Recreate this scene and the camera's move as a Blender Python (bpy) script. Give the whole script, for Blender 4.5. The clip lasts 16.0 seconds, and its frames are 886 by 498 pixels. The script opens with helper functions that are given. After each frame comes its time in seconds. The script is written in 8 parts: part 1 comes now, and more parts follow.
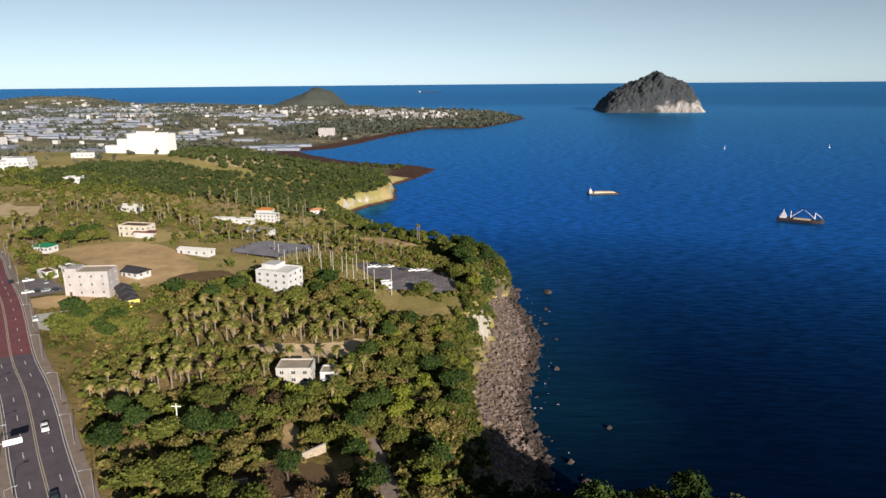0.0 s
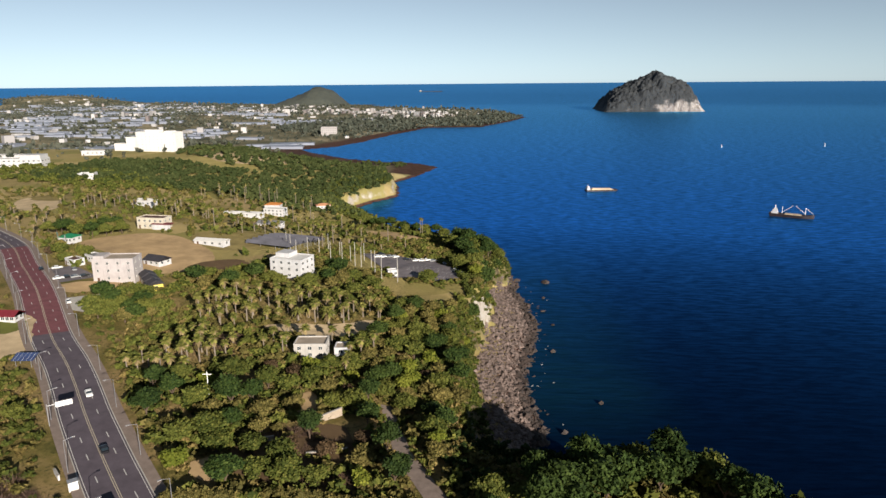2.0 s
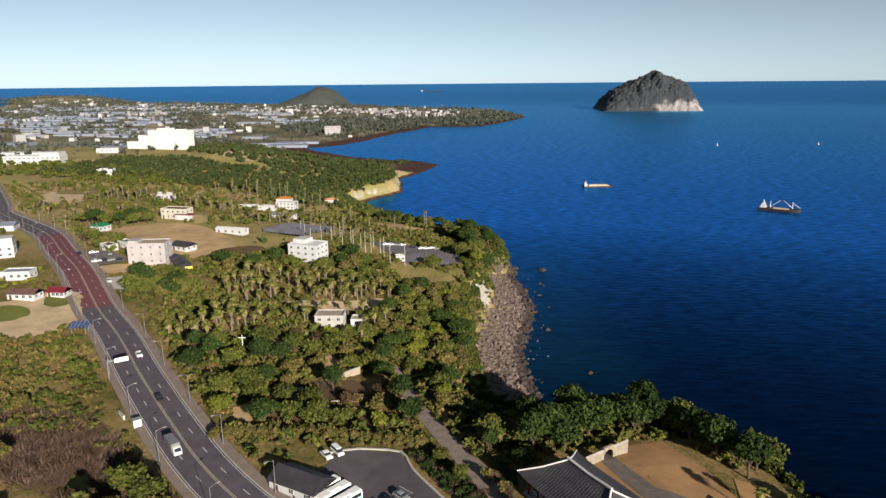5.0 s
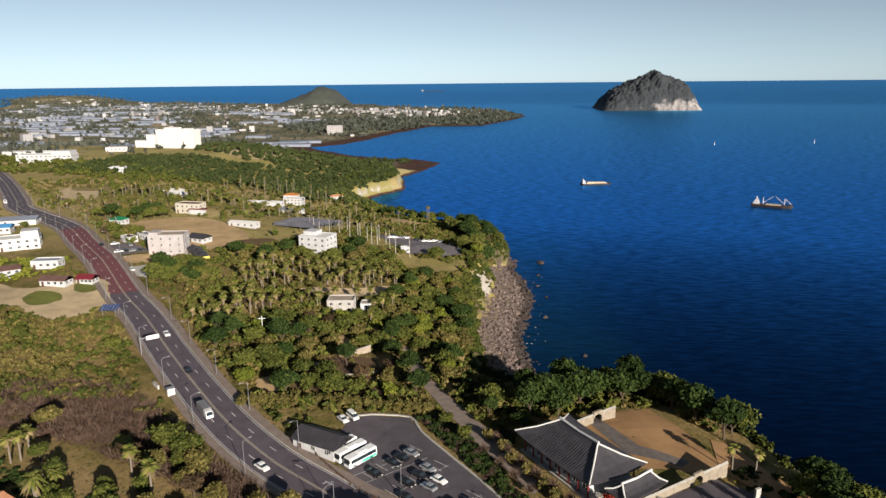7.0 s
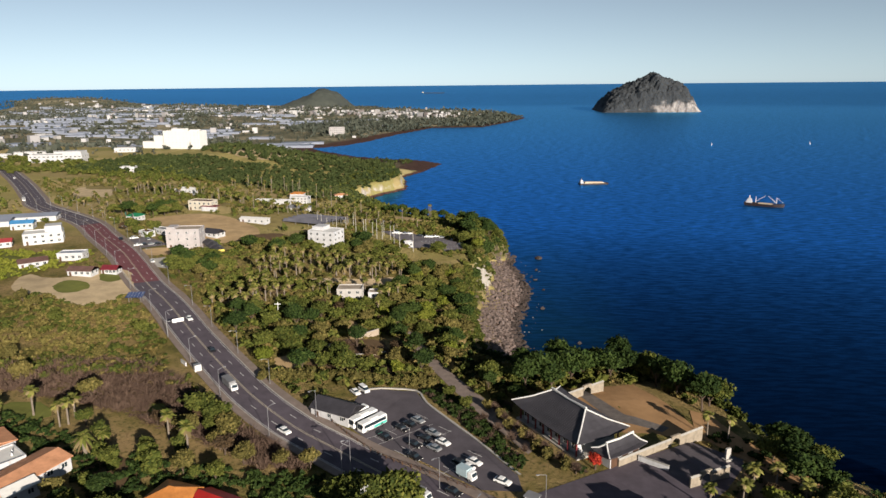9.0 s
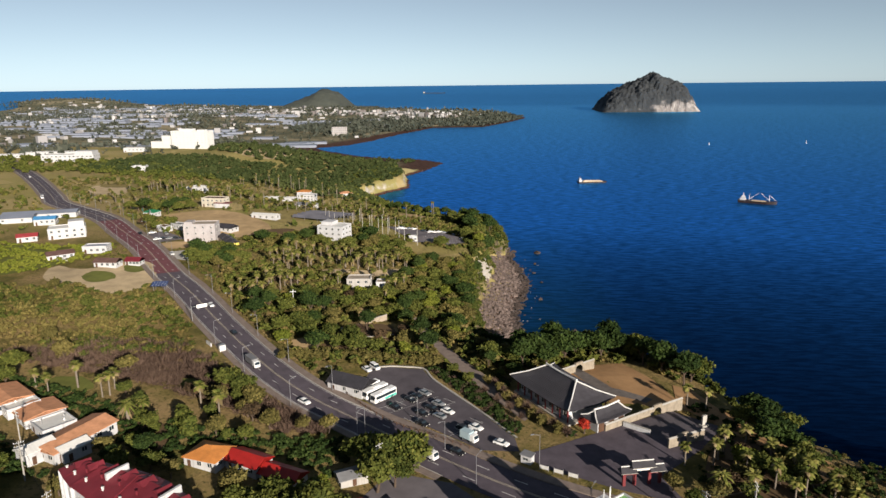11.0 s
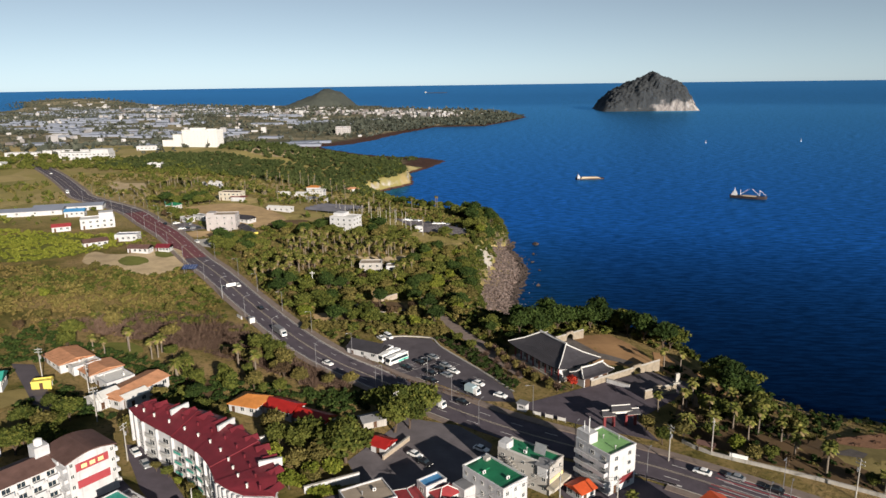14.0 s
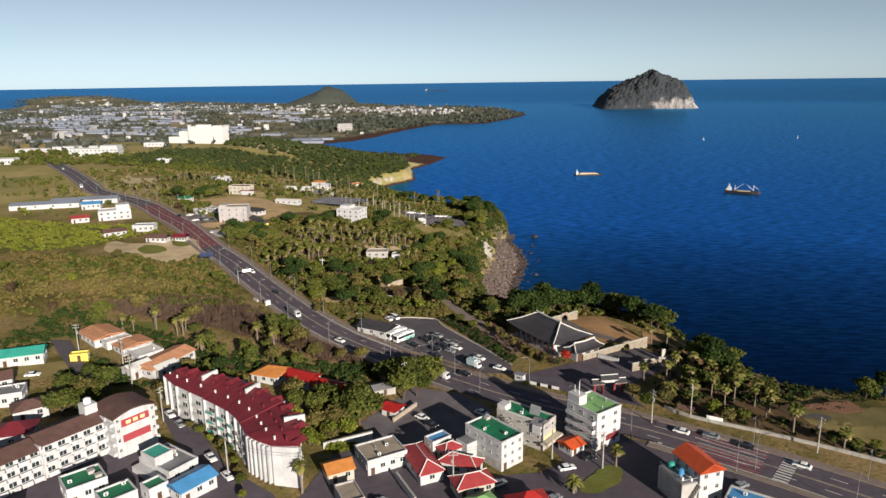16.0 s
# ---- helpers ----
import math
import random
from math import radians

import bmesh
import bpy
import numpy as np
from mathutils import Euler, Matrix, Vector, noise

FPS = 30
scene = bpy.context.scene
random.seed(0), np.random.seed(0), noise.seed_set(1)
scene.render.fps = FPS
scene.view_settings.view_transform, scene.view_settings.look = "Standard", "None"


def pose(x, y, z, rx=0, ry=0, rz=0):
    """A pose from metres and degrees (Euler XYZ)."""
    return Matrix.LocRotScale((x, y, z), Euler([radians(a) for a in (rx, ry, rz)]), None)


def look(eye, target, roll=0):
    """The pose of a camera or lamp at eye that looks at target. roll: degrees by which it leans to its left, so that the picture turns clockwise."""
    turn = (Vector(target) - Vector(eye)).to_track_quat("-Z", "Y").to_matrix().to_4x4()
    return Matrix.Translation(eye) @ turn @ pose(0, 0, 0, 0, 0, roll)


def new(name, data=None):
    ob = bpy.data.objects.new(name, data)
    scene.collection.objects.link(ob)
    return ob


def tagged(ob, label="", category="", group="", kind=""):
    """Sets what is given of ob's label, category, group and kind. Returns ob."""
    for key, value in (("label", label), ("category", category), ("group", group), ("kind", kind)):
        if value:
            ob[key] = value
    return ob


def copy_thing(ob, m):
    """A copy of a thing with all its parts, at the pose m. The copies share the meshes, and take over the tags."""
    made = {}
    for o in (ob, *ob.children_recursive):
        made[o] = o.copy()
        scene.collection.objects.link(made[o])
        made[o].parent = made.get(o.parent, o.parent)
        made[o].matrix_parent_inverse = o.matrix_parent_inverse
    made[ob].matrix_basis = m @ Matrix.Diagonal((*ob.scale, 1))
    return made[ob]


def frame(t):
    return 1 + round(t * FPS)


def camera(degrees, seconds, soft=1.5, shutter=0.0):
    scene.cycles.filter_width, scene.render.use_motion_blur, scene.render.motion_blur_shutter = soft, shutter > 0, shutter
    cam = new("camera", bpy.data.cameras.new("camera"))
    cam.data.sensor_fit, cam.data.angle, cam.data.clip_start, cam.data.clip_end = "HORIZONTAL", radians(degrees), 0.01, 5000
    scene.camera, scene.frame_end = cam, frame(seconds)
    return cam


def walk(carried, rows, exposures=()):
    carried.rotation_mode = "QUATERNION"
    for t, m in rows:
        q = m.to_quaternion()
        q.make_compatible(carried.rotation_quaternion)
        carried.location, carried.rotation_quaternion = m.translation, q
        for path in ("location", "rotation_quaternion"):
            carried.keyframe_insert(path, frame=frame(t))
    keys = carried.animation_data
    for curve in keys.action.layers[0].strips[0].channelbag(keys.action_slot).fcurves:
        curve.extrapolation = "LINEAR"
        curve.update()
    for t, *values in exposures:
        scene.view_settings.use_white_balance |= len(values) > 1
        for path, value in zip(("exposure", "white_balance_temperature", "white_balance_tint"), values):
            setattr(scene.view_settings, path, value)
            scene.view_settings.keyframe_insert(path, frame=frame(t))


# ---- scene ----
cam = camera(65.9, 16.0)
PATH = [
    (0, (-1.559, 4.169, 126.561), (-1.708, 6.105, 126.084), -0.5),
    (0.5, (-1.552, -0.891, 126.566), (-1.7, 1.046, 126.09), -0.5),
    (1, (-1.491, -5.891, 126.578), (-1.64, -3.954, 126.102), -0.4),
    (2, (-1.37, -15.718, 126.672), (-1.52, -13.782, 126.193), -0.5),
    (3, (-1.333, -25.573, 126.675), (-1.483, -23.636, 126.198), -0.3),
    (3.5, (-1.112, -30.438, 126.696), (-1.263, -28.502, 126.217), -0.5),
    (4, (-0.849, -35.285, 126.726), (-1.001, -33.349, 126.247), -0.5),
    (6.5, (-0.526, -59.541, 127.008), (-0.68, -57.605, 126.528), -0.6),
    (7, (-0.453, -64.437, 127.047), (-0.607, -62.501, 126.567), -0.6),
    (7.5, (-0.323, -69.399, 127.076), (-0.477, -67.463, 126.598), -0.5),
    (8.5, (-0.022, -79.203, 127.379), (-0.177, -77.266, 126.904), -0.5),
    (9, (0.125, -84.14, 127.533), (-0.03, -82.203, 127.058), -0.6),
    (11.5, (0.803, -109.556, 129.029), (0.645, -107.62, 128.554), -0.7),
    (12, (0.89, -114.551, 129.169), (0.731, -112.615, 128.694), -0.6),
    (12.5, (0.944, -119.505, 129.275), (0.785, -117.568, 128.8), -0.7),
    (13, (1.074, -124.49, 129.3), (0.914, -122.553, 128.825), -0.7),
    (14, (1.349, -134.515, 129.28), (1.187, -132.579, 128.804), -0.8),
    (14.5, (1.447, -139.483, 129.278), (1.286, -137.547, 128.802), -0.8),
    (15, (1.605, -144.376, 129.266), (1.441, -142.441, 128.789), -0.8),
    (15.5, (1.699, -149.16, 129.29), (1.535, -147.225, 128.812), -0.7),
    (16, (1.716, -153.892, 129.318), (1.553, -151.958, 128.836), -0.8),
]
walk(cam, [(t, look(eye, target, roll)) for t, eye, target, roll in PATH], exposures=[(0, 0.82), (9, 0.76), (16, 0.66)])

# ---- world, sun, exposure ----
SUN_TO = Vector((0.54, -0.84, 0.0)).normalized() * math.cos(radians(17.0)) + Vector((0, 0, math.sin(radians(17.0))))
world = bpy.data.worlds.new("sky")
scene.world = world
world.use_nodes = True
wt = world.node_tree
sky = wt.nodes.new("ShaderNodeTexSky")
sky.sky_type = "NISHITA"
sky.sun_disc = False
sky.sun_elevation = radians(17.0)
sky.sun_rotation = math.atan2(SUN_TO.x, SUN_TO.y)
sky.air_density, sky.dust_density, sky.ozone_density = 0.8, 0.0, 6.0
wt.nodes["Background"].inputs["Strength"].default_value = 0.074
tint = wt.nodes.new("ShaderNodeMix")
tint.data_type, tint.blend_type = "RGBA", "MULTIPLY"
tint.inputs[0].default_value = 1.0
tint.inputs[7].default_value = (0.85, 1.0, 1.07, 1)
grey = wt.nodes.new("ShaderNodeRGBToBW")
pale = wt.nodes.new("ShaderNodeMix")
pale.data_type = "RGBA"
pale.inputs[0].default_value = 0.8
wt.links.new(sky.outputs[0], grey.inputs[0])
wt.links.new(sky.outputs[0], pale.inputs[6])
wt.links.new(grey.outputs[0], pale.inputs[7])
wt.links.new(pale.outputs[2], tint.inputs[6])
wt.links.new(tint.outputs[2], wt.nodes["Background"].inputs[0])
sun = new("sun", bpy.data.lights.new("sun", "SUN"))
sun.data.energy, sun.data.angle, sun.data.color = 5.0, radians(0.5), (1.0, 0.90, 0.77)
sun.matrix_basis = look(SUN_TO * 500, (0, 0, 0))

# ---- materials ----
def nodes_of(name):
    m = bpy.data.materials.new(name)
    m.use_nodes = True
    t = m.node_tree
    return m, t, t.nodes["Principled BSDF"]


def ramp(t, fac, stops):
    r = t.nodes.new("ShaderNodeValToRGB")
    while len(r.color_ramp.elements) < len(stops):
        r.color_ramp.elements.new(0.5)
    for e, (p, c) in zip(r.color_ramp.elements, stops):
        e.position, e.color = p, (*c, 1)
    t.links.new(fac, r.inputs[0])
    return r.outputs[0]


def noise_tex(t, scale, detail=4.0, rough=0.55, coord="world"):
    n = t.nodes.new("ShaderNodeTexNoise")
    n.inputs["Scale"].default_value, n.inputs["Detail"].default_value, n.inputs["Roughness"].default_value = scale, detail, rough
    if coord == "world":
        t.links.new(geo_of(t).outputs["Position"], n.inputs["Vector"])
    else:
        c = t.nodes.new("ShaderNodeTexCoord")
        t.links.new(c.outputs["Object"], n.inputs["Vector"])
    return n.outputs[0]


def geo_of(t):
    for n in t.nodes:
        if n.bl_idname == "ShaderNodeNewGeometry":
            return n
    return t.nodes.new("ShaderNodeNewGeometry")


def mixed(t, fac, a, b, mode="MIX"):
    m = t.nodes.new("ShaderNodeMix")
    m.data_type, m.blend_type = "RGBA", mode
    for s, v in ((m.inputs[0], fac), (m.inputs[6], a), (m.inputs[7], b)):
        if isinstance(v, bpy.types.NodeSocket):
            t.links.new(v, s)
        else:
            s.default_value = (*v, 1) if isinstance(v, tuple) else v
    return m.outputs[2]


def maths(t, op, a, b=0.0):
    m = t.nodes.new("ShaderNodeMath")
    m.operation = op
    for s, v in ((m.inputs[0], a), (m.inputs[1], b)):
        if isinstance(v, bpy.types.NodeSocket):
            t.links.new(v, s)
        else:
            s.default_value = v
    return m.outputs[0]


def span(t, value, lo, hi):
    m = t.nodes.new("ShaderNodeMapRange")
    m.interpolation_type = "SMOOTHSTEP"
    t.links.new(value, m.inputs[0])
    m.inputs[1].default_value, m.inputs[2].default_value = lo, hi
    return m.outputs[0]


def bumped(t, p, height, strength, distance):
    b = t.nodes.new("ShaderNodeBump")
    b.inputs["Strength"].default_value, b.inputs["Distance"].default_value = strength, distance
    t.links.new(height, b.inputs["Height"])
    t.links.new(b.outputs[0], p.inputs["Normal"])


def surface(name, colour, rough=0.8, vary=0.25, scale=0.6, metal=0.0, bump=0.02, streak=0.0):
    """A painted, rendered or paved surface: stains at two scales, a slight difference from piece to piece."""
    m, t, p = nodes_of(name)
    dark = tuple(c * (1 - vary) for c in colour)
    light = tuple(min(1, c * (1 + vary * 0.6)) for c in colour)
    base = ramp(t, noise_tex(t, scale, 6, 0.65), [(0.3, dark), (0.7, light)])
    fine = noise_tex(t, scale * 14, 3)
    base = mixed(t, maths(t, "MULTIPLY", fine, vary), base, dark)
    info = t.nodes.new("ShaderNodeObjectInfo")
    base = mixed(t, maths(t, "MULTIPLY", info.outputs["Random"], vary * 0.8), base, dark)
    if streak:
        w = t.nodes.new("ShaderNodeMapping")
        w.inputs["Scale"].default_value = (1, 1, 0.08)
        t.links.new(geo_of(t).outputs["Position"], w.inputs[0])
        n = t.nodes.new("ShaderNodeTexNoise")
        n.inputs["Scale"].default_value = 1.6
        t.links.new(w.outputs[0], n.inputs["Vector"])
        base = mixed(t, maths(t, "MULTIPLY", span(t, n.outputs[0], 0.52, 0.75), streak), base, tuple(c * 0.45 for c in colour))
    t.links.new(base, p.inputs["Base Color"])
    p.inputs["Roughness"].default_value, p.inputs["Metallic"].default_value = rough, metal
    p.inputs["Specular IOR Level"].default_value = 0.15 if rough > 0.7 else 0.4
    if bump:
        bumped(t, p, fine, 0.5, bump)
    return m


def foliage(name, dark, light, tip, rough=0.75):
    """Leaves: every leaf clump has its own tint, every plant its own shade, and some light passes through."""
    m, t, p = nodes_of(name)
    island = geo_of(t).outputs["Random Per Island"]
    info = t.nodes.new("ShaderNodeObjectInfo")
    base = ramp(t, island, [(0.0, dark), (0.6, light), (1.0, tip)])
    big = noise_tex(t, 0.035, 3)
    base = mixed(t, maths(t, "MULTIPLY", span(t, big, 0.4, 0.7), 0.45), base, tip)
    base = mixed(t, maths(t, "MULTIPLY", info.outputs["Random"], 0.55), base, dark)
    t.links.new(base, p.inputs["Base Color"])
    p.inputs["Roughness"].default_value = rough
    p.inputs["Specular IOR Level"].default_value = 0.08
    return m


def ground_material():
    m, t, p = nodes_of("ground_soil_and_grass")
    pos = t.nodes.new("ShaderNodeSeparateXYZ")
    t.links.new(geo_of(t).outputs["Position"], pos.inputs[0])
    nrm = t.nodes.new("ShaderNodeSeparateXYZ")
    t.links.new(geo_of(t).outputs["Normal"], nrm.inputs[0])
    grass = ramp(t, noise_tex(t, 0.05, 8, 0.65), [(0.28, (0.055, 0.062, 0.018)), (0.42, (0.15, 0.125, 0.040)), (0.54, (0.27, 0.195, 0.085)), (0.70, (0.33, 0.225, 0.115))])
    grass = mixed(t, span(t, noise_tex(t, 0.9, 5), 0.48, 0.75), grass, (0.07, 0.072, 0.024))
    v = t.nodes.new("ShaderNodeTexVoronoi")
    v.inputs["Scale"].default_value = 0.02
    t.links.new(geo_of(t).outputs["Position"], v.inputs["Vector"])
    fields = ramp(t, v.outputs["Color"], [(0.1, (0.23, 0.21, 0.065)), (0.35, (0.38, 0.31, 0.12)), (0.55, (0.50, 0.38, 0.18)), (0.7, (0.26, 0.23, 0.08)), (0.9, (0.42, 0.31, 0.15))])
    fields = mixed(t, maths(t, "MULTIPLY", noise_tex(t, 0.08, 6), 0.5), fields, (0.10, 0.10, 0.045))
    base = mixed(t, span(t, pos.outputs[1], 230, 340), grass, fields)
    # Far ground colours are greyed and lifted to imitate haze over the plain.
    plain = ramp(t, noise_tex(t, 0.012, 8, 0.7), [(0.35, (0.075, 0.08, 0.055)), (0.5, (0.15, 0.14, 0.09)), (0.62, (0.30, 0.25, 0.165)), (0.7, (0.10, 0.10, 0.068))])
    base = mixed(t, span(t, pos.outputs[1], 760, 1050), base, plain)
    rock = ramp(t, noise_tex(t, 0.16, 8, 0.7), [(0.3, (0.20, 0.155, 0.12)), (0.5, (0.42, 0.375, 0.32)), (0.75, (0.54, 0.50, 0.45))])
    pale_face = maths(t, "ADD", maths(t, "MULTIPLY", span(t, pos.outputs[1], 288, 302), span(t, pos.outputs[1], 346, 330)), span(t, pos.outputs[1], 560, 640))
    earth = ramp(t, noise_tex(t, 0.25, 6, 0.7), [(0.35, (0.055, 0.050, 0.024)), (0.65, (0.15, 0.12, 0.07))])
    rock = mixed(t, pale_face, earth, rock)
    steep = span(t, maths(t, "ADD", nrm.outputs[2], maths(t, "MULTIPLY", maths(t, "SUBTRACT", noise_tex(t, 0.12, 4), 0.5), 0.45)), 0.62, 0.42)
    base = mixed(t, steep, base, rock)
    reef = ramp(t, noise_tex(t, 0.12, 6), [(0.3, (0.035, 0.02, 0.017)), (0.7, (0.11, 0.06, 0.045))])
    low = span(t, maths(t, "ADD", pos.outputs[2], maths(t, "MULTIPLY", noise_tex(t, 0.04, 4), 1.6)), 3.4, 2.2)
    base = mixed(t, low, base, reef)
    t.links.new(base, p.inputs["Base Color"])
    p.inputs["Roughness"].default_value = 0.9
    p.inputs["Specular IOR Level"].default_value = 0.06
    bumped(t, p, noise_tex(t, 0.7, 8, 0.75), 1.0, 0.9)
    return m


def sea_material():
    """Dark blue water under a Fresnel gloss broken by wind waves."""
    m, t, p = nodes_of("sea_water")
    w = t.nodes.new("ShaderNodeMapping")
    w.inputs["Rotation"].default_value, w.inputs["Scale"].default_value = (0, 0, radians(11)), (0.20, 1.0, 1.0)
    t.links.new(geo_of(t).outputs["Position"], w.inputs[0])
    a, b = t.nodes.new("ShaderNodeTexNoise"), t.nodes.new("ShaderNodeTexNoise")
    for n, s, d in ((a, 0.11, 5.0), (b, 0.55, 4.0)):
        n.inputs["Scale"].default_value, n.inputs["Detail"].default_value = s, d
        t.links.new(w.outputs[0], n.inputs["Vector"])
    h = maths(t, "ADD", maths(t, "MULTIPLY", a.outputs[0], 2.2), maths(t, "MULTIPLY", b.outputs[0], 0.5))
    bump = t.nodes.new("ShaderNodeBump")
    bump.inputs["Strength"].default_value, bump.inputs["Distance"].default_value = 0.5, 1.0
    t.links.new(h, bump.inputs["Height"])
    deep = t.nodes.new("ShaderNodeBsdfDiffuse")
    spot = t.nodes.new("ShaderNodeSeparateXYZ")
    t.links.new(geo_of(t).outputs["Position"], spot.inputs[0])
    wander = maths(t, "ADD", spot.outputs[0], maths(t, "MULTIPLY", noise_tex(t, 0.03, 4), 40))
    shallow = maths(t, "MULTIPLY", span(t, wander, 110, 40), maths(t, "MULTIPLY", span(t, spot.outputs[1], 190, 260), span(t, spot.outputs[1], 560, 430)))
    t.links.new(mixed(t, shallow, ramp(t, noise_tex(t, 0.004, 5), [(0.3, (0.0004, 0.0026, 0.0110)), (0.7, (0.0008, 0.0044, 0.0165))]), (0.003, 0.019, 0.036)), deep.inputs["Color"])
    gloss = t.nodes.new("ShaderNodeBsdfGlossy")
    gloss.inputs["Color"].default_value, gloss.inputs["Roughness"].default_value = (0.060, 0.37, 1.0, 1), 0.32
    fres = t.nodes.new("ShaderNodeFresnel")
    fres.inputs["IOR"].default_value = 1.33
    mix = t.nodes.new("ShaderNodeMixShader")
    ripple = t.nodes.new("ShaderNodeBump")
    ripple.inputs["Strength"].default_value, ripple.inputs["Distance"].default_value = 0.05, 1.0
    t.links.new(h, ripple.inputs["Height"])
    for n, b in ((deep, bump), (gloss, ripple)):
        t.links.new(b.outputs[0], n.inputs["Normal"])
    up = t.nodes.new("ShaderNodeCombineXYZ")
    up.inputs[2].default_value = 1.0
    t.links.new(up.outputs[0], fres.inputs["Normal"])
    crest = t.nodes.new("ShaderNodeTexNoise")
    crest.inputs["Scale"].default_value, crest.inputs["Detail"].default_value, crest.inputs["Roughness"].default_value = 0.40, 8.0, 0.68
    t.links.new(w.outputs[0], crest.inputs["Vector"])
    swell = maths(t, "ADD", 0.62, maths(t, "MULTIPLY", span(t, crest.outputs[0], 0.40, 0.62), 0.8))
    gleam = maths(t, "MINIMUM", maths(t, "MULTIPLY", maths(t, "POWER", fres.outputs[0], 2.05), 9.2), 0.74)
    gleam = maths(t, "ADD", gleam, maths(t, "MULTIPLY", span(t, fres.outputs[0], 0.70, 0.95), 0.4))
    t.links.new(maths(t, "MULTIPLY", gleam, swell), mix.inputs[0])
    t.links.new(deep.outputs[0], mix.inputs[1])
    pale_gloss = t.nodes.new("ShaderNodeBsdfGlossy")
    pale_gloss.inputs["Color"].default_value, pale_gloss.inputs["Roughness"].default_value = (0.17, 0.58, 1.0, 1), 0.3
    t.links.new(ripple.outputs[0], pale_gloss.inputs["Normal"])
    far_mix = t.nodes.new("ShaderNodeMixShader")
    t.links.new(span(t, fres.outputs[0], 0.22, 0.85), far_mix.inputs[0])
    t.links.new(gloss.outputs[0], far_mix.inputs[1])
    t.links.new(pale_gloss.outputs[0], far_mix.inputs[2])
    t.links.new(far_mix.outputs[0], mix.inputs[2])
    t.links.new(mix.outputs[0], t.nodes["Material Output"].inputs["Surface"])
    t.nodes.remove(p)
    return m


def rock_material(name, dark, light, scale):
    m, t, p = nodes_of(name)
    base = ramp(t, noise_tex(t, scale, 8, 0.7), [(0.3, dark), (0.7, light)])
    base = mixed(t, maths(t, "MULTIPLY", geo_of(t).outputs["Random Per Island"], 0.55), base, dark)
    t.links.new(base, p.inputs["Base Color"])
    p.inputs["Roughness"].default_value = 0.85
    bumped(t, p, noise_tex(t, scale * 6, 5), 0.7, 0.3)
    return m


def island_material():
    m, t, p = nodes_of("island_rock_and_scrub")
    pos, nrm = t.nodes.new("ShaderNodeSeparateXYZ"), t.nodes.new("ShaderNodeSeparateXYZ")
    t.links.new(geo_of(t).outputs["Position"], pos.inputs[0])
    t.links.new(geo_of(t).outputs["Normal"], nrm.inputs[0])
    # The scrub's blue-grey cast is haze worked into its base colour.
    scrub = ramp(t, noise_tex(t, 0.05, 9, 0.75), [(0.32, (0.020, 0.024, 0.030)), (0.58, (0.036, 0.041, 0.046)), (0.75, (0.085, 0.08, 0.078))])
    seams = t.nodes.new("ShaderNodeMapping")
    seams.inputs["Scale"].default_value = (1, 1, 0.25)
    t.links.new(geo_of(t).outputs["Position"], seams.inputs[0])
    strata = t.nodes.new("ShaderNodeTexNoise")
    strata.inputs["Scale"].default_value, strata.inputs["Detail"].default_value, strata.inputs["Roughness"].default_value = 0.055, 8.0, 0.7
    t.links.new(seams.outputs[0], strata.inputs["Vector"])
    rock = ramp(t, strata.outputs[0], [(0.36, (0.06, 0.055, 0.06)), (0.48, (0.22, 0.20, 0.19)), (0.62, (0.42, 0.39, 0.37))])
    bare = maths(t, "ADD", maths(t, "MULTIPLY", pos.outputs[2], -0.008), maths(t, "MULTIPLY", span(t, pos.outputs[0], 560, 720), 0.42))
    steep = span(t, maths(t, "ADD", bare, maths(t, "SUBTRACT", noise_tex(t, 0.03, 6), maths(t, "MULTIPLY", nrm.outputs[2], 0.35))), 0.36, 0.62)
    base = mixed(t, steep, scrub, rock)
    t.links.new(base, p.inputs["Base Color"])
    p.inputs["Roughness"].default_value = 0.9
    bumped(t, p, noise_tex(t, 0.08, 8, 0.7), 1.0, 6.0)
    return m


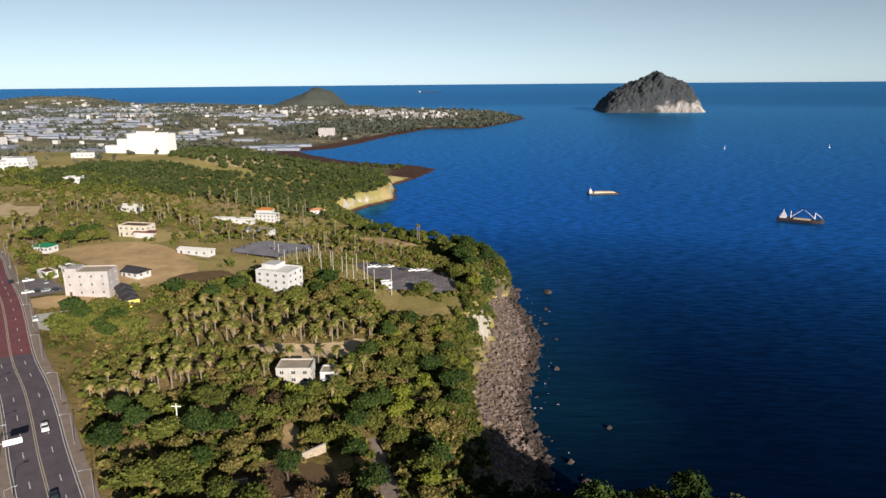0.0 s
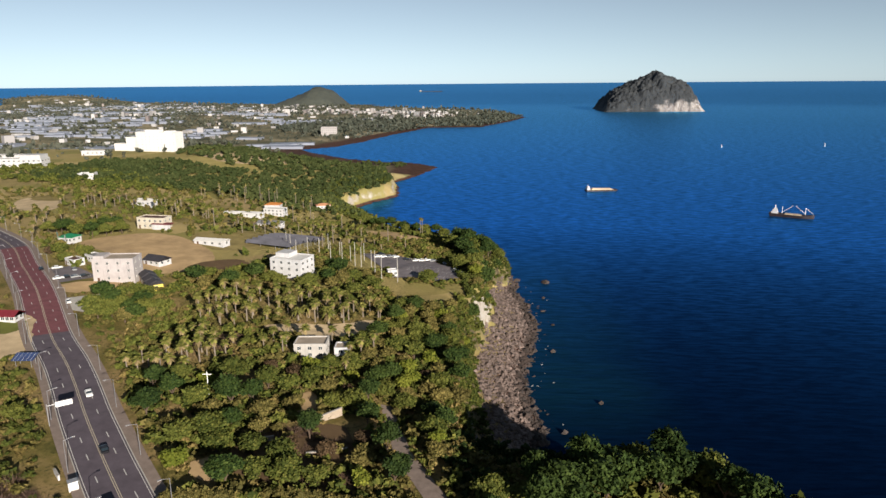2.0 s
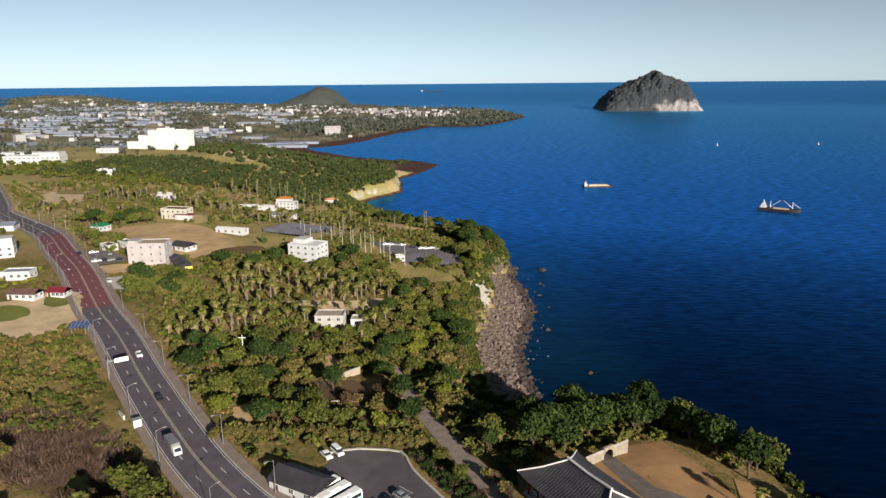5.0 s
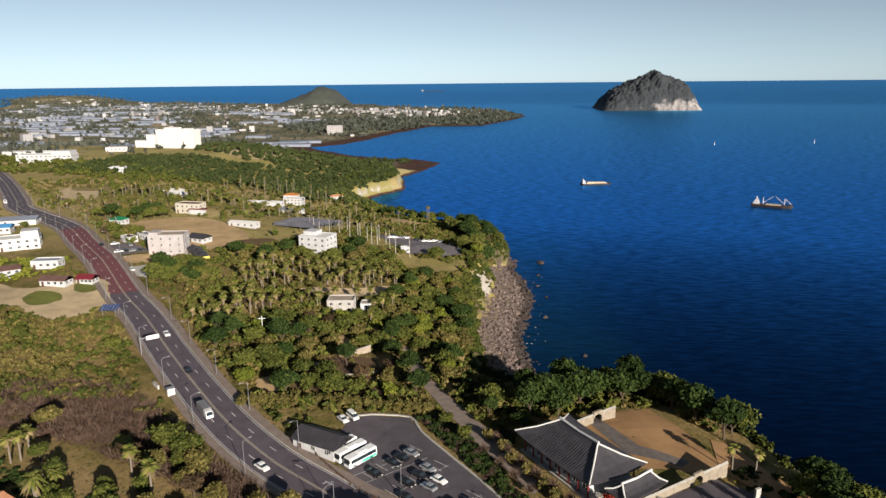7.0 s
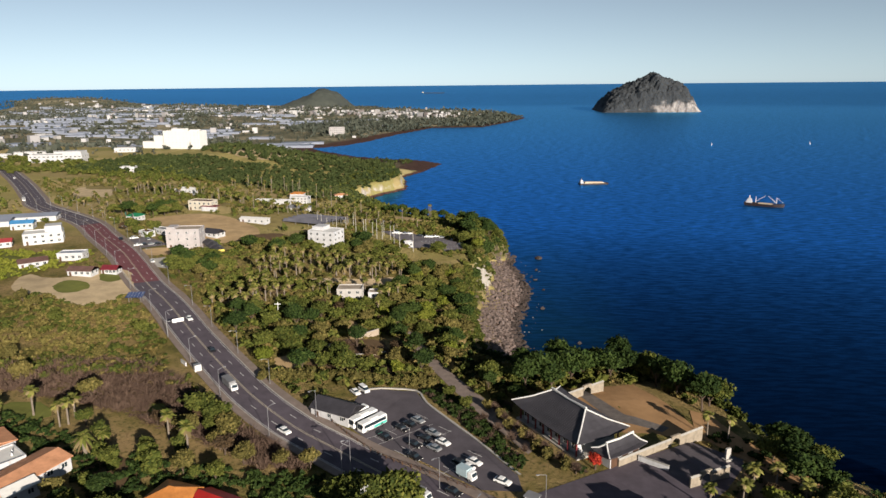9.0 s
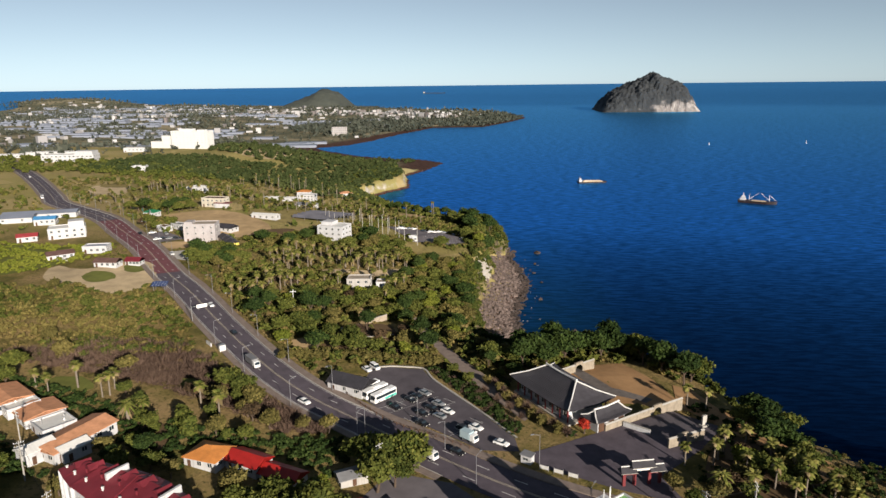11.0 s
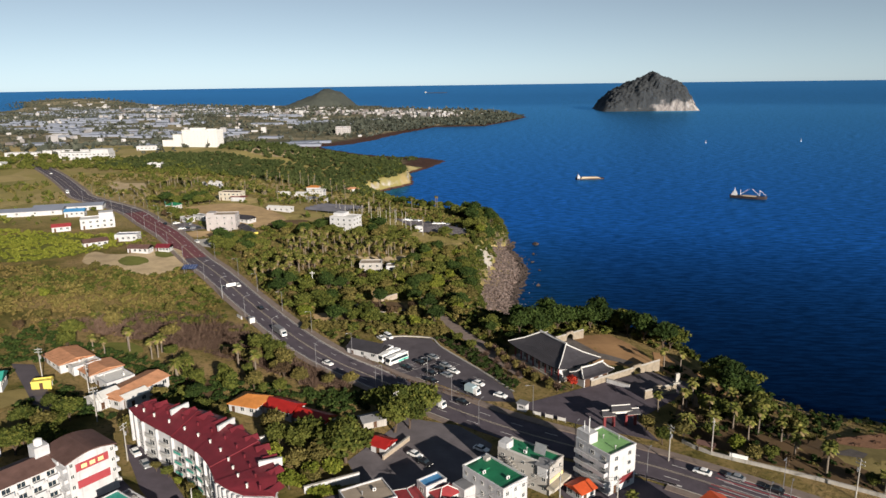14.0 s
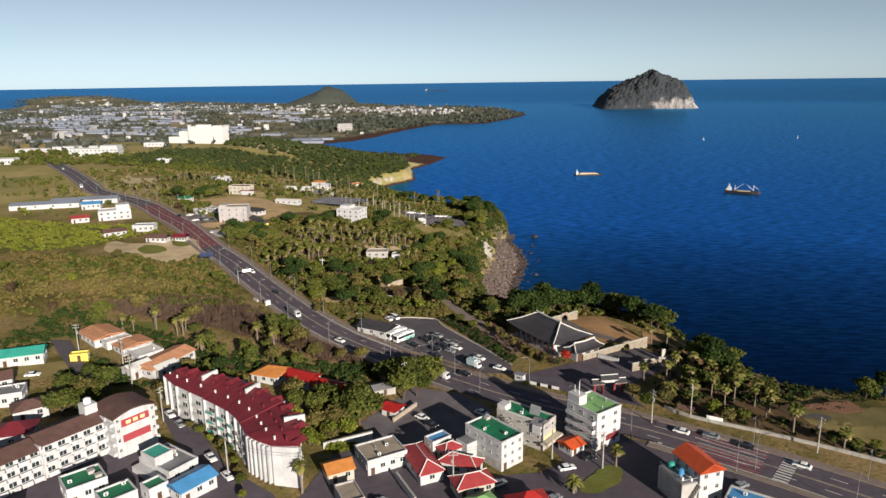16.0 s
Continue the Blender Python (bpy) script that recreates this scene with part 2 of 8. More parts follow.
M = {
    "ground": ground_material(),
    "sea": sea_material(),
    "island": island_material(),
    "boulder": rock_material("sea_boulder", (0.050, 0.036, 0.032), (0.27, 0.20, 0.175), 0.3),
    "reef": rock_material("wet_reef_rock", (0.02, 0.016, 0.014), (0.09, 0.06, 0.05), 0.3),
    "asphalt": surface("asphalt", (0.102, 0.086, 0.104), 0.85, 0.3, 0.25),
    "asphalt_red": surface("red_asphalt", (0.18, 0.072, 0.082), 0.85, 0.3, 0.3),
    "lot": surface("parking_asphalt", (0.105, 0.092, 0.105), 0.85, 0.3, 0.2),
    "yard": surface("worn_yard_asphalt", (0.17, 0.152, 0.165), 0.9, 0.35, 0.15),
    "paving": surface("pavement_blocks", (0.24, 0.19, 0.165), 0.85, 0.3, 0.5),
    "kerb": surface("kerb_stone", (0.42, 0.40, 0.37), 0.8, 0.2, 0.5),
    "concrete": surface("concrete", (0.38, 0.36, 0.33), 0.85, 0.3, 0.4, streak=0.5),
    "white_line": surface("white_road_paint", (0.60, 0.58, 0.57), 0.7, 0.3, 1.5),
    "yellow_line": surface("yellow_road_paint", (0.46, 0.40, 0.31), 0.7, 0.3, 1.5),
    "red_line": surface("red_road_paint", (0.42, 0.06, 0.07), 0.7, 0.3, 1.5),
    "dirt": surface("dry_dirt", (0.48, 0.335, 0.18), 0.95, 0.4, 0.08, bump=0.1),
    "sand": surface("pale_sandy_earth", (0.52, 0.40, 0.25), 0.95, 0.35, 0.12, bump=0.1),
    "brown_soil": surface("brown_soil", (0.135, 0.088, 0.048), 0.95, 0.4, 0.12, bump=0.1),
    "lawn": surface("dry_lawn", (0.27, 0.215, 0.085), 0.95, 0.45, 0.12, bump=0.15),
    "meadow": surface("green_meadow", (0.17, 0.18, 0.045), 0.95, 0.5, 0.08, bump=0.3),
    "stone_path": surface("dark_stone_path", (0.15, 0.13, 0.12), 0.9, 0.35, 0.6),
    "leaf_dark": foliage("leaves_dark_green", (0.009, 0.019, 0.006), (0.030, 0.052, 0.012), (0.060, 0.084, 0.020)),
    "leaf_mid": foliage("leaves_mid_green", (0.026, 0.037, 0.009), (0.078, 0.093, 0.019), (0.142, 0.140, 0.032)),
    "leaf_olive": foliage("leaves_olive", (0.044, 0.042, 0.014), (0.118, 0.103, 0.030), (0.195, 0.155, 0.052)),
    "leaf_yellow": foliage("leaves_yellow_green", (0.050, 0.066, 0.009), (0.125, 0.145, 0.020), (0.20, 0.20, 0.034)),
    "leaf_pine": foliage("pine_wood_needles", (0.020, 0.032, 0.011), (0.056, 0.072, 0.023), (0.098, 0.108, 0.038)),
    "leaf_dry": foliage("dry_grass_and_leaves", (0.066, 0.052, 0.018), (0.16, 0.122, 0.040), (0.25, 0.185, 0.075)),
    "leaf_rust": foliage("leaves_rusty_brown", (0.030, 0.022, 0.014), (0.075, 0.050, 0.028), (0.125, 0.080, 0.042)),
    # Greyed and paled: distance haze is put into these leaf colours.
    "leaf_hazed": foliage("haze_greyed_leaves", (0.034, 0.042, 0.034), (0.068, 0.076, 0.060), (0.11, 0.11, 0.085)),
    "leaf_red": foliage("leaves_red", (0.16, 0.015, 0.015), (0.38, 0.03, 0.02), (0.5, 0.07, 0.03)),
    "twigs": foliage("bare_twigs", (0.045, 0.028, 0.023), (0.10, 0.065, 0.050), (0.16, 0.108, 0.080)),
    "palm_leaf": foliage("palm_fronds", (0.050, 0.066, 0.013), (0.155, 0.160, 0.036), (0.30, 0.265, 0.080)),
    "palm_dead": foliage("dead_palm_fronds", (0.10, 0.075, 0.038), (0.23, 0.175, 0.085), (0.32, 0.25, 0.13)),
    "bark": surface("tree_bark", (0.11, 0.08, 0.06), 0.95, 0.35, 1.0),
    "orange_earth": surface("orange_brown_earth", (0.40, 0.235, 0.115), 0.95, 0.4, 0.1, bump=0.1),
    "palm_bark": surface("palm_trunk", (0.21, 0.175, 0.14), 0.95, 0.35, 1.0),
}

# ---- mesh helpers ----
def part(name, bm, material, parent, label=""):
    """One mesh object under a thing or a part."""
    if isinstance(bm, bmesh.types.BMesh):
        me = bpy.data.meshes.new(name)
        bm.to_mesh(me)
        bm.free()
    else:
        me = bm
    if not me.materials:
        me.materials.append(M[material] if isinstance(material, str) else material)
    ob = new(name, me)
    ob.parent = parent
    if label:
        tagged(ob, label)
    return ob


def single(name, bm, material, label, category, group="", kind=""):
    return tagged(part(name, bm, material, None), label, category, group, kind)


def thing(name, label, category, m=None, group="", kind=""):
    ob = tagged(new(name), label, category, group, kind)
    ob.empty_display_size = 0.5
    if m is not None:
        ob.matrix_basis = m
    return ob


def box(bm, x0, x1, y0, y1, z0, z1):
    v = [bm.verts.new(p) for p in ((x0, y0, z0), (x1, y0, z0), (x1, y1, z0), (x0, y1, z0), (x0, y0, z1), (x1, y0, z1), (x1, y1, z1), (x0, y1, z1))]
    for f in ((3, 2, 1, 0), (4, 5, 6, 7), (0, 1, 5, 4), (1, 2, 6, 5), (2, 3, 7, 6), (3, 0, 4, 7)):
        bm.faces.new([v[i] for i in f])
    return bm


def prism(bm, poly, z0, z1):
    lo, hi = [bm.verts.new((x, y, z0)) for x, y in poly], [bm.verts.new((x, y, z1)) for x, y in poly]
    n = len(poly)
    bm.faces.new(lo[::-1]), bm.faces.new(hi)
    for i in range(n):
        bm.faces.new((lo[i], lo[(i + 1) % n], hi[(i + 1) % n], hi[i]))
    return bm


def solid(bm, pts, faces):
    v = [bm.verts.new(p) for p in pts]
    for f in faces:
        bm.faces.new([v[i] for i in f])
    return bm


def tube(bm, a, b, ra, rb, n=8):
    a, b = Vector(a), Vector(b)
    q = (b - a).to_track_quat("Z", "Y")
    rings = [[bm.verts.new(c + q @ Vector((r * math.cos(2 * math.pi * i / n), r * math.sin(2 * math.pi * i / n), 0))) for i in range(n)] for c, r in ((a, ra), (b, rb))]
    for i in range(n):
        bm.faces.new((rings[0][i], rings[0][(i + 1) % n], rings[1][(i + 1) % n], rings[1][i]))
    bm.faces.new(rings[0][::-1]), bm.faces.new(rings[1])
    return bm


def B():
    return bmesh.new()


# ---- lie of the land ----
COAST = [(420, -420), (300, -60), (215, 50), (160, 84), (128, 76), (108, 80), (96, 96), (88, 110), (83, 125), (76, 140), (64, 151), (51, 160), (36, 163), (23, 167), (15, 177), (15, 192), (16, 212), (13, 234), (11, 260), (16, 295), (20, 330), (16, 364), (9, 388), (12, 405),
         (8, 425), (-8, 452), (-33, 488), (-60, 502), (-84, 520), (-98, 560), (-123, 594), (-150, 650), (-136, 691), (-110, 744), (-122, 818), (-130, 850), (-108, 911), (-88, 1008), (-122, 1055), (-175, 1072), (-250, 1120),
         (-330, 1215), (-372, 1277), (-319, 1330), (-287, 1442), (-245, 1661), (-185, 1890), (-44, 1905), (48, 2186), (102, 2400), (49, 2763), (-90, 3000), (-400, 3250), (-800, 3700), (-1500, 3950), (-4200, 4000), (-4200, -420)]
CA = np.array(COAST, float)
CB = np.roll(CA, -1, axis=0)


def smooth(a, b, v):
    s = np.clip((v - a) / (b - a), 0, 1)
    return s * s * (3 - 2 * s)


def inland(x, y):
    """Metres from the waterline, negative at sea."""
    x, y = np.atleast_1d(np.asarray(x, float)), np.atleast_1d(np.asarray(y, float))
    out = np.empty(x.shape)
    ax, ay, bx, by = CA[:, 0], CA[:, 1], CB[:, 0], CB[:, 1]
    dx, dy = bx - ax, by - ay
    for i in range(0, len(x), 20000):
        px, py = x[i:i + 20000, None], y[i:i + 20000, None]
        s = np.clip(((px - ax) * dx + (py - ay) * dy) / (dx * dx + dy * dy), 0, 1)
        best = ((px - ax - s * dx) ** 2 + (py - ay - s * dy) ** 2).min(1)
        cross = ((ay > py) != (by > py)) & (px < ax + (py - ay) / np.where(dy == 0, 1e-9, dy) * dx)
        out[i:i + 20000] = np.where(cross.sum(1) % 2 == 1, 1, -1) * np.sqrt(best)
    return out


def lumps(x, y, s):
    return np.sin(x * s + 1.3 * np.sin(y * s * 0.7)) * np.cos(y * s * 1.1 + 0.9 * np.sin(x * s * 0.6))


def land(x, y):
    """Height of the ground, in arrays."""
    x, y = np.atleast_1d(np.asarray(x, float)), np.atleast_1d(np.asarray(y, float))
    d = inland(x, y) + 2.2 * lumps(x, y, 0.21) * (smooth(150, 190, y)) + 1.2 * lumps(x, y, 0.55) * smooth(150, 210, y)
    plateau = 32 + 0.08 * np.clip(-x - 30, 0, 160)
    bw = 1.5 + 19 * smooth(150, 168, y) * (1 - smooth(372, 396, y)) * (1 - smooth(24, 44, x))
    top = 26 - 12 * smooth(300, 450, y)
    strand = np.where(bw > 6, 4.0, 1.0) * np.clip(d / bw, 0, 1)
    cliff = strand + (top - strand) * smooth(0, 9, d - bw) + 0.16 * np.clip(d - bw - 9, 0, 400)
    near = np.minimum(cliff, plateau)
    far = np.minimum(0.4 + 0.028 * np.clip(d, 0, 3000) + 6 * smooth(15, 90, d) * smooth(1500, 1900, y), 40 - 26 * smooth(1400, 2800, y)) + 5 * lumps(x, y, 0.006) * smooth(100, 400, d)
    z = near + (far - near) * smooth(830, 930, y)
    z += 100 * np.exp(-(((x + 2350) / 420) ** 2 + ((y - 3550) / 260) ** 2)) * 0.5
    return np.where(d < 0, np.maximum(-7, 0.2 * d), z)


def gz(x, y):
    return float(land(x, y)[0])


def grid_mesh(name, xs, ys, height):
    gx, gy = np.meshgrid(xs, ys)
    co = np.stack([gx.ravel(), gy.ravel(), height(gx.ravel(), gy.ravel())], 1)
    nx, ny = len(xs), len(ys)
    i = (np.arange(ny - 1)[:, None] * nx + np.arange(nx - 1)).ravel()
    faces = np.stack([i, i + 1, i + nx + 1, i + nx], 1)
    me = bpy.data.meshes.new(name)
    me.from_pydata(co.tolist(), [], faces.tolist())
    me.shade_smooth()
    return me


def steps(*spans):
    out = []
    for a, b, s in spans:
        out += list(np.arange(a, b, s))
    return np.array(out + [spans[-1][1]])


gx = steps((-4100, -1500, 100), (-1500, -500, 25), (-500, -240, 8), (-240, -170, 4), (-170, 40, 2.5), (40, 170, 4), (170, 440, 15))
gy = steps((-420, -60, 20), (-60, 150, 4), (150, 520, 3), (520, 900, 5), (900, 1300, 10), (1300, 2200, 22), (2200, 4050, 50))
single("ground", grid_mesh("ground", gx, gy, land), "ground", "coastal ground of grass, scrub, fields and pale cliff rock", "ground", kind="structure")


def sea_mesh():
    """A flat sheet that lifts towards its rim, where the true horizon lies."""
    rings = [0, 60, 120, 200, 300, 420, 560, 750, 1000, 1300, 1700, 2200, 2800, 3400, 3900, 4200, 4500, 4750, 4900]
    n, verts, faces = 96, [], []
    for r in rings:
        z = 103 * max(0, (r - 3900) / 1000) ** 0.8 if r > 3900 else 0
        for k in range(n):
            a = 2 * math.pi * k / n
            verts.append((r * math.cos(a), r * math.sin(a) - 75, z))
    for i in range(len(rings) - 1):
        for k in range(n):
            a, b = i * n + k, i * n + (k + 1) % n
            faces.append((a + n, b + n, b, a) if i else (a + n, b + n, a))
    me = bpy.data.meshes.new("sea")
    me.from_pydata(verts, [], faces)
    me.validate()
    me.shade_smooth()
    return me


single("water", sea_mesh(), "sea", "deep blue open sea with small wind waves", "sea", kind="structure")


# ---- island and hill ----
def island_height(x, y):
    u, v = (x - 628) / 218, (y - 2950) / 185
    prof = 154 * np.interp(u, [-1, -0.95, -0.88, -0.80, -0.68, -0.52, -0.33, -0.14, 0.02, 0.12, 0.22, 0.41, 0.52, 0.64, 0.74, 0.83, 0.87, 1], [0, 0, 0.20, 0.34, 0.52, 0.62, 0.75, 0.86, 0.93, 1.03, 0.95, 0.86, 0.79, 0.72, 0.50, 0.18, 0.0, 0])
    r = np.clip(1 - np.abs(v) ** 2.6, 0, 1) ** 0.62
    around, out = np.arctan2(v, u), np.sqrt(u * u + v * v)
    gully = np.abs(np.sin(around * 5 + 2.6 * lumps(x, y, 0.017) + 0.8 * np.sin(around * 13)))
    h = prof * r * (1 - 0.10 * (1 - gully) * smooth(0.2, 0.75, out))
    crag = 5 * lumps(x, y, 0.045) + 8 * np.abs(lumps(x + 40, y, 0.07)) + 6 * np.abs(lumps(x, y + 9, 0.17)) + np.random.RandomState(4).rand(*np.shape(x)) * 4.5 - 8
    return np.where((np.abs(u) < 1) & (np.abs(v) < 1), h + crag * np.clip(h / 30, 0, 1), 0) - 3


single("rock_island", grid_mesh("rock_island", np.linspace(400, 856, 170), np.linspace(2755, 3145, 120), island_height), "island", "steep rocky island with dark scrub and pale sea cliffs", "island")
for x, y, k in ((838, 2900, 6), (424, 2890, 6)):
    V = np.array([(6.0 * math.cos(i * 1.05) * (1.2 - 0.4 * j), 4.5 * math.sin(i * 1.05) * (1.2 - 0.4 * j), -3 + j * 4.0 + (i % 3) * 1.2) for j in range(3) for i in range(6)])
    F = [(j * 6 + i, j * 6 + (i + 1) % 6, j * 6 + 6 + (i + 1) % 6, j * 6 + 6 + i) for j in range(2) for i in range(6)] + [(12, 13, 14, 15), (12, 15, 16, 17)]
    me = bpy.data.meshes.new("sea_stack")
    me.from_pydata((V * (k / 9)).tolist(), [], F)
    single("sea_stack", me, "island", "small dark rock stack beside the island", "rock", "sea stacks").location = (x, y, 0)


def hill_height(x, y):
    prof = np.interp(x + 905, [-225, -160, -100, -60, -35, -8, 25, 55, 85, 108, 128, 142], [-14, 17, 37, 50, 66, 80, 79, 70, 52, 28, 4, -14])
    r = np.clip(1 - np.abs((y - 3480) / 190) ** 2.4, 0, 1) ** 0.7
    return (prof + 14) * r + 3 + 5 * lumps(x, y, 0.05) * r + 3 * lumps(x, y, 0.13) * r


# Wooded hill colour is lightened towards grey in place of aerial haze.
M["hill"] = rock_material("hazed_hill_woods", (0.030, 0.037, 0.033), (0.072, 0.078, 0.062), 0.05)
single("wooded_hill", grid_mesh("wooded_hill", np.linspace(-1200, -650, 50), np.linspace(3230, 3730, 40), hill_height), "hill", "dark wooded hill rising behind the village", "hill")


# ---- roads, lots and open ground ----
def curve_points(pts, step=4.0):
    """A smooth line through the given corners, sampled evenly enough."""
    p = [Vector((*a, 0)) for a in pts]
    p = [p[0] * 2 - p[1]] + p + [p[-1] * 2 - p[-2]]
    out = []
    for i in range(1, len(p) - 2):
        n = max(2, int((p[i + 1] - p[i]).length / step))
        for k in range(n):
            t = k / n
            out.append(0.5 * (2 * p[i] + (p[i + 1] - p[i - 1]) * t + (2 * p[i - 1] - 5 * p[i] + 4 * p[i + 1] - p[i + 2]) * t * t + (3 * p[i] - p[i - 1] - 3 * p[i + 1] + p[i + 2]) * t ** 3))
    out.append(p[-2])
    return out


def sides(line):
    out = []
    for i, p in enumerate(line):
        d = (line[min(i + 1, len(line) - 1)] - line[max(i - 1, 0)]).normalized()
        out.append(Vector((d.y, -d.x, 0)))
    return out


def ribbon(line, a, b, lift, thick=0.0, cuts=2):
    """A strip along a line between offsets a and b to its right-hand side, lying on the ground."""
    bm, rows = B(), []
    for p, s in zip(line, sides(line)):
        row = []
        for k in range(cuts + 1):
            q = p + s * (a + (b - a) * k / cuts)
            row.append(bm.verts.new((q.x, q.y, gz(q.x, q.y) + lift)))
        if thick:
            lo = [p + s * a, p + s * b]
            row = [bm.verts.new((lo[0].x, lo[0].y, gz(lo[0].x, lo[0].y) + lift - thick))] + row + [bm.verts.new((lo[1].x, lo[1].y, gz(lo[1].x, lo[1].y) + lift - thick))]
        rows.append(row)
    for r, q in zip(rows, rows[1:]):
        for k in range(len(r) - 1):
            bm.faces.new((r[k], r[k + 1], q[k + 1], q[k])[::-1])
    bmesh.ops.recalc_face_normals(bm, faces=bm.faces)
    return bm


def patch(poly, lift, step=6.0):
    """A plane area with a given outline, laid on the ground."""
    bm = B()
    f = bm.faces.new([bm.verts.new((x, y, 0)) for x, y in poly])
    bmesh.ops.triangulate(bm, faces=[f])
    for _ in range(4):
        long = [e for e in bm.edges if e.calc_length() > step]
        if not long:
            break
        bmesh.ops.subdivide_edges(bm, edges=long, cuts=1)
        bmesh.ops.triangulate(bm, faces=[f for f in bm.faces if len(f.verts) > 3])
    z = land([v.co.x for v in bm.verts], [v.co.y for v in bm.verts])
    for v, h in zip(bm.verts, z):
        v.co.z = h + lift
    bmesh.ops.recalc_face_normals(bm, faces=bm.faces)
    if sum(f.normal.z for f in bm.faces) < 0:
        bmesh.ops.reverse_faces(bm, faces=bm.faces)
    return bm


def inside(poly, x, y):
    hit = False
    for (ax, ay), (bx, by) in zip(poly, poly[1:] + poly[:1]):
        if (ay > y) != (by > y) and x < ax + (y - ay) / (by - ay) * (bx - ax):
            hit = not hit
    return hit


MAIN = [(-640, 730), (-447, 518), (-353, 407), (-323, 371), (-257, 317), (-220, 275), (-188, 238.5), (-155.5, 197.6), (-138, 178.3), (-126, 164), (-113, 147.6), (-104, 136.8), (-91, 121.5), (-73, 101.5), (-56, 86.3), (-42, 77), (-27, 67), (0, 48), (20, 37), (42, 27), (71, 9), (98, -10), (140, -38), (230, -90)]
main_line = curve_points(MAIN, 5)
road = single("road", ribbon(main_line, -6.4, 6.4, 0.10, cuts=4), "asphalt", "four-lane asphalt coast road with worn lane markings", "road", kind="structure")
red_line = [p for p in main_line if -252 < p.x < -153]
part("red_surface", ribbon(red_line, -6.2, 6.2, 0.13, cuts=4), "asphalt_red", road, "worn reddish anti-skid road surface")
for o in (-0.22, 0.22):
    part("centre_line", ribbon(main_line, o - 0.09, o + 0.09, 0.16, cuts=1), "yellow_line", road)
for o in (-5.9, 5.9):
    part("edge_line", ribbon([p for p in main_line if p.x < -28], o - 0.08, o + 0.08, 0.16, cuts=1), "white_line", road)
dash = bpy.data.meshes.new("dash")
bm = box(B(), -1.9, 1.9, -0.11, 0.11, 0, 0.01)
bm.to_mesh(dash), bm.free()
run, last, count = 0.0, main_line[0], 0
for p, s in zip(main_line, sides(main_line)):
    run += (p - last).length
    last = p
    if run > 9 and p.x < 110:
        run = 0
        for o in (-3.1, 3.1):
            q = p + s * o
            d = part("lane_dash", dash, "white_line", road)
            d.matrix_basis = pose(q.x, q.y, gz(q.x, q.y) + 0.16, 0, 0, math.degrees(math.atan2(s.x, -s.y)))
for x, y, n, w in ((75, 7.5, 11, 3.6), (41, 21, 9, 2.6)):
    i = min(range(len(main_line)), key=lambda k: (main_line[k].x - x) ** 2 + (main_line[k].y - y) ** 2)
    s = sides(main_line)[i]
    a = math.degrees(math.atan2(s.y, s.x))
    for k in range(n):
        q = Vector((x, y, 0)) + (s * (k - (n - 1) / 2) * 1.35 if y != 21 else Vector((0.89, -0.45, 0)) * (k - (n - 1) / 2) * 1.2)
        part("crossing_stripe", box(B(), -0.3, 0.3, -w / 2, w / 2, 0, 0.012), "white_line", road).matrix_basis = pose(q.x, q.y, gz(q.x, q.y) + 0.165, 0, 0, a)
for o in (-6.0, -4.2, -2.4, -0.6, 1.2, 3.0):
    part("lane_hatching", ribbon(curve_points([(56, 19), (63, 14.5), (70, 10)]), o - 0.12, o + 0.12, 0.165, cuts=1), "white_line", road)
for o in (-5.4, -3.3, 0.3, 2.1, 3.9, 5.6):
    part("red_lane_line", ribbon(curve_points([(54, 20), (62, 15), (70.5, 9.8)]), o - 0.16, o + 0.16, 0.163, cuts=1), "red_line", road)

single("pavement", ribbon([p for p in main_line if -620 < p.x < 180], -9.4, -6.6, 0.26, 0.3), "paving", "narrow block-paved pavement beside the coast road", "pavement", kind="structure")
for a, b in ((-620, -8), (44, 180)):
    single("pavement", ribbon([p for p in main_line if a < p.x < b], 6.6, 8.8, 0.26, 0.3), "paving", "narrow block-paved pavement with a pale kerb", "pavement", kind="structure")
for a, b, o in ((-620, -30, -6.5), (-620, -8, 6.5), (44, 180, 6.5)):
    single("kerb", ribbon([p for p in main_line if a < p.x < b], o - 0.12, o + 0.12, 0.30, 0.3, cuts=1), "kerb", "pale concrete kerb along the road", "kerb", kind="structure")

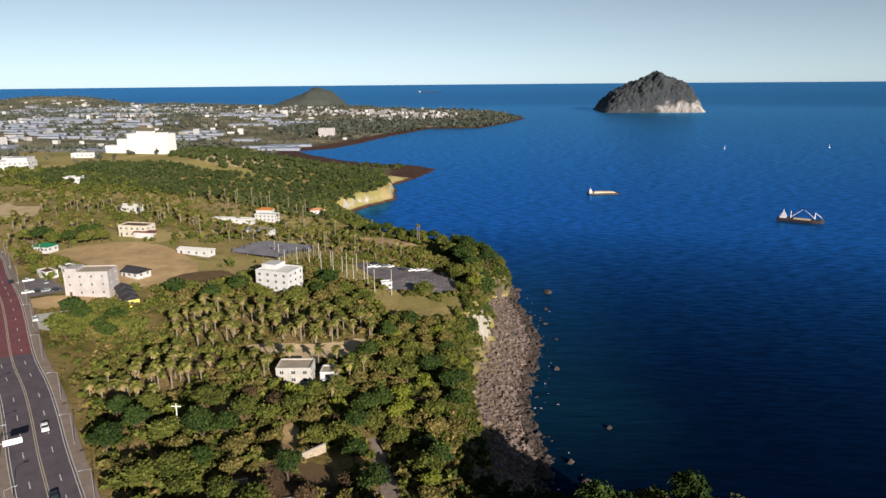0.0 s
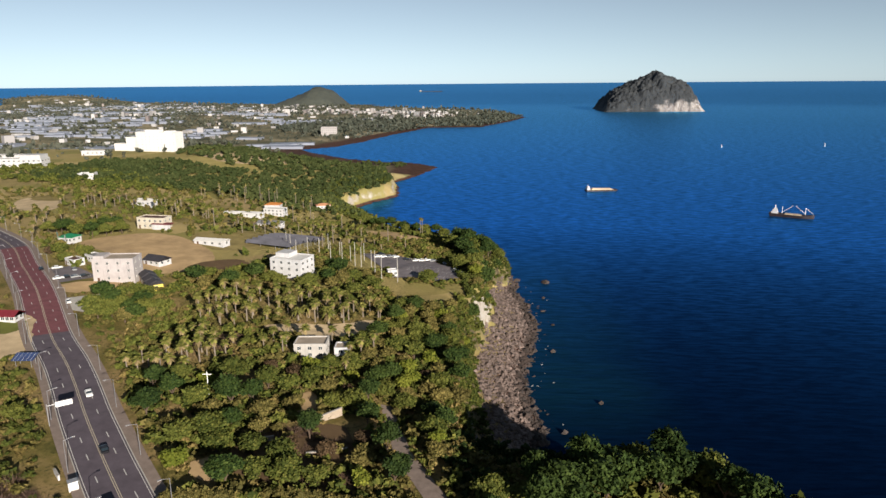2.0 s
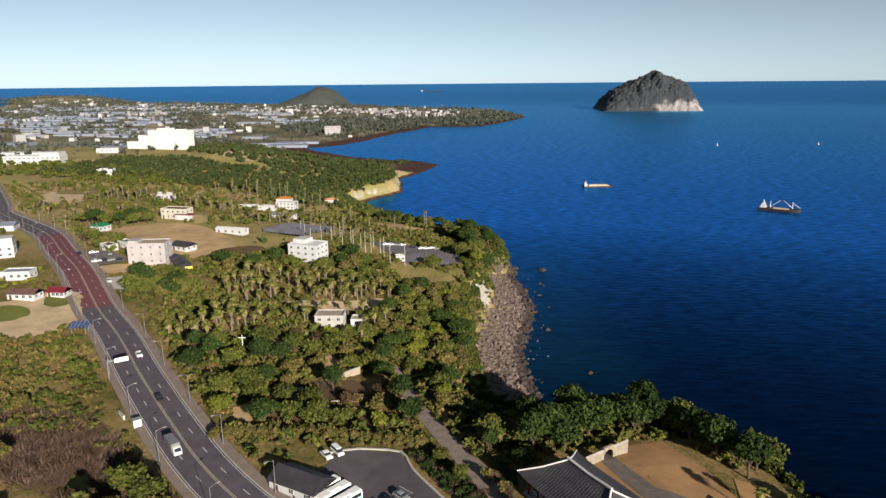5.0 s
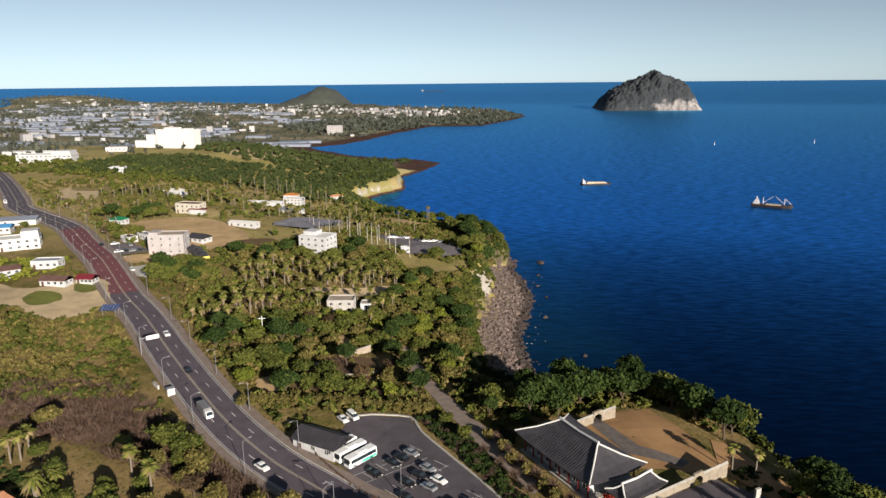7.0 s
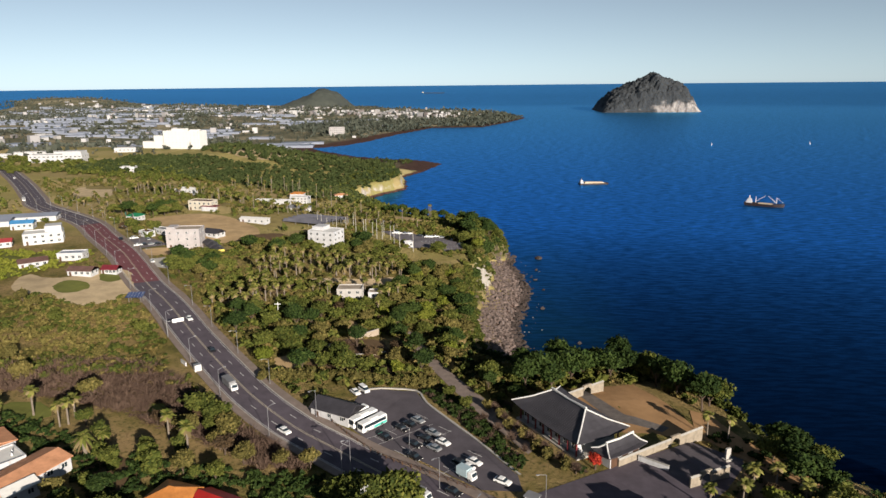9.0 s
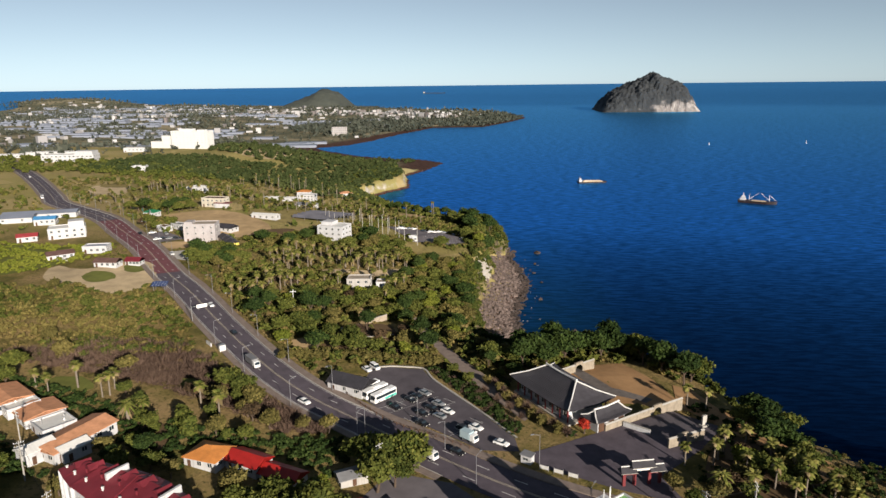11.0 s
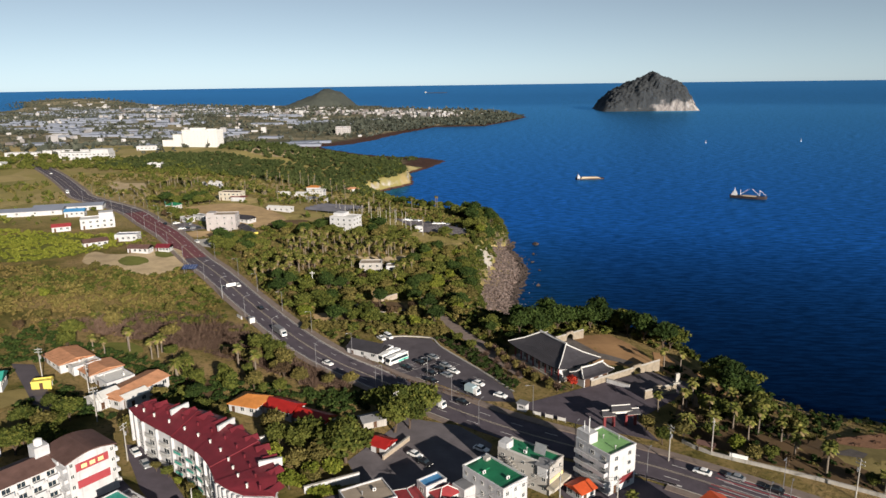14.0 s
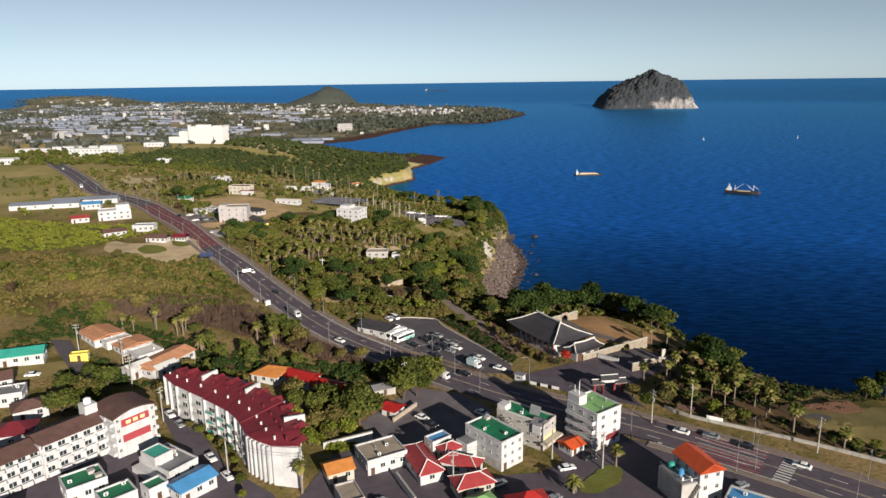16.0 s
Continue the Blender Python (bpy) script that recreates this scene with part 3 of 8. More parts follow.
AREAS = {
    "parking": ("lot", "wide grey asphalt car park with worn bays", [(-43, 101), (-42, 112), (-36, 115), (-25, 115), (-21, 107), (-13, 96), (-4, 84), (6, 69), (7, 62), (-3, 62), (-20, 75), (-33, 82), (-44, 92)]),
    "far_lot": ("yard", "grey asphalt car park by the sea cliff", [(-78, 352), (-62, 366), (-39, 366), (-15, 341), (-14, 318), (-50, 306)]),
    "plaza": ("yard", "bare grey asphalt yard beside the road", [(-38, 24), (-26, 50), (-10, 46), (0, 36), (-2, 24), (-9, 14), (-20, 10), (-31, 12)]),
    "gate_plaza": ("asphalt", "dark asphalt forecourt before the gate", [(8, 60), (27, 72), (32, 75), (54, 89), (66, 82), (56, 66), (42, 52), (46, 40), (30, 46), (14, 54)]),
    "crossing": ("asphalt", "dark asphalt street between the houses", [(-2, 30), (16, 30), (36, 22), (60, 8), (62, -6), (40, -30), (24, -40), (20, -24), (10, -6), (4, -12), (-2, -14), (0, 0), (12, 2), (19, 8), (14, 20), (-4, 16)]),
    "lane": ("asphalt", "narrow asphalt lane between apartment blocks", [(-97, 21), (-91, 21.5), (-78, 8.6), (-65, -5.5), (-51, -14), (-44, -34), (-52, -36), (-59, -20), (-70, -9), (-83, 3)]),
    "courtyard": ("orange_earth", "tan sandy garden court behind the hall", [(23, 112), (33, 124), (46, 131), (54, 116), (59, 98), (48, 92), (36, 92), (30, 104)]),
    "garden_path": ("paving", "worn brown footpath through the coast garden", [(-36, 176), (-32, 176), (-23, 145), (-10, 122), (0, 106), (11, 82), (9, 79), (-4, 100), (-15, 120), (-27, 143)]),
    "building_plot": ("dirt", "bare tan building plot of dry dirt", [(-226, 322), (-205, 345), (-175, 345), (-146, 318), (-137, 296), (-143, 282), (-158, 270), (-182, 292), (-200, 306)]),
    "ploughed_plot": ("brown_soil", "ploughed brown soil of a small field", [(-150, 291), (-132, 312), (-118, 300), (-124, 284), (-141, 276)]),
    "sand_clearing": ("sand", "pale sandy clearing among the palms", [(-62, 233), (-52, 249), (-46, 240), (-55, 222), (-64, 214), (-88, 221), (-88, 226)]),
    "dry_field": ("sand", "dry pale yellow field before the hotel", [(-350, 752), (-338, 800), (-262, 798), (-240, 776), (-262, 752), (-300, 726)]),
    "seaside_lawn": ("lawn", "dry yellowish lawn above the sea", [(78, 40), (90, 46), (104, 46), (126, 52), (150, 60), (190, 40), (170, 6), (128, 2), (106, 16), (92, 30)]),
    "dark_yard": ("lot", "dark paved court beside the long wall", [(40, 78), (54, 90.5), (66, 84), (54, 66), (45, 70)]),
    "terrace": ("kerb", "pale concrete yard beside the road", [(-172, 233), (-162, 242), (-157, 230), (-156, 220), (-163, 221)]),
    "dry_verge": ("dirt", "strip of dry tan ground below the grey block", [(-187, 247), (-172, 259), (-159, 262), (-153, 252), (-165, 244), (-177, 238)]),
    "car_strip": ("yard", "worn asphalt parking strip before the grey block", [(-206, 268), (-196, 276), (-184, 268), (-176, 262), (-186, 250)]),
    "sand_mound": ("sand", "bare sandy rise between palm rows", [(-341, 432), (-350, 466), (-310, 450), (-292, 410), (-313, 407)]),
    "town_yards": ("asphalt", "grey concrete yards between the houses", [(-112, 8), (-98, 13), (-80, -1), (-62, -14), (-52, -34), (-60, -60), (-150, -60), (-134, -10)]),
    "house_yards": ("asphalt", "grey concrete yards between low houses", [(-46, -20), (-42, 6), (-36, 10), (-20, 10.5), (-9, 14.5), (0, 0), (-2, -14), (4, -12.5), (10, -7), (20, -24), (4, -50), (-42, -50)]),
    "street_yard": ("asphalt", "dark asphalt forecourt of the corner shop", [(62, -6), (60, 8), (64, 5), (72, -1), (84, -14), (70, -40), (44, -44), (41, -30)]),
    "house_yard": ("lawn", "brown dry grass yard of a house", [(-153, 36), (-141, 46), (-130, 46), (-136, 36), (-145, 27)]),
    "orchard_meadow": ("meadow", "rough green meadow with low shrubs", [(-300, 240), (-235, 240), (-206, 222), (-214, 190), (-240, 170), (-310, 190)]),
    # Brown soil patch whose dark colour also stands in for the palms' shade.
    "bank_floor": ("brown_soil", "brown soil under the bank palms, coloured dark for their shade", [(58, 66), (52, 52), (52, 44), (62, 35), (80, 26), (98, 16), (106, 17), (92, 31), (80, 40), (92, 50), (90, 58), (76, 72), (66, 82)]),
    "bank_soil": ("orange_earth", "dry tan soil of the sea bank", [(57, 96), (66, 84), (74, 74), (92, 62), (90, 70), (78, 84), (70, 100), (66, 112), (60, 114)]),
    "dirt_yard": ("sand", "pale bare dirt yard beside the road", [(-206, 178), (-214, 202), (-196, 190), (-185, 198), (-183, 214), (-170, 212), (-163, 200), (-152, 182), (-156, 168), (-162, 160), (-180, 169), (-195, 170)]),
    "grass_island": ("meadow", "grassy patch in the dirt yard", [(-189, 182), (-188, 191), (-179, 191), (-172, 184), (-176, 174), (-183, 175)]),
    "grass_mound": ("meadow", "scrubby grass patch in the dirt yard", [(-179, 197), (-180, 210), (-173, 209), (-166, 200), (-169, 191)]),
    "dry_meadow": ("lawn", "dry yellow grass above the sea cliff", [(-76, 356), (-58, 372), (-36, 372), (-20, 385), (-40, 430), (-80, 440), (-110, 410), (-100, 376)]),
    "brown_bank": ("dirt", "bare brown slope above the sea", [(-92, 440), (-60, 430), (-46, 452), (-70, 478), (-96, 470)]),
    "plot_meadow": ("lawn", "dry grass strip between the plots", [(-150, 318), (-176, 350), (-160, 366), (-128, 372), (-124, 330)]),
    "far_meadow": ("lawn", "dry yellow meadow below the palm rows", [(-230, 372), (-180, 380), (-140, 420), (-160, 450), (-250, 440), (-290, 400)]),
    "pale_meadow": ("lawn", "pale dry meadow before the wood", [(-330, 440), (-260, 470), (-200, 480), (-190, 500), (-290, 500), (-350, 470)]),
    "garden_ground": ("brown_soil", "bare brown soil of the villa garden", [(-108, 67), (-95, 66), (-80, 53), (-87, 48), (-98, 54)]),
    "villa_lawn": ("meadow", "small green lawn among garden trees", [(-139, 83), (-128, 86), (-120, 78), (-128, 74.3), (-134, 75.4)]),
    "upper_lawn": ("meadow", "small green lawn between bare bushes", [(-101, 90), (-95.7, 92), (-90, 84.6), (-95, 82.5)]),
    "glade": ("dirt", "bare tan slope between coast trees", [(-61, 177), (-55, 175), (-49, 153), (-53, 148)]),
    "road_glade": ("dirt", "bare tan bank below the road", [(-76, 132), (-67, 135), (-65, 123), (-74, 124)]),
    "west_lane": ("lot", "narrow asphalt lane past the house yard", [(-156, 60), (-149, 61), (-127, 38), (-120, 26), (-124, 24), (-130, 34)]),
    "street_garden": ("meadow", "small green plot beside the street", [(24, 1), (33, 9), (33.5, 0), (26, -7), (20.5, -6)]),
    "grove_floor": ("brown_soil", "brown soil floor under the garden trees", [(-62, 150), (-42, 158), (-36, 140), (-30, 124), (-60, 124), (-70, 135)]),
}
def uneven(poly, seed):
    """A natural outline: corners rounded off, edges wandering."""
    r = random.Random(seed)
    for _ in range(2):
        poly = [q for (ax, ay), (bx, by) in zip(poly, poly[1:] + poly[:1]) for q in ((ax * 0.75 + bx * 0.25, ay * 0.75 + by * 0.25), (ax * 0.25 + bx * 0.75, ay * 0.25 + by * 0.75))]
    out = []
    for (ax, ay), (bx, by) in zip(poly, poly[1:] + poly[:1]):
        k = max(1, int(math.hypot(bx - ax, by - ay) / 2.2))
        out += [(ax + (bx - ax) * i / k + r.uniform(-0.55, 0.55), ay + (by - ay) * i / k + r.uniform(-0.55, 0.55)) for i in range(k)]
    return out


for n, (mat, label, poly) in AREAS.items():
    if mat in ("dirt", "sand", "lawn", "meadow", "brown_soil") and n != "courtyard":
        poly = uneven(poly, len(n))
    single(n, patch(poly, 0.40 if n == "far_lot" else 0.05 + 0.004 * list(AREAS).index(n), 3.0 if n == "far_lot" else 6.0), mat, label, "ground area", kind="structure")


# ---- plants ----
ICO = None


def ico():
    global ICO
    if ICO is None:
        bm = B()
        bmesh.ops.create_icosphere(bm, subdivisions=1, radius=1)
        bm.verts.index_update()
        ICO = (np.array([v.co for v in bm.verts]), np.array([[v.index for v in f.verts] for f in bm.faces]))
        bm.free()
    return ICO


def crown(seed, rx, rz, clumps, leaves, size, core=0.72, flat=0.0, spread=0.62):
    """A crown of leaf sprays round a few dark clumps; base at z = 0."""
    r = np.random.RandomState(seed)
    iv, jf = ico()
    V, F, n = [], [], 0
    for k in range(clumps):
        a, e = r.rand() * 2 * np.pi, r.rand()
        q = np.sqrt(r.rand()) * spread
        c = np.array([np.cos(a) * q * rx, np.sin(a) * q * rx, rz * (0.55 + (0.95 - 0.9 * q) * (e - 0.35) * 0.95)])
        rad = (0.30 + 0.20 * r.rand()) * np.array([rx, rx, (rz * 0.62) * (1 - flat)])
        if core:
            V.append(iv * (1 + 0.18 * r.randn(len(iv), 1)) * rad * core + c)
            F.append(jf + n)
            n += len(iv)
        d = r.randn(leaves, 3)
        d[:, 2] = np.abs(d[:, 2]) * 0.9 - 0.25
        d /= np.linalg.norm(d, axis=1)[:, None]
        p = c + d * rad * (0.72 + 0.5 * r.rand(leaves, 1))
        u = np.cross(d, r.randn(leaves, 3))
        u /= np.linalg.norm(u, axis=1)[:, None]
        w = np.cross(d, u) * 0.75 + d * r.randn(leaves, 1) * 0.9
        s = size * (0.6 + 0.8 * r.rand(leaves, 1))
        quad = np.stack([p - u * s * 0.5, p + w * s * 0.45, p + u * s * 0.5 + d * s * 0.15, p - w * s * 0.45], 1).reshape(-1, 3)
        i = n + 4 * np.arange(leaves)[:, None]
        V.append(quad)
        F.append(np.concatenate([i + [0, 1, 2], i + [0, 2, 3]]))
        n += 4 * leaves
    return np.concatenate(V), np.concatenate(F)


def twiggy(seed, rx, rz, count, width):
    """A leafless shrub of thin branches."""
    r = np.random.RandomState(seed)
    d = r.randn(count, 3)
    d[:, 2] = np.abs(d[:, 2]) + 0.2
    d /= np.linalg.norm(d, axis=1)[:, None]
    tip = d * [rx, rx, rz] * (0.6 + 0.5 * r.rand(count, 1))
    base = tip * (r.rand(count, 1) * 0.5)
    u = np.cross(d, r.randn(count, 3))
    u /= np.linalg.norm(u, axis=1)[:, None]
    V = np.stack([base - u * width, base + u * width, tip], 1).reshape(-1, 3)
    return V, np.arange(3 * count).reshape(-1, 3)


def raw_mesh(name, V, F, material):
    V, F = np.asarray(V, np.float32), np.asarray(F, np.int32)
    me = bpy.data.meshes.new(name)
    me.vertices.add(len(V))
    me.vertices.foreach_set("co", V.ravel())
    me.loops.add(F.size)
    me.loops.foreach_set("vertex_index", F.ravel())
    me.polygons.add(len(F))
    me.polygons.foreach_set("loop_start", np.arange(0, F.size, F.shape[1], dtype=np.int32))
    me.update(calc_edges=True)
    me.shade_flat()
    me.materials.append(M[material])
    return me


def trunk(height, r, seed, limbs=4):
    rnd = random.Random(seed)
    bm = B()
    lean = Vector((rnd.uniform(-0.4, 0.4), rnd.uniform(-0.4, 0.4), height * 0.6))
    tube(bm, (0, 0, -0.6), lean, r, r * 0.65, 7)
    for k in range(limbs):
        a = 6.283 * (k + rnd.random() * 0.5) / limbs
        tube(bm, lean * 0.85, lean + Vector((math.cos(a) * height * 0.28, math.sin(a) * height * 0.28, height * 0.4)), r * 0.5, r * 0.15, 5)
    return bm


TREES, SHAPES, DISTANT = {}, {}, {}
for key, mat, rx, rz, cl, lv, size, th, flat in (
        ("pine", "leaf_dark", 4.2, 4.6, 22, 66, 0.85, 6.0, 0.35), ("pine_tall", "leaf_dark", 3.6, 5.6, 22, 64, 0.8, 7.0, 0.3), ("oak", "leaf_mid", 3.9, 4.8, 20, 66, 0.8, 3.6, 0.1), ("oak_wide", "leaf_mid", 4.8, 4.6, 24, 66, 0.88, 3.4, 0.2),
        ("olive", "leaf_olive", 3.2, 4.2, 18, 52, 0.8, 2.8, 0.0), ("rust", "leaf_rust", 2.9, 3.8, 16, 44, 0.75, 2.6, 0.0), ("gold", "leaf_yellow", 3.0, 3.8, 16, 52, 0.8, 2.6, 0.0), ("maple", "leaf_red", 2.0, 2.4, 12, 46, 0.5, 1.8, 0.0)):
    V, F = crown(len(TREES) * 7 + 3, rx, rz, cl + 4, int(lv * 1.3), size * 0.76, core=0.66, flat=flat)
    words = {"leaf_dark": "dark green evergreen tree with a clumped crown", "leaf_mid": "green broadleaf tree with a dense rounded crown", "leaf_olive": "olive green tree with a loose crown",
             "leaf_rust": "rusty brown autumn tree with thin leaves", "leaf_yellow": "yellow-green tree with an upright crown", "leaf_red": "small bright red autumn maple tree"}[mat]
    t = thing("tree", words, "tree", pose(0, 0, -400), "coastal trees")
    part("trunk", trunk(th, 0.34, len(TREES)), "bark", t)
    part("crown", raw_mesh("crown", V, F, mat), mat, t).location = (0, 0, th * 0.62)
    TREES[key] = t
    SHAPES[key] = (V + [0, 0, th * 0.62], F, mat)


V, F = twiggy(44, 2.5, 3.4, 260, 0.055)
t = thing("tree", "leafless grey-brown tree with fine twigs", "tree", pose(0, 0, -400), "coastal trees")
part("trunk", trunk(2.6, 0.22, 44), "bark", t)
part("crown", raw_mesh("crown", V, F, "twigs"), "twigs", t).location = (0, 0, 1.3)
TREES["bare"] = t


def frond_head(seed, count, length, droop, width, up=0.5):
    r = np.random.RandomState(seed)
    V, F, n = [], [], 0
    for k in range(count):
        a = r.rand() * 6.283
        e = up + (r.rand() - 0.35) * 1.7
        L = length * (0.8 + 0.35 * r.rand())
        h, s = np.array([np.cos(a), np.sin(a), 0]), np.array([-np.sin(a), np.cos(a), 0])
        pts = [h * L * f * np.cos(e * (1 - 0.3 * f)) + np.array([0, 0, L * f * np.sin(e) - droop * L * f * f]) for f in (0.0, 0.4, 0.75, 1.0)]
        for f, (p, w) in enumerate(zip(pts, (0.06, 1.0, 0.85, 0.08))):
            V += [p - s * width * w - np.array([0, 0, 0.22 * width * w]), p, p + s * width * w - np.array([0, 0, 0.22 * width * w])]
        for f in range(3):
            b = n + 3 * f
            F += [[b, b + 1, b + 4], [b, b + 4, b + 3], [b + 1, b + 2, b + 5], [b + 1, b + 5, b + 4]]
        n += 12
    return np.array(V), np.array(F)


def palm_trunk(h, r0, r1):
    bm = B()
    tube(bm, (0, 0, -0.5), (0, 0, 0.8), r0 * 1.35, r0, 9)
    tube(bm, (0, 0, 0.8), (0.12, 0.05, h), r0, r1, 9)
    return bm


PALMS = {}
for key, h, count, ln, dr, wd, up, label in (("fan", 7.2, 34, 2.1, 0.5, 0.5, 0.45, "tall fan palm with a shaggy yellow-green head"), ("fan_low", 5.2, 34, 2.1, 0.5, 0.5, 0.5, "fan palm with a thick yellow-green head"), ("fan_tall", 12.5, 22, 1.5, 0.5, 0.36, 0.4, "very tall thin fan palm with a small head"), ("date", 4.2, 44, 3.3, 0.75, 0.34, 0.75, "stout date palm with long arching fronds")):
    t = thing("palm_tree", label, "palm tree", pose(0, 0, -400), "palms")
    part("trunk", palm_trunk(h, 0.26 if key != "date" else 0.42, 0.19 if key != "date" else 0.4), "palm_bark", t)
    V, F = frond_head(5 + len(PALMS), count, ln, dr, wd, up)
    part("fronds", raw_mesh("fronds", V, F, "palm_leaf"), "palm_leaf", t).location = (0.12, 0.05, h)
    V, F = frond_head(15 + len(PALMS), 16, ln * 0.75, 0.55, wd, -0.7)
    part("dead_fronds", raw_mesh("dead_fronds", V, F, "palm_dead"), "palm_dead", t, "hanging dry brown fronds").location = (0.12, 0.05, h - 0.1)
    PALMS[key] = t


def stuff(name, templates, places, material, label, category):
    """Many plants too many to count, joined into one object; places: x, y, z, size, turn."""
    V, F, n = [], [], 0
    for i, (x, y, z, s, a) in enumerate(places):
        tv, tf = templates[i % len(templates)]
        c, q = math.cos(a), math.sin(a)
        v = np.stack([tv[:, 0] * c - tv[:, 1] * q, tv[:, 0] * q + tv[:, 1] * c, tv[:, 2]], 1) * s + [x, y, z]
        V.append(v)
        F.append(tf + n)
        n += len(v)
    return tagged(part(name, raw_mesh(name, np.concatenate(V), np.concatenate(F), material), material, None), label, category, kind="stuff")


# ---- where nothing grows ----
CLEAR = [(-34, 288, 15), (-16, 304, 9), (-50, 296, 9), (-66, 318, 10), (-72, 335, 8), (-164, 261, 14), (-97, 291, 13), (-64, 204, 10), (-150, 258, 11), (-163, 288, 8), (20, 92, 19), (-44, 152, 5), (-45.5, 95, 9.5), (-70, 8, 16), (-50, -4, 14), (-85, 16, 12), (-92, -4, 14), (-104, -24, 18), (-139, 64, 9), (-124, 56, 10), (-108, 46, 10),
         (-72, 47, 7), (-61, 46, 7), (-51, 42, 7), (-30, 33, 5), (-35, 47, 5), (1, 6, 9), (9, 18, 9), (27, 21, 9), (-29, 1, 9), (-14, 0, 13), (-39, -3, 7), (48, -6, 10), (-94, -19, 9), (-80, -11, 9), (-69, -18, 9), (-152, 42, 9),
         (-122, -4, 8), (38, 48, 8), (30, 74, 5), (44, 84, 6), (60, 82, 2.5), (-198, 362, 14), (-122, 350, 22), (-246, 262, 13), (-262, 250, 8), (-300, 310, 20), (-282, 296, 9), (-147, 172, 6), (-207, 226, 8), (-188, 202, 7), (-178, 206, 5)]
BARE = [v[2] for k, v in AREAS.items() if k not in ("orchard_meadow", "grove_floor", "bank_soil", "bank_floor", "villa_lawn", "garden_ground", "street_garden", "dry_meadow", "far_meadow", "pale_meadow", "plot_meadow")]
MX = np.array([(p.x, p.y) for p in main_line])


def free(x, y, room=0.0, road_gap=11.0):
    if ((MX[:, 0] - x) ** 2 + (MX[:, 1] - y) ** 2).min() < (road_gap + room) ** 2:
        return False
    if any((x - a) ** 2 + (y - b) ** 2 < (r + room) ** 2 for a, b, r in CLEAR):
        return False
    if any(inside(p, x + dx, y + dy) for p in BARE for dx, dy in ((room, 0), (-room, 0), (0, room), (0, -room))):
        return False
    return True


rnd = random.Random(11)


def scatter(poly, count, gap, room=1.5, need=9.0, taken=None):
    """Seeded places inside an outline, no two closer than gap, clear of roads and houses."""
    taken = [] if taken is None else taken
    xs, ys = [p[0] for p in poly], [p[1] for p in poly]
    out = []
    for _ in range(count * 14):
        if len(out) >= count:
            break
        x, y = rnd.uniform(min(xs), max(xs)), rnd.uniform(min(ys), max(ys))
        if not inside(poly, x, y) or any((x - a) ** 2 + (y - b) ** 2 < gap * gap for a, b in taken) or not free(x, y, room):
            continue
        if inland(x, y)[0] < need or gz(x, y) < 11:
            continue
        taken.append((x, y))
        out.append((x, y))
    return out


def plant(kind, x, y, size=1.0, sink=0.0):
    if kind in SHAPES and y > 186:
        DISTANT.setdefault(kind, []).append((x, y, gz(x, y) - sink, size * rnd.uniform(0.85, 1.15), rnd.uniform(0, 6.28)))
        return None
    src = TREES.get(kind) or PALMS[kind]
    t = copy_thing(src, pose(x, y, gz(x, y) - sink, 0, 0, rnd.uniform(0, 360)))
    s = size * rnd.uniform(0.85, 1.15)
    t.scale = (s, s, s * rnd.uniform(0.9, 1.1))
    return t


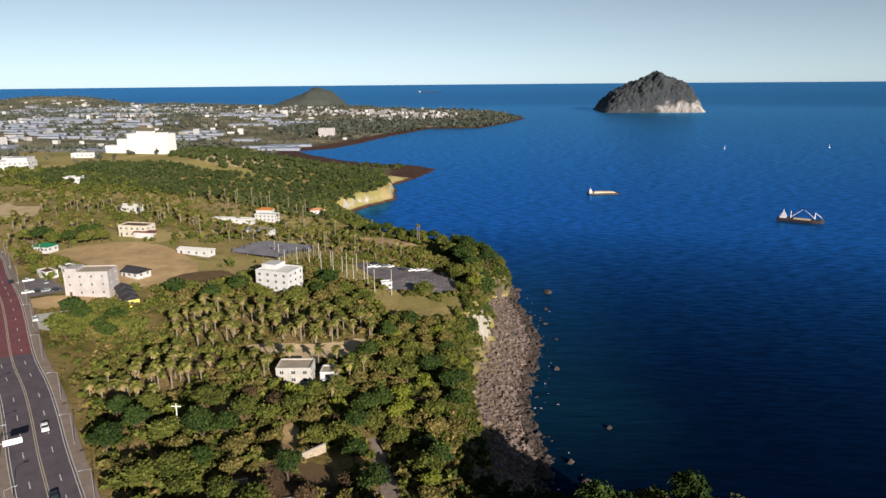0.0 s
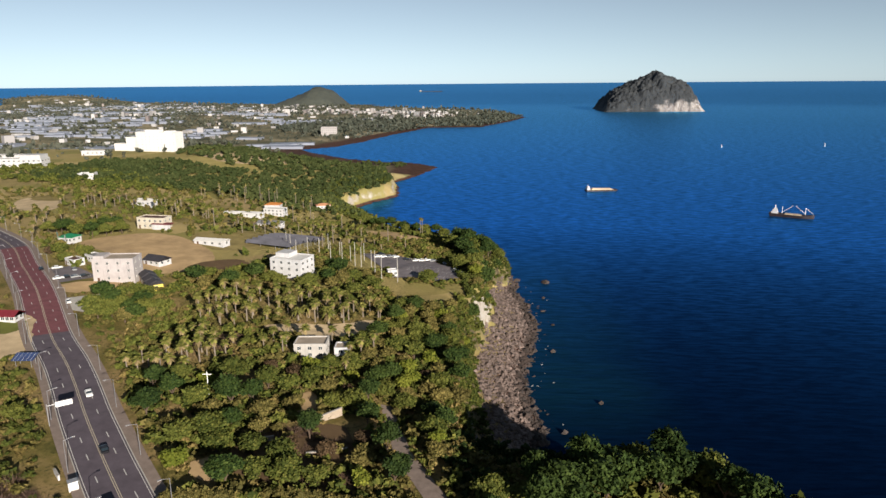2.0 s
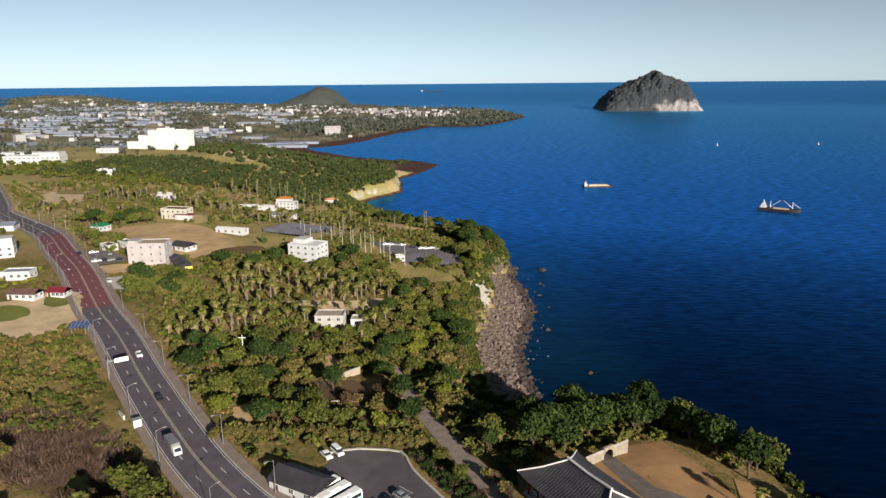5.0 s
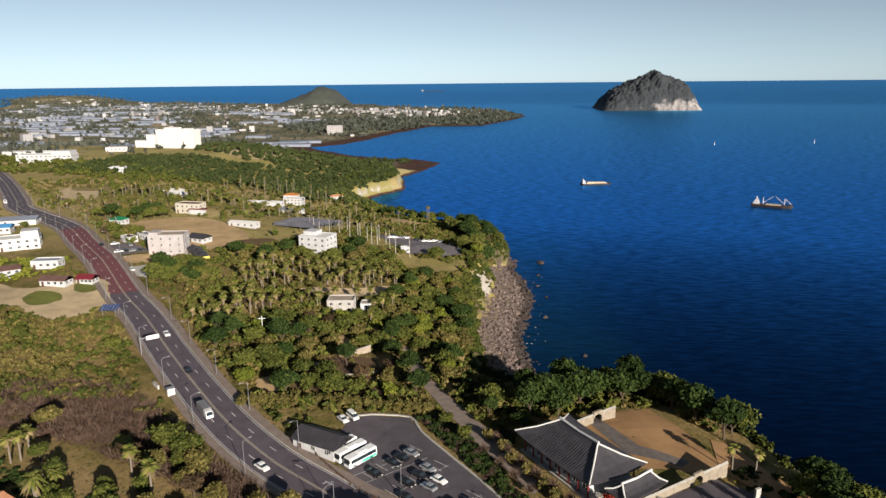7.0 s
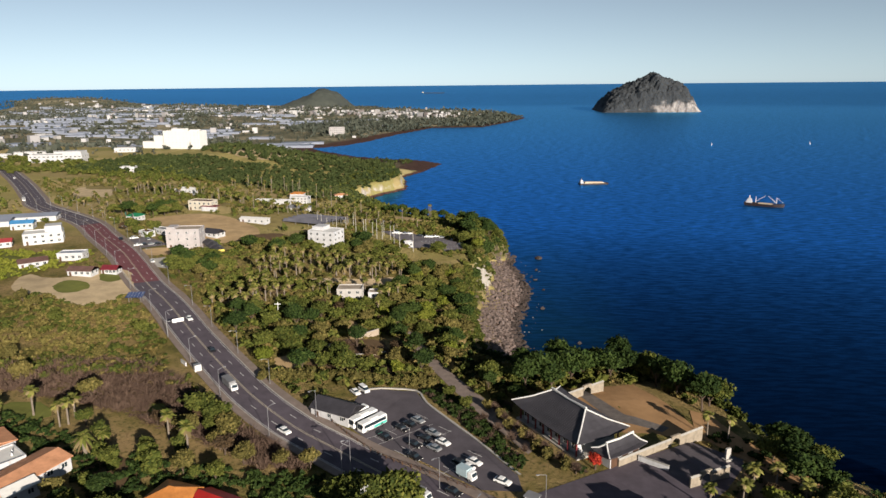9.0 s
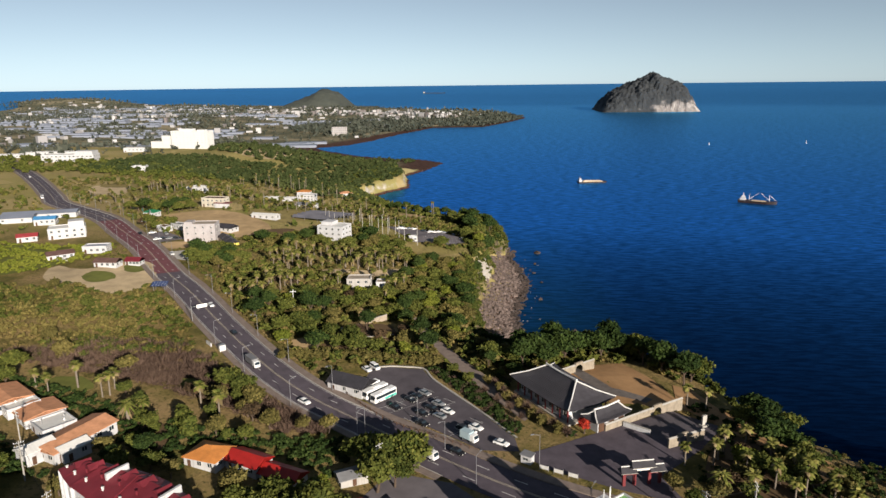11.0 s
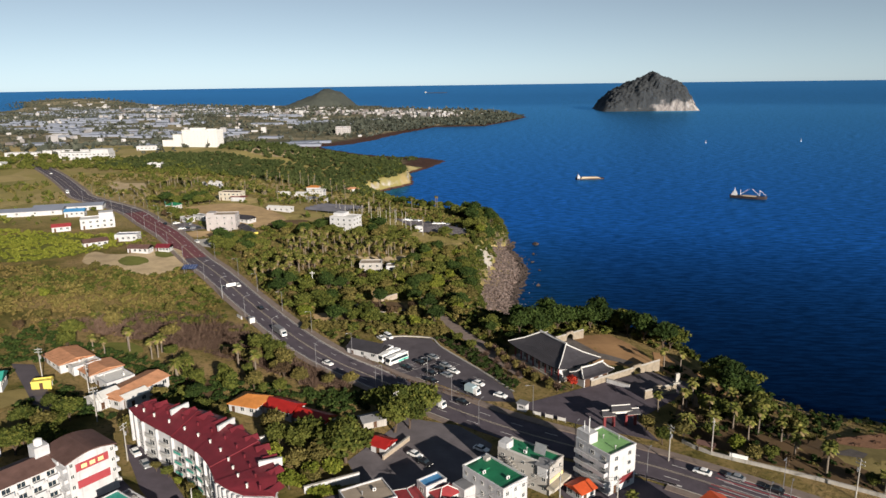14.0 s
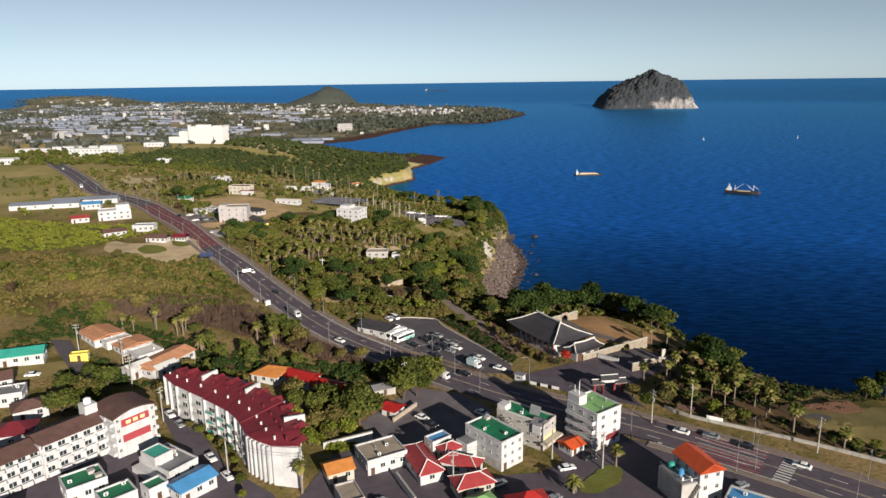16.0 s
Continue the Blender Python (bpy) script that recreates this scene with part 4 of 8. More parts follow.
grown = []
WOODS = [
    # outline, number, spacing, kinds
    ([(-66, 120), (-24, 128), (-16, 190), (-30, 215), (-62, 200), (-104, 168), (-92, 130)], 64, 6.0, ("oak", "olive", "gold", "oak_wide", "pine", "rust", "oak", "olive", "pine_tall")),
    ([(-24, 134), (-14, 130), (-12, 180), (-14, 240), (-8, 300), (3, 350), (-20, 352), (-40, 300), (-50, 215), (-26, 170)], 60, 6.0, ("oak", "olive", "pine", "olive", "oak_wide", "gold", "olive", "pine_tall")),
    ([(-16, 322), (6, 345), (12, 366), (8, 400), (0, 428), (-24, 446), (-30, 410), (-12, 372)], 36, 5.0, ("pine", "pine_tall", "oak_wide")),
    ([(-22, 114), (-12, 100), (0, 84), (8, 72), (9, 77), (-5, 100), (-16, 117)], 12, 4.2, ("bare", "bare", "oak", "bare")),
    ([(-108, 500), (-36, 466), (-35, 495), (-86, 525)], 16, 6.0, ("pine", "oak_wide")),
    ([(-7, 114), (4, 106), (14, 112), (26, 124), (40, 134), (54, 130), (62, 112), (71, 116), (64, 131), (51, 144), (34, 147), (14, 136), (-2, 124)], 30, 6.2, ("pine", "pine_tall", "oak_wide", "pine")),
    ([(72, 86), (86, 82), (86, 96), (76, 98)], 5, 5.0, ("pine", "oak_wide")),
    ([(116, 56), (160, 62), (150, 74), (118, 66)], 6, 6.5, ("oak_wide", "pine", "olive")),
    ([(-153, 216), (-157, 234), (-150, 244), (-135, 236), (-125, 221), (-138, 212)], 26, 4.2, ("oak_wide", "pine", "oak", "oak_wide", "olive")),
    ([(-216, 284), (-224, 308), (-210, 305), (-193, 285), (-200, 276)], 12, 4.6, ("olive", "olive", "rust", "oak")),
    ([(-247, 353), (-226, 360), (-199, 337), (-227, 331), (-256, 341)], 26, 5.5, ("oak_wide", "oak", "olive", "pine")),
    ([(-128, 252), (-100, 268), (-66, 268), (-44, 290), (-60, 300), (-90, 306), (-116, 300), (-134, 272)], 24, 6.4, ("oak", "olive", "oak_wide", "pine")),
    ([(-54, 18), (-40, 14), (-36, 30), (-44, 44), (-62, 40), (-60, 24)], 10, 5.4, ("oak", "gold", "olive", "oak_wide")),
    ([(-48, -4), (-40, 0), (-38, 18), (-50, 16)], 4, 4.6, ("gold", "olive")),
    ([(-36, 52), (-24, 54), (-26, 62), (-40, 62)], 2, 5, ("oak_wide", "oak")),
    ([(-92, 74), (-66, 66), (-60, 72), (-84, 90)], 6, 6, ("olive", "rust", "oak")),
    ([(56, 48), (76, 36), (88, 44), (74, 66), (60, 72)], 5, 6.5, ("olive", "oak", "gold")),
    ([(-122, 20), (-112, 22), (-116, 32), (-124, 34)], 3, 5.5, ("oak", "olive", "oak_wide")),
    ([(-112, 4), (-104, 12), (-110, 18), (-124, 12)], 4, 5, ("oak", "oak_wide")),
    ([(4, 84), (18, 70), (22, 70), (6, 96), (0, 106)], 9, 4.2, ("bare", "bare", "olive")),
]
for poly, count, gap, kinds in WOODS:
    for i, (x, y) in enumerate(scatter(poly, count, gap, 2.0, 8.0, grown)):
        k = kinds[i % len(kinds)]
        edge = inland(x, y)[0]
        plant(k, x, y, (1.32 if (x > 12 and y < 160 and y > 112) or (330 < y < 450 and x > -30) else 0.6 if (x < 10 and x > -24 and y < 116) else 0.98) if edge > 14 else 0.85, 1.3 if 118 < y < 330 else 0.3)
plant("maple", 25.5, 73.0, 1.0)
for i, (x, y) in enumerate(((-84, 9.5), (-80, 7.6), (-76, 4.6), (-72, 1.6), (-69, -1.4), (-66, -4.6), (-63.5, -8.6), (-61, -13), (-59, -18))):
    plant(("olive", "oak", "gold")[i % 3], x + 1.0, y + 1.4, 0.4)
for i, (x, y) in enumerate(((-120, 30), (-118, 24), (-99, 27), (-95, 31), (-125, 34), (-126, 24), (-98, 44), (-94, 40), (-90, 36), (-84, 40), (-78, 38), (-88, 46), (-110, 14), (-116, 17), (-121, 16))):
    plant(("oak", "oak_wide", "olive", "pine")[i % 4], x, y, 0.75)
for x, y, s in ((-22, 52, 1.35), (-27.5, 49, 1.2), (-33, 54, 1.0)):
    plant("oak_wide", x, y, s)

PALM_STANDS = [
    ([(-112, 214), (-66, 230), (-46, 248), (-58, 264), (-92, 262), (-120, 244)], 62, 3.6, ("fan", "fan", "fan_low", "date", "fan")),
    ([(-118, 172), (-100, 172), (-88, 196), (-96, 208), (-112, 200)], 26, 3.4, ("fan", "fan_low")),
    ([(-84, 200), (-50, 190), (-44, 215), (-80, 222)], 14, 4.5, ("fan", "fan_low")),
    ([(-150, 350), (-60, 372), (-20, 440), (-70, 486), (-140, 500), (-230, 400)], 34, 6, ("fan", "fan_tall", "fan_low")),
    ([(-300, 330), (-240, 322), (-225, 380), (-330, 420)], 20, 6, ("fan", "fan_low")),
    ([(-250, 530), (-160, 520), (-150, 545), (-240, 560)], 22, 5, ("fan_tall", "fan")),
    ([(-128, 340), (-96, 356), (-70, 380), (-110, 400), (-140, 370)], 22, 6, ("fan",)),
    ([(-340, 440), (-230, 470), (-190, 430), (-220, 420), (-320, 410)], 34, 6, ("fan",)),
]
for poly, count, gap, kinds in PALM_STANDS:
    for i, (x, y) in enumerate(scatter(poly, count, gap, 0.5, 8.0)):
        plant(kinds[i % len(kinds)], x, y, 1.0)
for x, y, k in ((-45, -12, "fan"), (20, -6, "date"), (32, 6, "fan_low"), (-126, 78, "fan"), (-127.5, 80, "fan"), (-116, 74, "fan"), (-114.6, 75.6, "fan"), (-115.5, 80, "fan_low"), (-101.6, 62, "date"), (-100.2, 67, "date"), (-85.7, 73.5, "fan"), (-77, 66, "fan"), (-132, 73, "fan"), (-138, 76, "fan_low"),
                (71.3, 59.9, "fan"), (74.7, 54, "fan"), (81, 45.7, "fan"), (82, 38.6, "fan_low"), (70, 41.5, "fan"), (74, 45.3, "fan"), (63, 53.4, "fan"), (54.5, 46, "date"), (56.5, 58, "fan"), (58.5, 61, "fan_low"), (49.3, 57.8, "fan"), (93.4, 17.6, "fan_low"), (83.7, 25.7, "fan"),
                (59.9, 96, "fan"), (65.3, 94.8, "fan"), (80.8, 61.6, "fan"), (79, 42, "fan"), (79, 33.5, "fan_low"), (67, 66, "fan"), (62, 46, "fan_low"), (77, 51, "fan"), (68, 48, "fan"), (61, 64, "fan")):
    plant(k, x, y, 1.0)
for x, y, k, sc in ((74.7, 70, "pine", 0.95), (79, 74, "pine", 1.0), (79.5, 67, "pine", 0.9), (77, 80, "pine", 0.9), (82, 60, "oak", 0.8), (43.5, 46, "olive", 0.7), (46.4, 38.5, "oak", 0.75), (64.8, 34.5, "gold", 0.8), (67.4, 30.8, "olive", 0.8), (72, 31, "oak", 0.6), (76, 29.4, "rust", 0.6), (52.3, 41.5, "olive", 0.8),
                    (57, 46.3, "rust", 0.9), (60, 42, "oak", 0.7), (66, 54, "oak", 0.8), (70, 50, "oak_wide", 0.6), (76, 60, "oak", 0.8), (86, 50, "oak", 0.7), (60, 50, "olive", 0.8), (64, 60, "rust", 0.7), (86, 42, "olive", 0.6), (89, 36, "oak", 0.6), (92, 20, "oak", 0.55), (97, 18.4, "oak_wide", 0.45), (101, 17, "oak", 0.5),
                    (-38.1, 23.5, "oak_wide", 1.7), (-43.5, 19.5, "olive", 1.1), (-49, 9.5, "gold", 0.8), (-50.8, 31.8, "oak", 0.85), (-24, 43.5, "oak_wide", 1.25), (-28, 41, "oak", 1.2), (-46, 27, "oak", 0.9), (-53, 15, "gold", 0.8), (-44, 12, "olive", 0.8),
                    (-107, 87.5, "bare", 1.0), (-97, 94, "bare", 0.95), (-87, 92, "bare", 1.0), (-82, 84, "rust", 0.9), (-71, 71, "olive", 0.9), (-63, 72.5, "bare", 0.9), (-132, 96, "bare", 1.0), (-142, 96, "olive", 0.9), (-123, 98, "bare", 1.0), (-117, 90, "olive", 1.0), (-62.5, 65.7, "olive", 0.8), (-53, 66, "olive", 0.8), (-46, 66.5, "olive", 0.7), (-76, 78, "oak", 0.7), (-92, 80, "rust", 0.8),
                    (-93, 58, "oak", 0.7), (3, 97, "bare", 0.9), (6.5, 91, "bare", 1.0), (10, 85.5, "bare", 0.9), (13.5, 80, "bare", 1.0), (17, 75, "bare", 0.9), (20.5, 70.5, "bare", 0.9), (0, 103, "bare", 0.9), (-3, 96, "bare", 0.8), (1, 90, "bare", 0.8), (4.6, 84.5, "bare", 0.9), (-8, 104, "bare", 0.8), (8, 79, "bare", 0.8), (-75, 59, "olive", 0.8), (-66, 57, "oak", 0.6), (-110, 76, "oak", 0.7), (-150, 84, "oak_wide", 0.8), (-146, 74, "oak", 0.8)):
    if ((MX[:, 0] - x) ** 2 + (MX[:, 1] - y) ** 2).min() > 100:
        plant(k, x, y, sc)

LOW = [crown(60 + i, 1.0, 1.1, 4, 20, 0.42, core=0.76) for i in range(5)]
THICK = [crown(160 + i, 1.0, 1.1, 3, 15, 0.48, core=0.76, spread=0.5) for i in range(5)]
FAR_TREE = [crown(80 + i, 1.0, 1.25, 6, 14, 0.42, core=0.85) for i in range(5)]
TINY = [crown(95 + i, 1.0, 1.0, 2, 6, 0.7, core=0.95, spread=0.35) for i in range(4)]
BUSH = [twiggy(70 + i, 1.0, 0.95, 84, 0.026) for i in range(4)]


def scatter_fast(poly, count, room=0.5, need=4.0, far=False):
    xs, ys = [p[0] for p in poly], [p[1] for p in poly]
    out = []
    for _ in range(count * 6):
        if len(out) >= count:
            break
        x, y = rnd.uniform(min(xs), max(xs)), rnd.uniform(min(ys), max(ys))
        if inside(poly, x, y) and (far or free(x, y, room, 10.4)):
            out.append((x, y))
    a = np.array(out)
    d, z = inland(a[:, 0], a[:, 1]), land(a[:, 0], a[:, 1])
    return [(x, y, h) for (x, y), e, h in zip(out, d, z) if e > need and (h > 9 or y > 500)]


def placed(spots, lo, hi, sink=0.15):
    return [(x, y, z - sink * s, s, rnd.uniform(0, 6.28)) for x, y, z in spots for s in (lo + (hi - lo) * rnd.random() ** 1.7,)]


def open_ground(spots, limit):
    """Leaves clearings of bare dry soil between the thickets."""
    return [s for s in spots if lumps(s[0], s[1], 0.11) + 0.6 * lumps(s[0] + 31, s[1], 0.05) < 0.55 - limit or inland(s[0], s[1])[0] < 16]


COASTWOOD = [(-66, 112), (-14, 120), (4, 108), (30, 124), (50, 134), (62, 116), (66, 122), (58, 140), (44, 150), (20, 142), (2, 140), (-8, 160), (-10, 190), (-10, 240), (0, 300), (12, 370), (4, 420), (-30, 470), (-60, 420), (-100, 330), (-150, 268), (-128, 190), (-100, 150)]
def between_trees(count, need, limit):
    """Ground cover of the coast wood, thin among the palms and in the old garden."""
    thin = [PALM_STANDS[0][0], PALM_STANDS[1][0], [(-64, 152), (-40, 160), (-34, 142), (-28, 124), (-60, 122), (-70, 134)]]
    spots = open_ground(scatter_fast(COASTWOOD, count, 0.3, need), limit)
    return [p for k, p in enumerate(spots) if k % 5 == 0 or not any(inside(q, p[0], p[1]) for q in thin)]


cover = between_trees(4600, 12, -0.25)
stuff("dry_undergrowth", THICK, placed(cover[::3], 0.9, 2.4), "leaf_dry", "dry brown-yellow undergrowth between the trees", "shrubs")
stuff("undergrowth", THICK, placed(cover[1::3] + cover[2::3], 1.0, 2.8), "leaf_olive", "dense olive undergrowth between the trees", "shrubs")
stuff("evergreen_shrubs", THICK, placed(between_trees(2800, 10, -0.35), 1.2, 3.2), "leaf_mid", "green evergreen shrubs under the trees", "shrubs")
STRIP = [(-22, 114), (-12, 99), (6, 70), (9, 77), (-5, 100), (-16, 118)]
COVE = [(-8, 120), (6, 116), (30, 140), (62, 134), (60, 142), (48, 156), (24, 164), (10, 172), (-8, 176), (-16, 150)]
stuff("cove_shrubs", THICK, placed(scatter_fast(COVE, 900, 0.2, 3), 0.8, 2.0), "leaf_dark", "dark shrubs above the boulder cove", "shrubs")
stuff("bed_shrubs", LOW, placed(scatter_fast(STRIP, 260, 0.0, 4), 0.6, 1.4), "leaf_dark", "dark shrubs in the bed beside the path", "shrubs")
stuff("bed_shrubs", BUSH, placed(scatter_fast(STRIP, 160, 0.0, 4) + scatter_fast([(-2, 108), (10, 84), (24, 70), (22, 74), (8, 97), (2, 108)], 160, 0.0, 4), 1.0, 2.2), "twigs", "leafless brown shrubs along the path", "shrubs")
stuff("path_shrubs", LOW, placed(scatter_fast([(-2, 108), (10, 84), (24, 68), (24, 73), (8, 97), (2, 110)], 130, 0.0, 4), 0.6, 1.5), "leaf_dark", "dark shrubs below the hall", "shrubs")
CLIFF = [(-30, 190), (30, 150), (60, 140), (90, 90), (100, 96), (60, 170), (20, 185), (2, 210), (2, 250), (8, 320), (20, 380), (22, 420), (-20, 470), (-60, 505), (-110, 560), (-160, 660), (-120, 760), (-140, 840), (-200, 760), (-150, 560), (-40, 440), (-14, 300)]
def on_face(count, lo, hi, south, north):
    xs, ys = np.array([rnd.uniform(-180, 100) for _ in range(count)]), np.array([rnd.uniform(south, north) for _ in range(count)])
    z, d = land(xs, ys), inland(xs, ys)
    return [(x, y, h) for x, y, h, e in zip(xs, ys, z, d) if lo < h < hi and e < 48 and inside(CLIFF, x, y) and not (298 < y < 330 and h < 13 + 5 * math.sin(y * 0.35)) and not (255 < y < 340 and h < 5.6) and not (655 < y < 760 and h < 14)]
stuff("cliff_shrubs", THICK, placed(on_face(64000, 4.6, 30, 90, 430), 1.1, 2.5), "leaf_mid", "green shrubs clinging to the sea cliff", "shrubs")
stuff("far_cliff_shrubs", TINY, placed(on_face(36000, 5.0, 29, 430, 830), 1.2, 2.6), "leaf_mid", "green shrubs along the far cliffs", "shrubs")
SLOPE = [(-112, 128), (-150, 178), (-200, 165), (-260, 170), (-330, 150), (-330, 60), (-210, 60), (-160, 90), (-104, 112)]
for x, y in scatter(SLOPE, 34, 8.0, 1.5, 6.0):
    plant(rnd.choice(("olive", "olive", "oak", "gold", "rust")), x, y, 0.75, 0.8)
stuff("slope_scrub", THICK, placed([p for p in scatter_fast(SLOPE, 3000, 0.3, 4) if lumps(p[0], p[1], 0.06) < 0.35], 0.7, 2.2, 0.3), "leaf_olive", "rough olive scrub covering the slope", "shrubs")
stuff("slope_grass", THICK, placed([p for p in scatter_fast(SLOPE, 2600, 0.3, 4) if lumps(p[0], p[1], 0.06) > -0.3], 0.5, 1.5, 0.3), "leaf_dry", "dry brown-yellow scrub and tall grass on the slope", "shrubs")
stuff("slope_bushes", LOW, placed([p for p in scatter_fast(SLOPE, 1500, 0.3, 4) if lumps(p[0] + 20, p[1] + 7, 0.045) > -0.35], 0.8, 2.6, 0.3), "leaf_mid", "green bushes on the slope", "shrubs")
BROWN = [(-112, 118), (-70, 84), (-44, 68), (-56, 63), (-80, 76), (-110, 86), (-170, 94), (-140, 114)]
stuff("bare_bushes", BUSH, placed(scatter_fast(BROWN, 1000, 0.2, 4), 1.6, 4.2), "twigs", "leafless brown bushes beside the road", "shrubs")
stuff("bare_bushes", BUSH, placed(scatter_fast([(-56, 124), (-30, 124), (-36, 150), (-60, 152)], 160, 0.3, 4) + scatter_fast([(-6, 108), (16, 76), (24, 74), (4, 108)], 120, 0.2, 4) + scatter_fast([(-130, 196), (-90, 196), (-84, 215), (-110, 222)], 180, 0.3, 4), 1.2, 2.6), "twigs", "leafless brown garden bushes", "shrubs")
GARDEN = [(-170, 92), (-100, 66), (-70, 62), (-40, 64), (-36, 46), (-50, 40), (-64, 40), (-90, 44), (-100, 34), (-130, 30), (-170, 50)]
stuff("garden_shrubs", LOW, placed(scatter_fast(GARDEN, 620, 0.3, 4), 0.6, 1.8), "leaf_dark", "green garden shrubs between the houses", "shrubs")
stuff("garden_shrubs", LOW, placed(scatter_fast([(-62, 20), (-36, 10), (-38, -16), (-46, -16), (-44, 4), (-58, 16)], 160, 0.3, 4), 0.8, 1.9), "leaf_yellow", "yellow-green shrubs beside the apartment block", "shrubs")
verge = []
for p, q in zip(main_line, sides(main_line)):
    if -190 < p.x < -58:
        for _ in range(9):
            v = p + q * rnd.choice((-1, -1, 1)) * rnd.uniform(11.2, 20) + Vector((rnd.uniform(-3, 3), rnd.uniform(-3, 3), 0))
            if free(v.x, v.y, 0.2, 10.8):
                verge.append((v.x, v.y, gz(v.x, v.y)))
stuff("verge_shrubs", THICK, placed(verge[::2], 0.7, 1.9), "leaf_olive", "olive shrubs and weeds along the road verge", "shrubs")
stuff("verge_shrubs", THICK, placed(verge[1::2], 0.7, 2.2), "leaf_mid", "green shrubs along the road verge", "shrubs")
RIGHT = [(50, 44), (90, 20), (130, -6), (190, 0), (190, 12), (120, 6), (96, 28), (76, 42), (100, 50), (160, 66), (160, 88), (112, 86), (84, 100), (60, 98), (56, 74)]
stuff("coast_shrubs", LOW, placed(scatter_fast(RIGHT, 520, 0.3, 5), 0.5, 1.7), "leaf_dark", "dark shrubs on the sea bank", "shrubs")
stuff("coast_shrubs", LOW, placed(scatter_fast(RIGHT, 240, 0.3, 5), 0.4, 1.0), "leaf_olive", "olive shrubs on the sea bank", "shrubs")

MIDWOOD = [(-160, 640), (-112, 700), (-112, 745), (-126, 815), (-150, 830), (-260, 700), (-420, 690), (-430, 560), (-300, 540), (-200, 560)]
stuff("woodland", FAR_TREE, placed(scatter_fast(MIDWOOD, 1100, 0, 7, True), 2.8, 4.6, 0.1), "leaf_pine", "dense green pine wood on the headland", "woods")
stuff("woodland", FAR_TREE, placed(scatter_fast([(-640, 560), (-420, 540), (-300, 500), (-260, 540), (-430, 640), (-600, 700)], 420, 0, 7, True), 2.4, 4.2, 0.1), "leaf_mid", "mixed green wood behind the palm rows", "woods")
stuff("woodland", FAR_TREE, placed(scatter_fast([(-165, 520), (-110, 540), (-128, 600), (-160, 640), (-220, 620), (-230, 560)], 170, 0, 5, True), 2.4, 4.2, 0.1), "leaf_pine", "pine wood above the little bay", "woods")
stuff("woodland", FAR_TREE, placed(scatter_fast([(-150, 826), (-136, 850), (-150, 900), (-210, 950), (-300, 960), (-400, 900), (-380, 770), (-262, 700)], 620, 0, 9, True), 3.0, 5.6, 0.1), "leaf_pine", "green pine wood behind the white cliff", "woods")
stuff("woodland", FAR_TREE, placed(scatter_fast([(-300, 960), (-170, 960), (-130, 1000), (-150, 1040), (-330, 1080), (-520, 1000), (-500, 880), (-400, 900)], 300, 0, 9, True), 2.4, 4.6, 0.1), "leaf_pine", "loose pine wood near the far bay", "woods")
MIDSCRUB = [(-320, 350), (-240, 320), (-220, 340), (-150, 350), (-60, 370), (-10, 440), (-60, 495), (-110, 540), (-300, 560), (-420, 480)]
stuff("hedges", FAR_TREE, placed(scatter_fast(MIDSCRUB, 520, 1, 7), 0.9, 2.2, 0.1), "leaf_olive", "olive hedges and thickets between small fields", "shrubs")
stuff("thickets", FAR_TREE, placed(scatter_fast(MIDSCRUB, 300, 1, 7), 1.2, 3.2, 0.1), "leaf_mid", "green thickets between small fields", "shrubs")
stuff("dry_scrub", TINY, placed([p for p in scatter_fast(MIDSCRUB + [(-430, 420), (-330, 330)], 800, 0.6, 7) if lumps(p[0], p[1], 0.05) > -0.35], 0.8, 3.2, 0.2), "leaf_olive", "dry olive scrub on the slope", "shrubs")
stuff("green_scrub", TINY, placed([p for p in scatter_fast([(-300, 250), (-150, 262), (-60, 300), (-60, 400), (-120, 500), (-420, 500), (-520, 480)], 900, 0.6, 7) if lumps(p[0] + 12, p[1], 0.04) > 0.1], 1.0, 3.6, 0.2), "leaf_mid", "green scrub between plots and meadows", "shrubs")
stuff("orchard", LOW, placed(scatter_fast([(-330, 262), (-262, 240), (-204, 240), (-196, 222), (-214, 190), (-240, 172), (-330, 190)], 1000, 0, 7), 1.0, 1.9), "leaf_yellow", "rows of bright green citrus bushes", "orchard")
FARPLAIN = [(-330, 900), (-400, 1300), (-300, 1500), (-260, 1900), (-60, 1960), (40, 2200), (80, 2420), (20, 2760), (-500, 3200), (-1800, 3800), (-2900, 3700), (-1700, 1900), (-900, 900), (-620, 700), (-420, 700)]
stuff("distant_trees", TINY, placed(scatter_fast(FARPLAIN, 5200, 0, 6, True), 2.5, 7.0, 0.1), "leaf_hazed", "scattered trees and hedges of the far plain", "woods")
stuff("distant_woods", TINY, placed([s for s in scatter_fast(FARPLAIN, 12000, 0, 6, True) if lumps(s[0], s[1], 0.011) > 0.3], 4.0, 9.5, 0.1), "leaf_hazed", "dark patches of wood on the far plain", "woods")
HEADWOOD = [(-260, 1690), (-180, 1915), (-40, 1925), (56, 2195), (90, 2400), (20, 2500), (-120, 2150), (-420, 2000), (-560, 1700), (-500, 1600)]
stuff("headland_woods", TINY, placed(scatter_fast(HEADWOOD, 1700, 0, 8, True), 5.0, 8.5, 0.1), "leaf_hazed", "dark wood along the far headland", "woods")

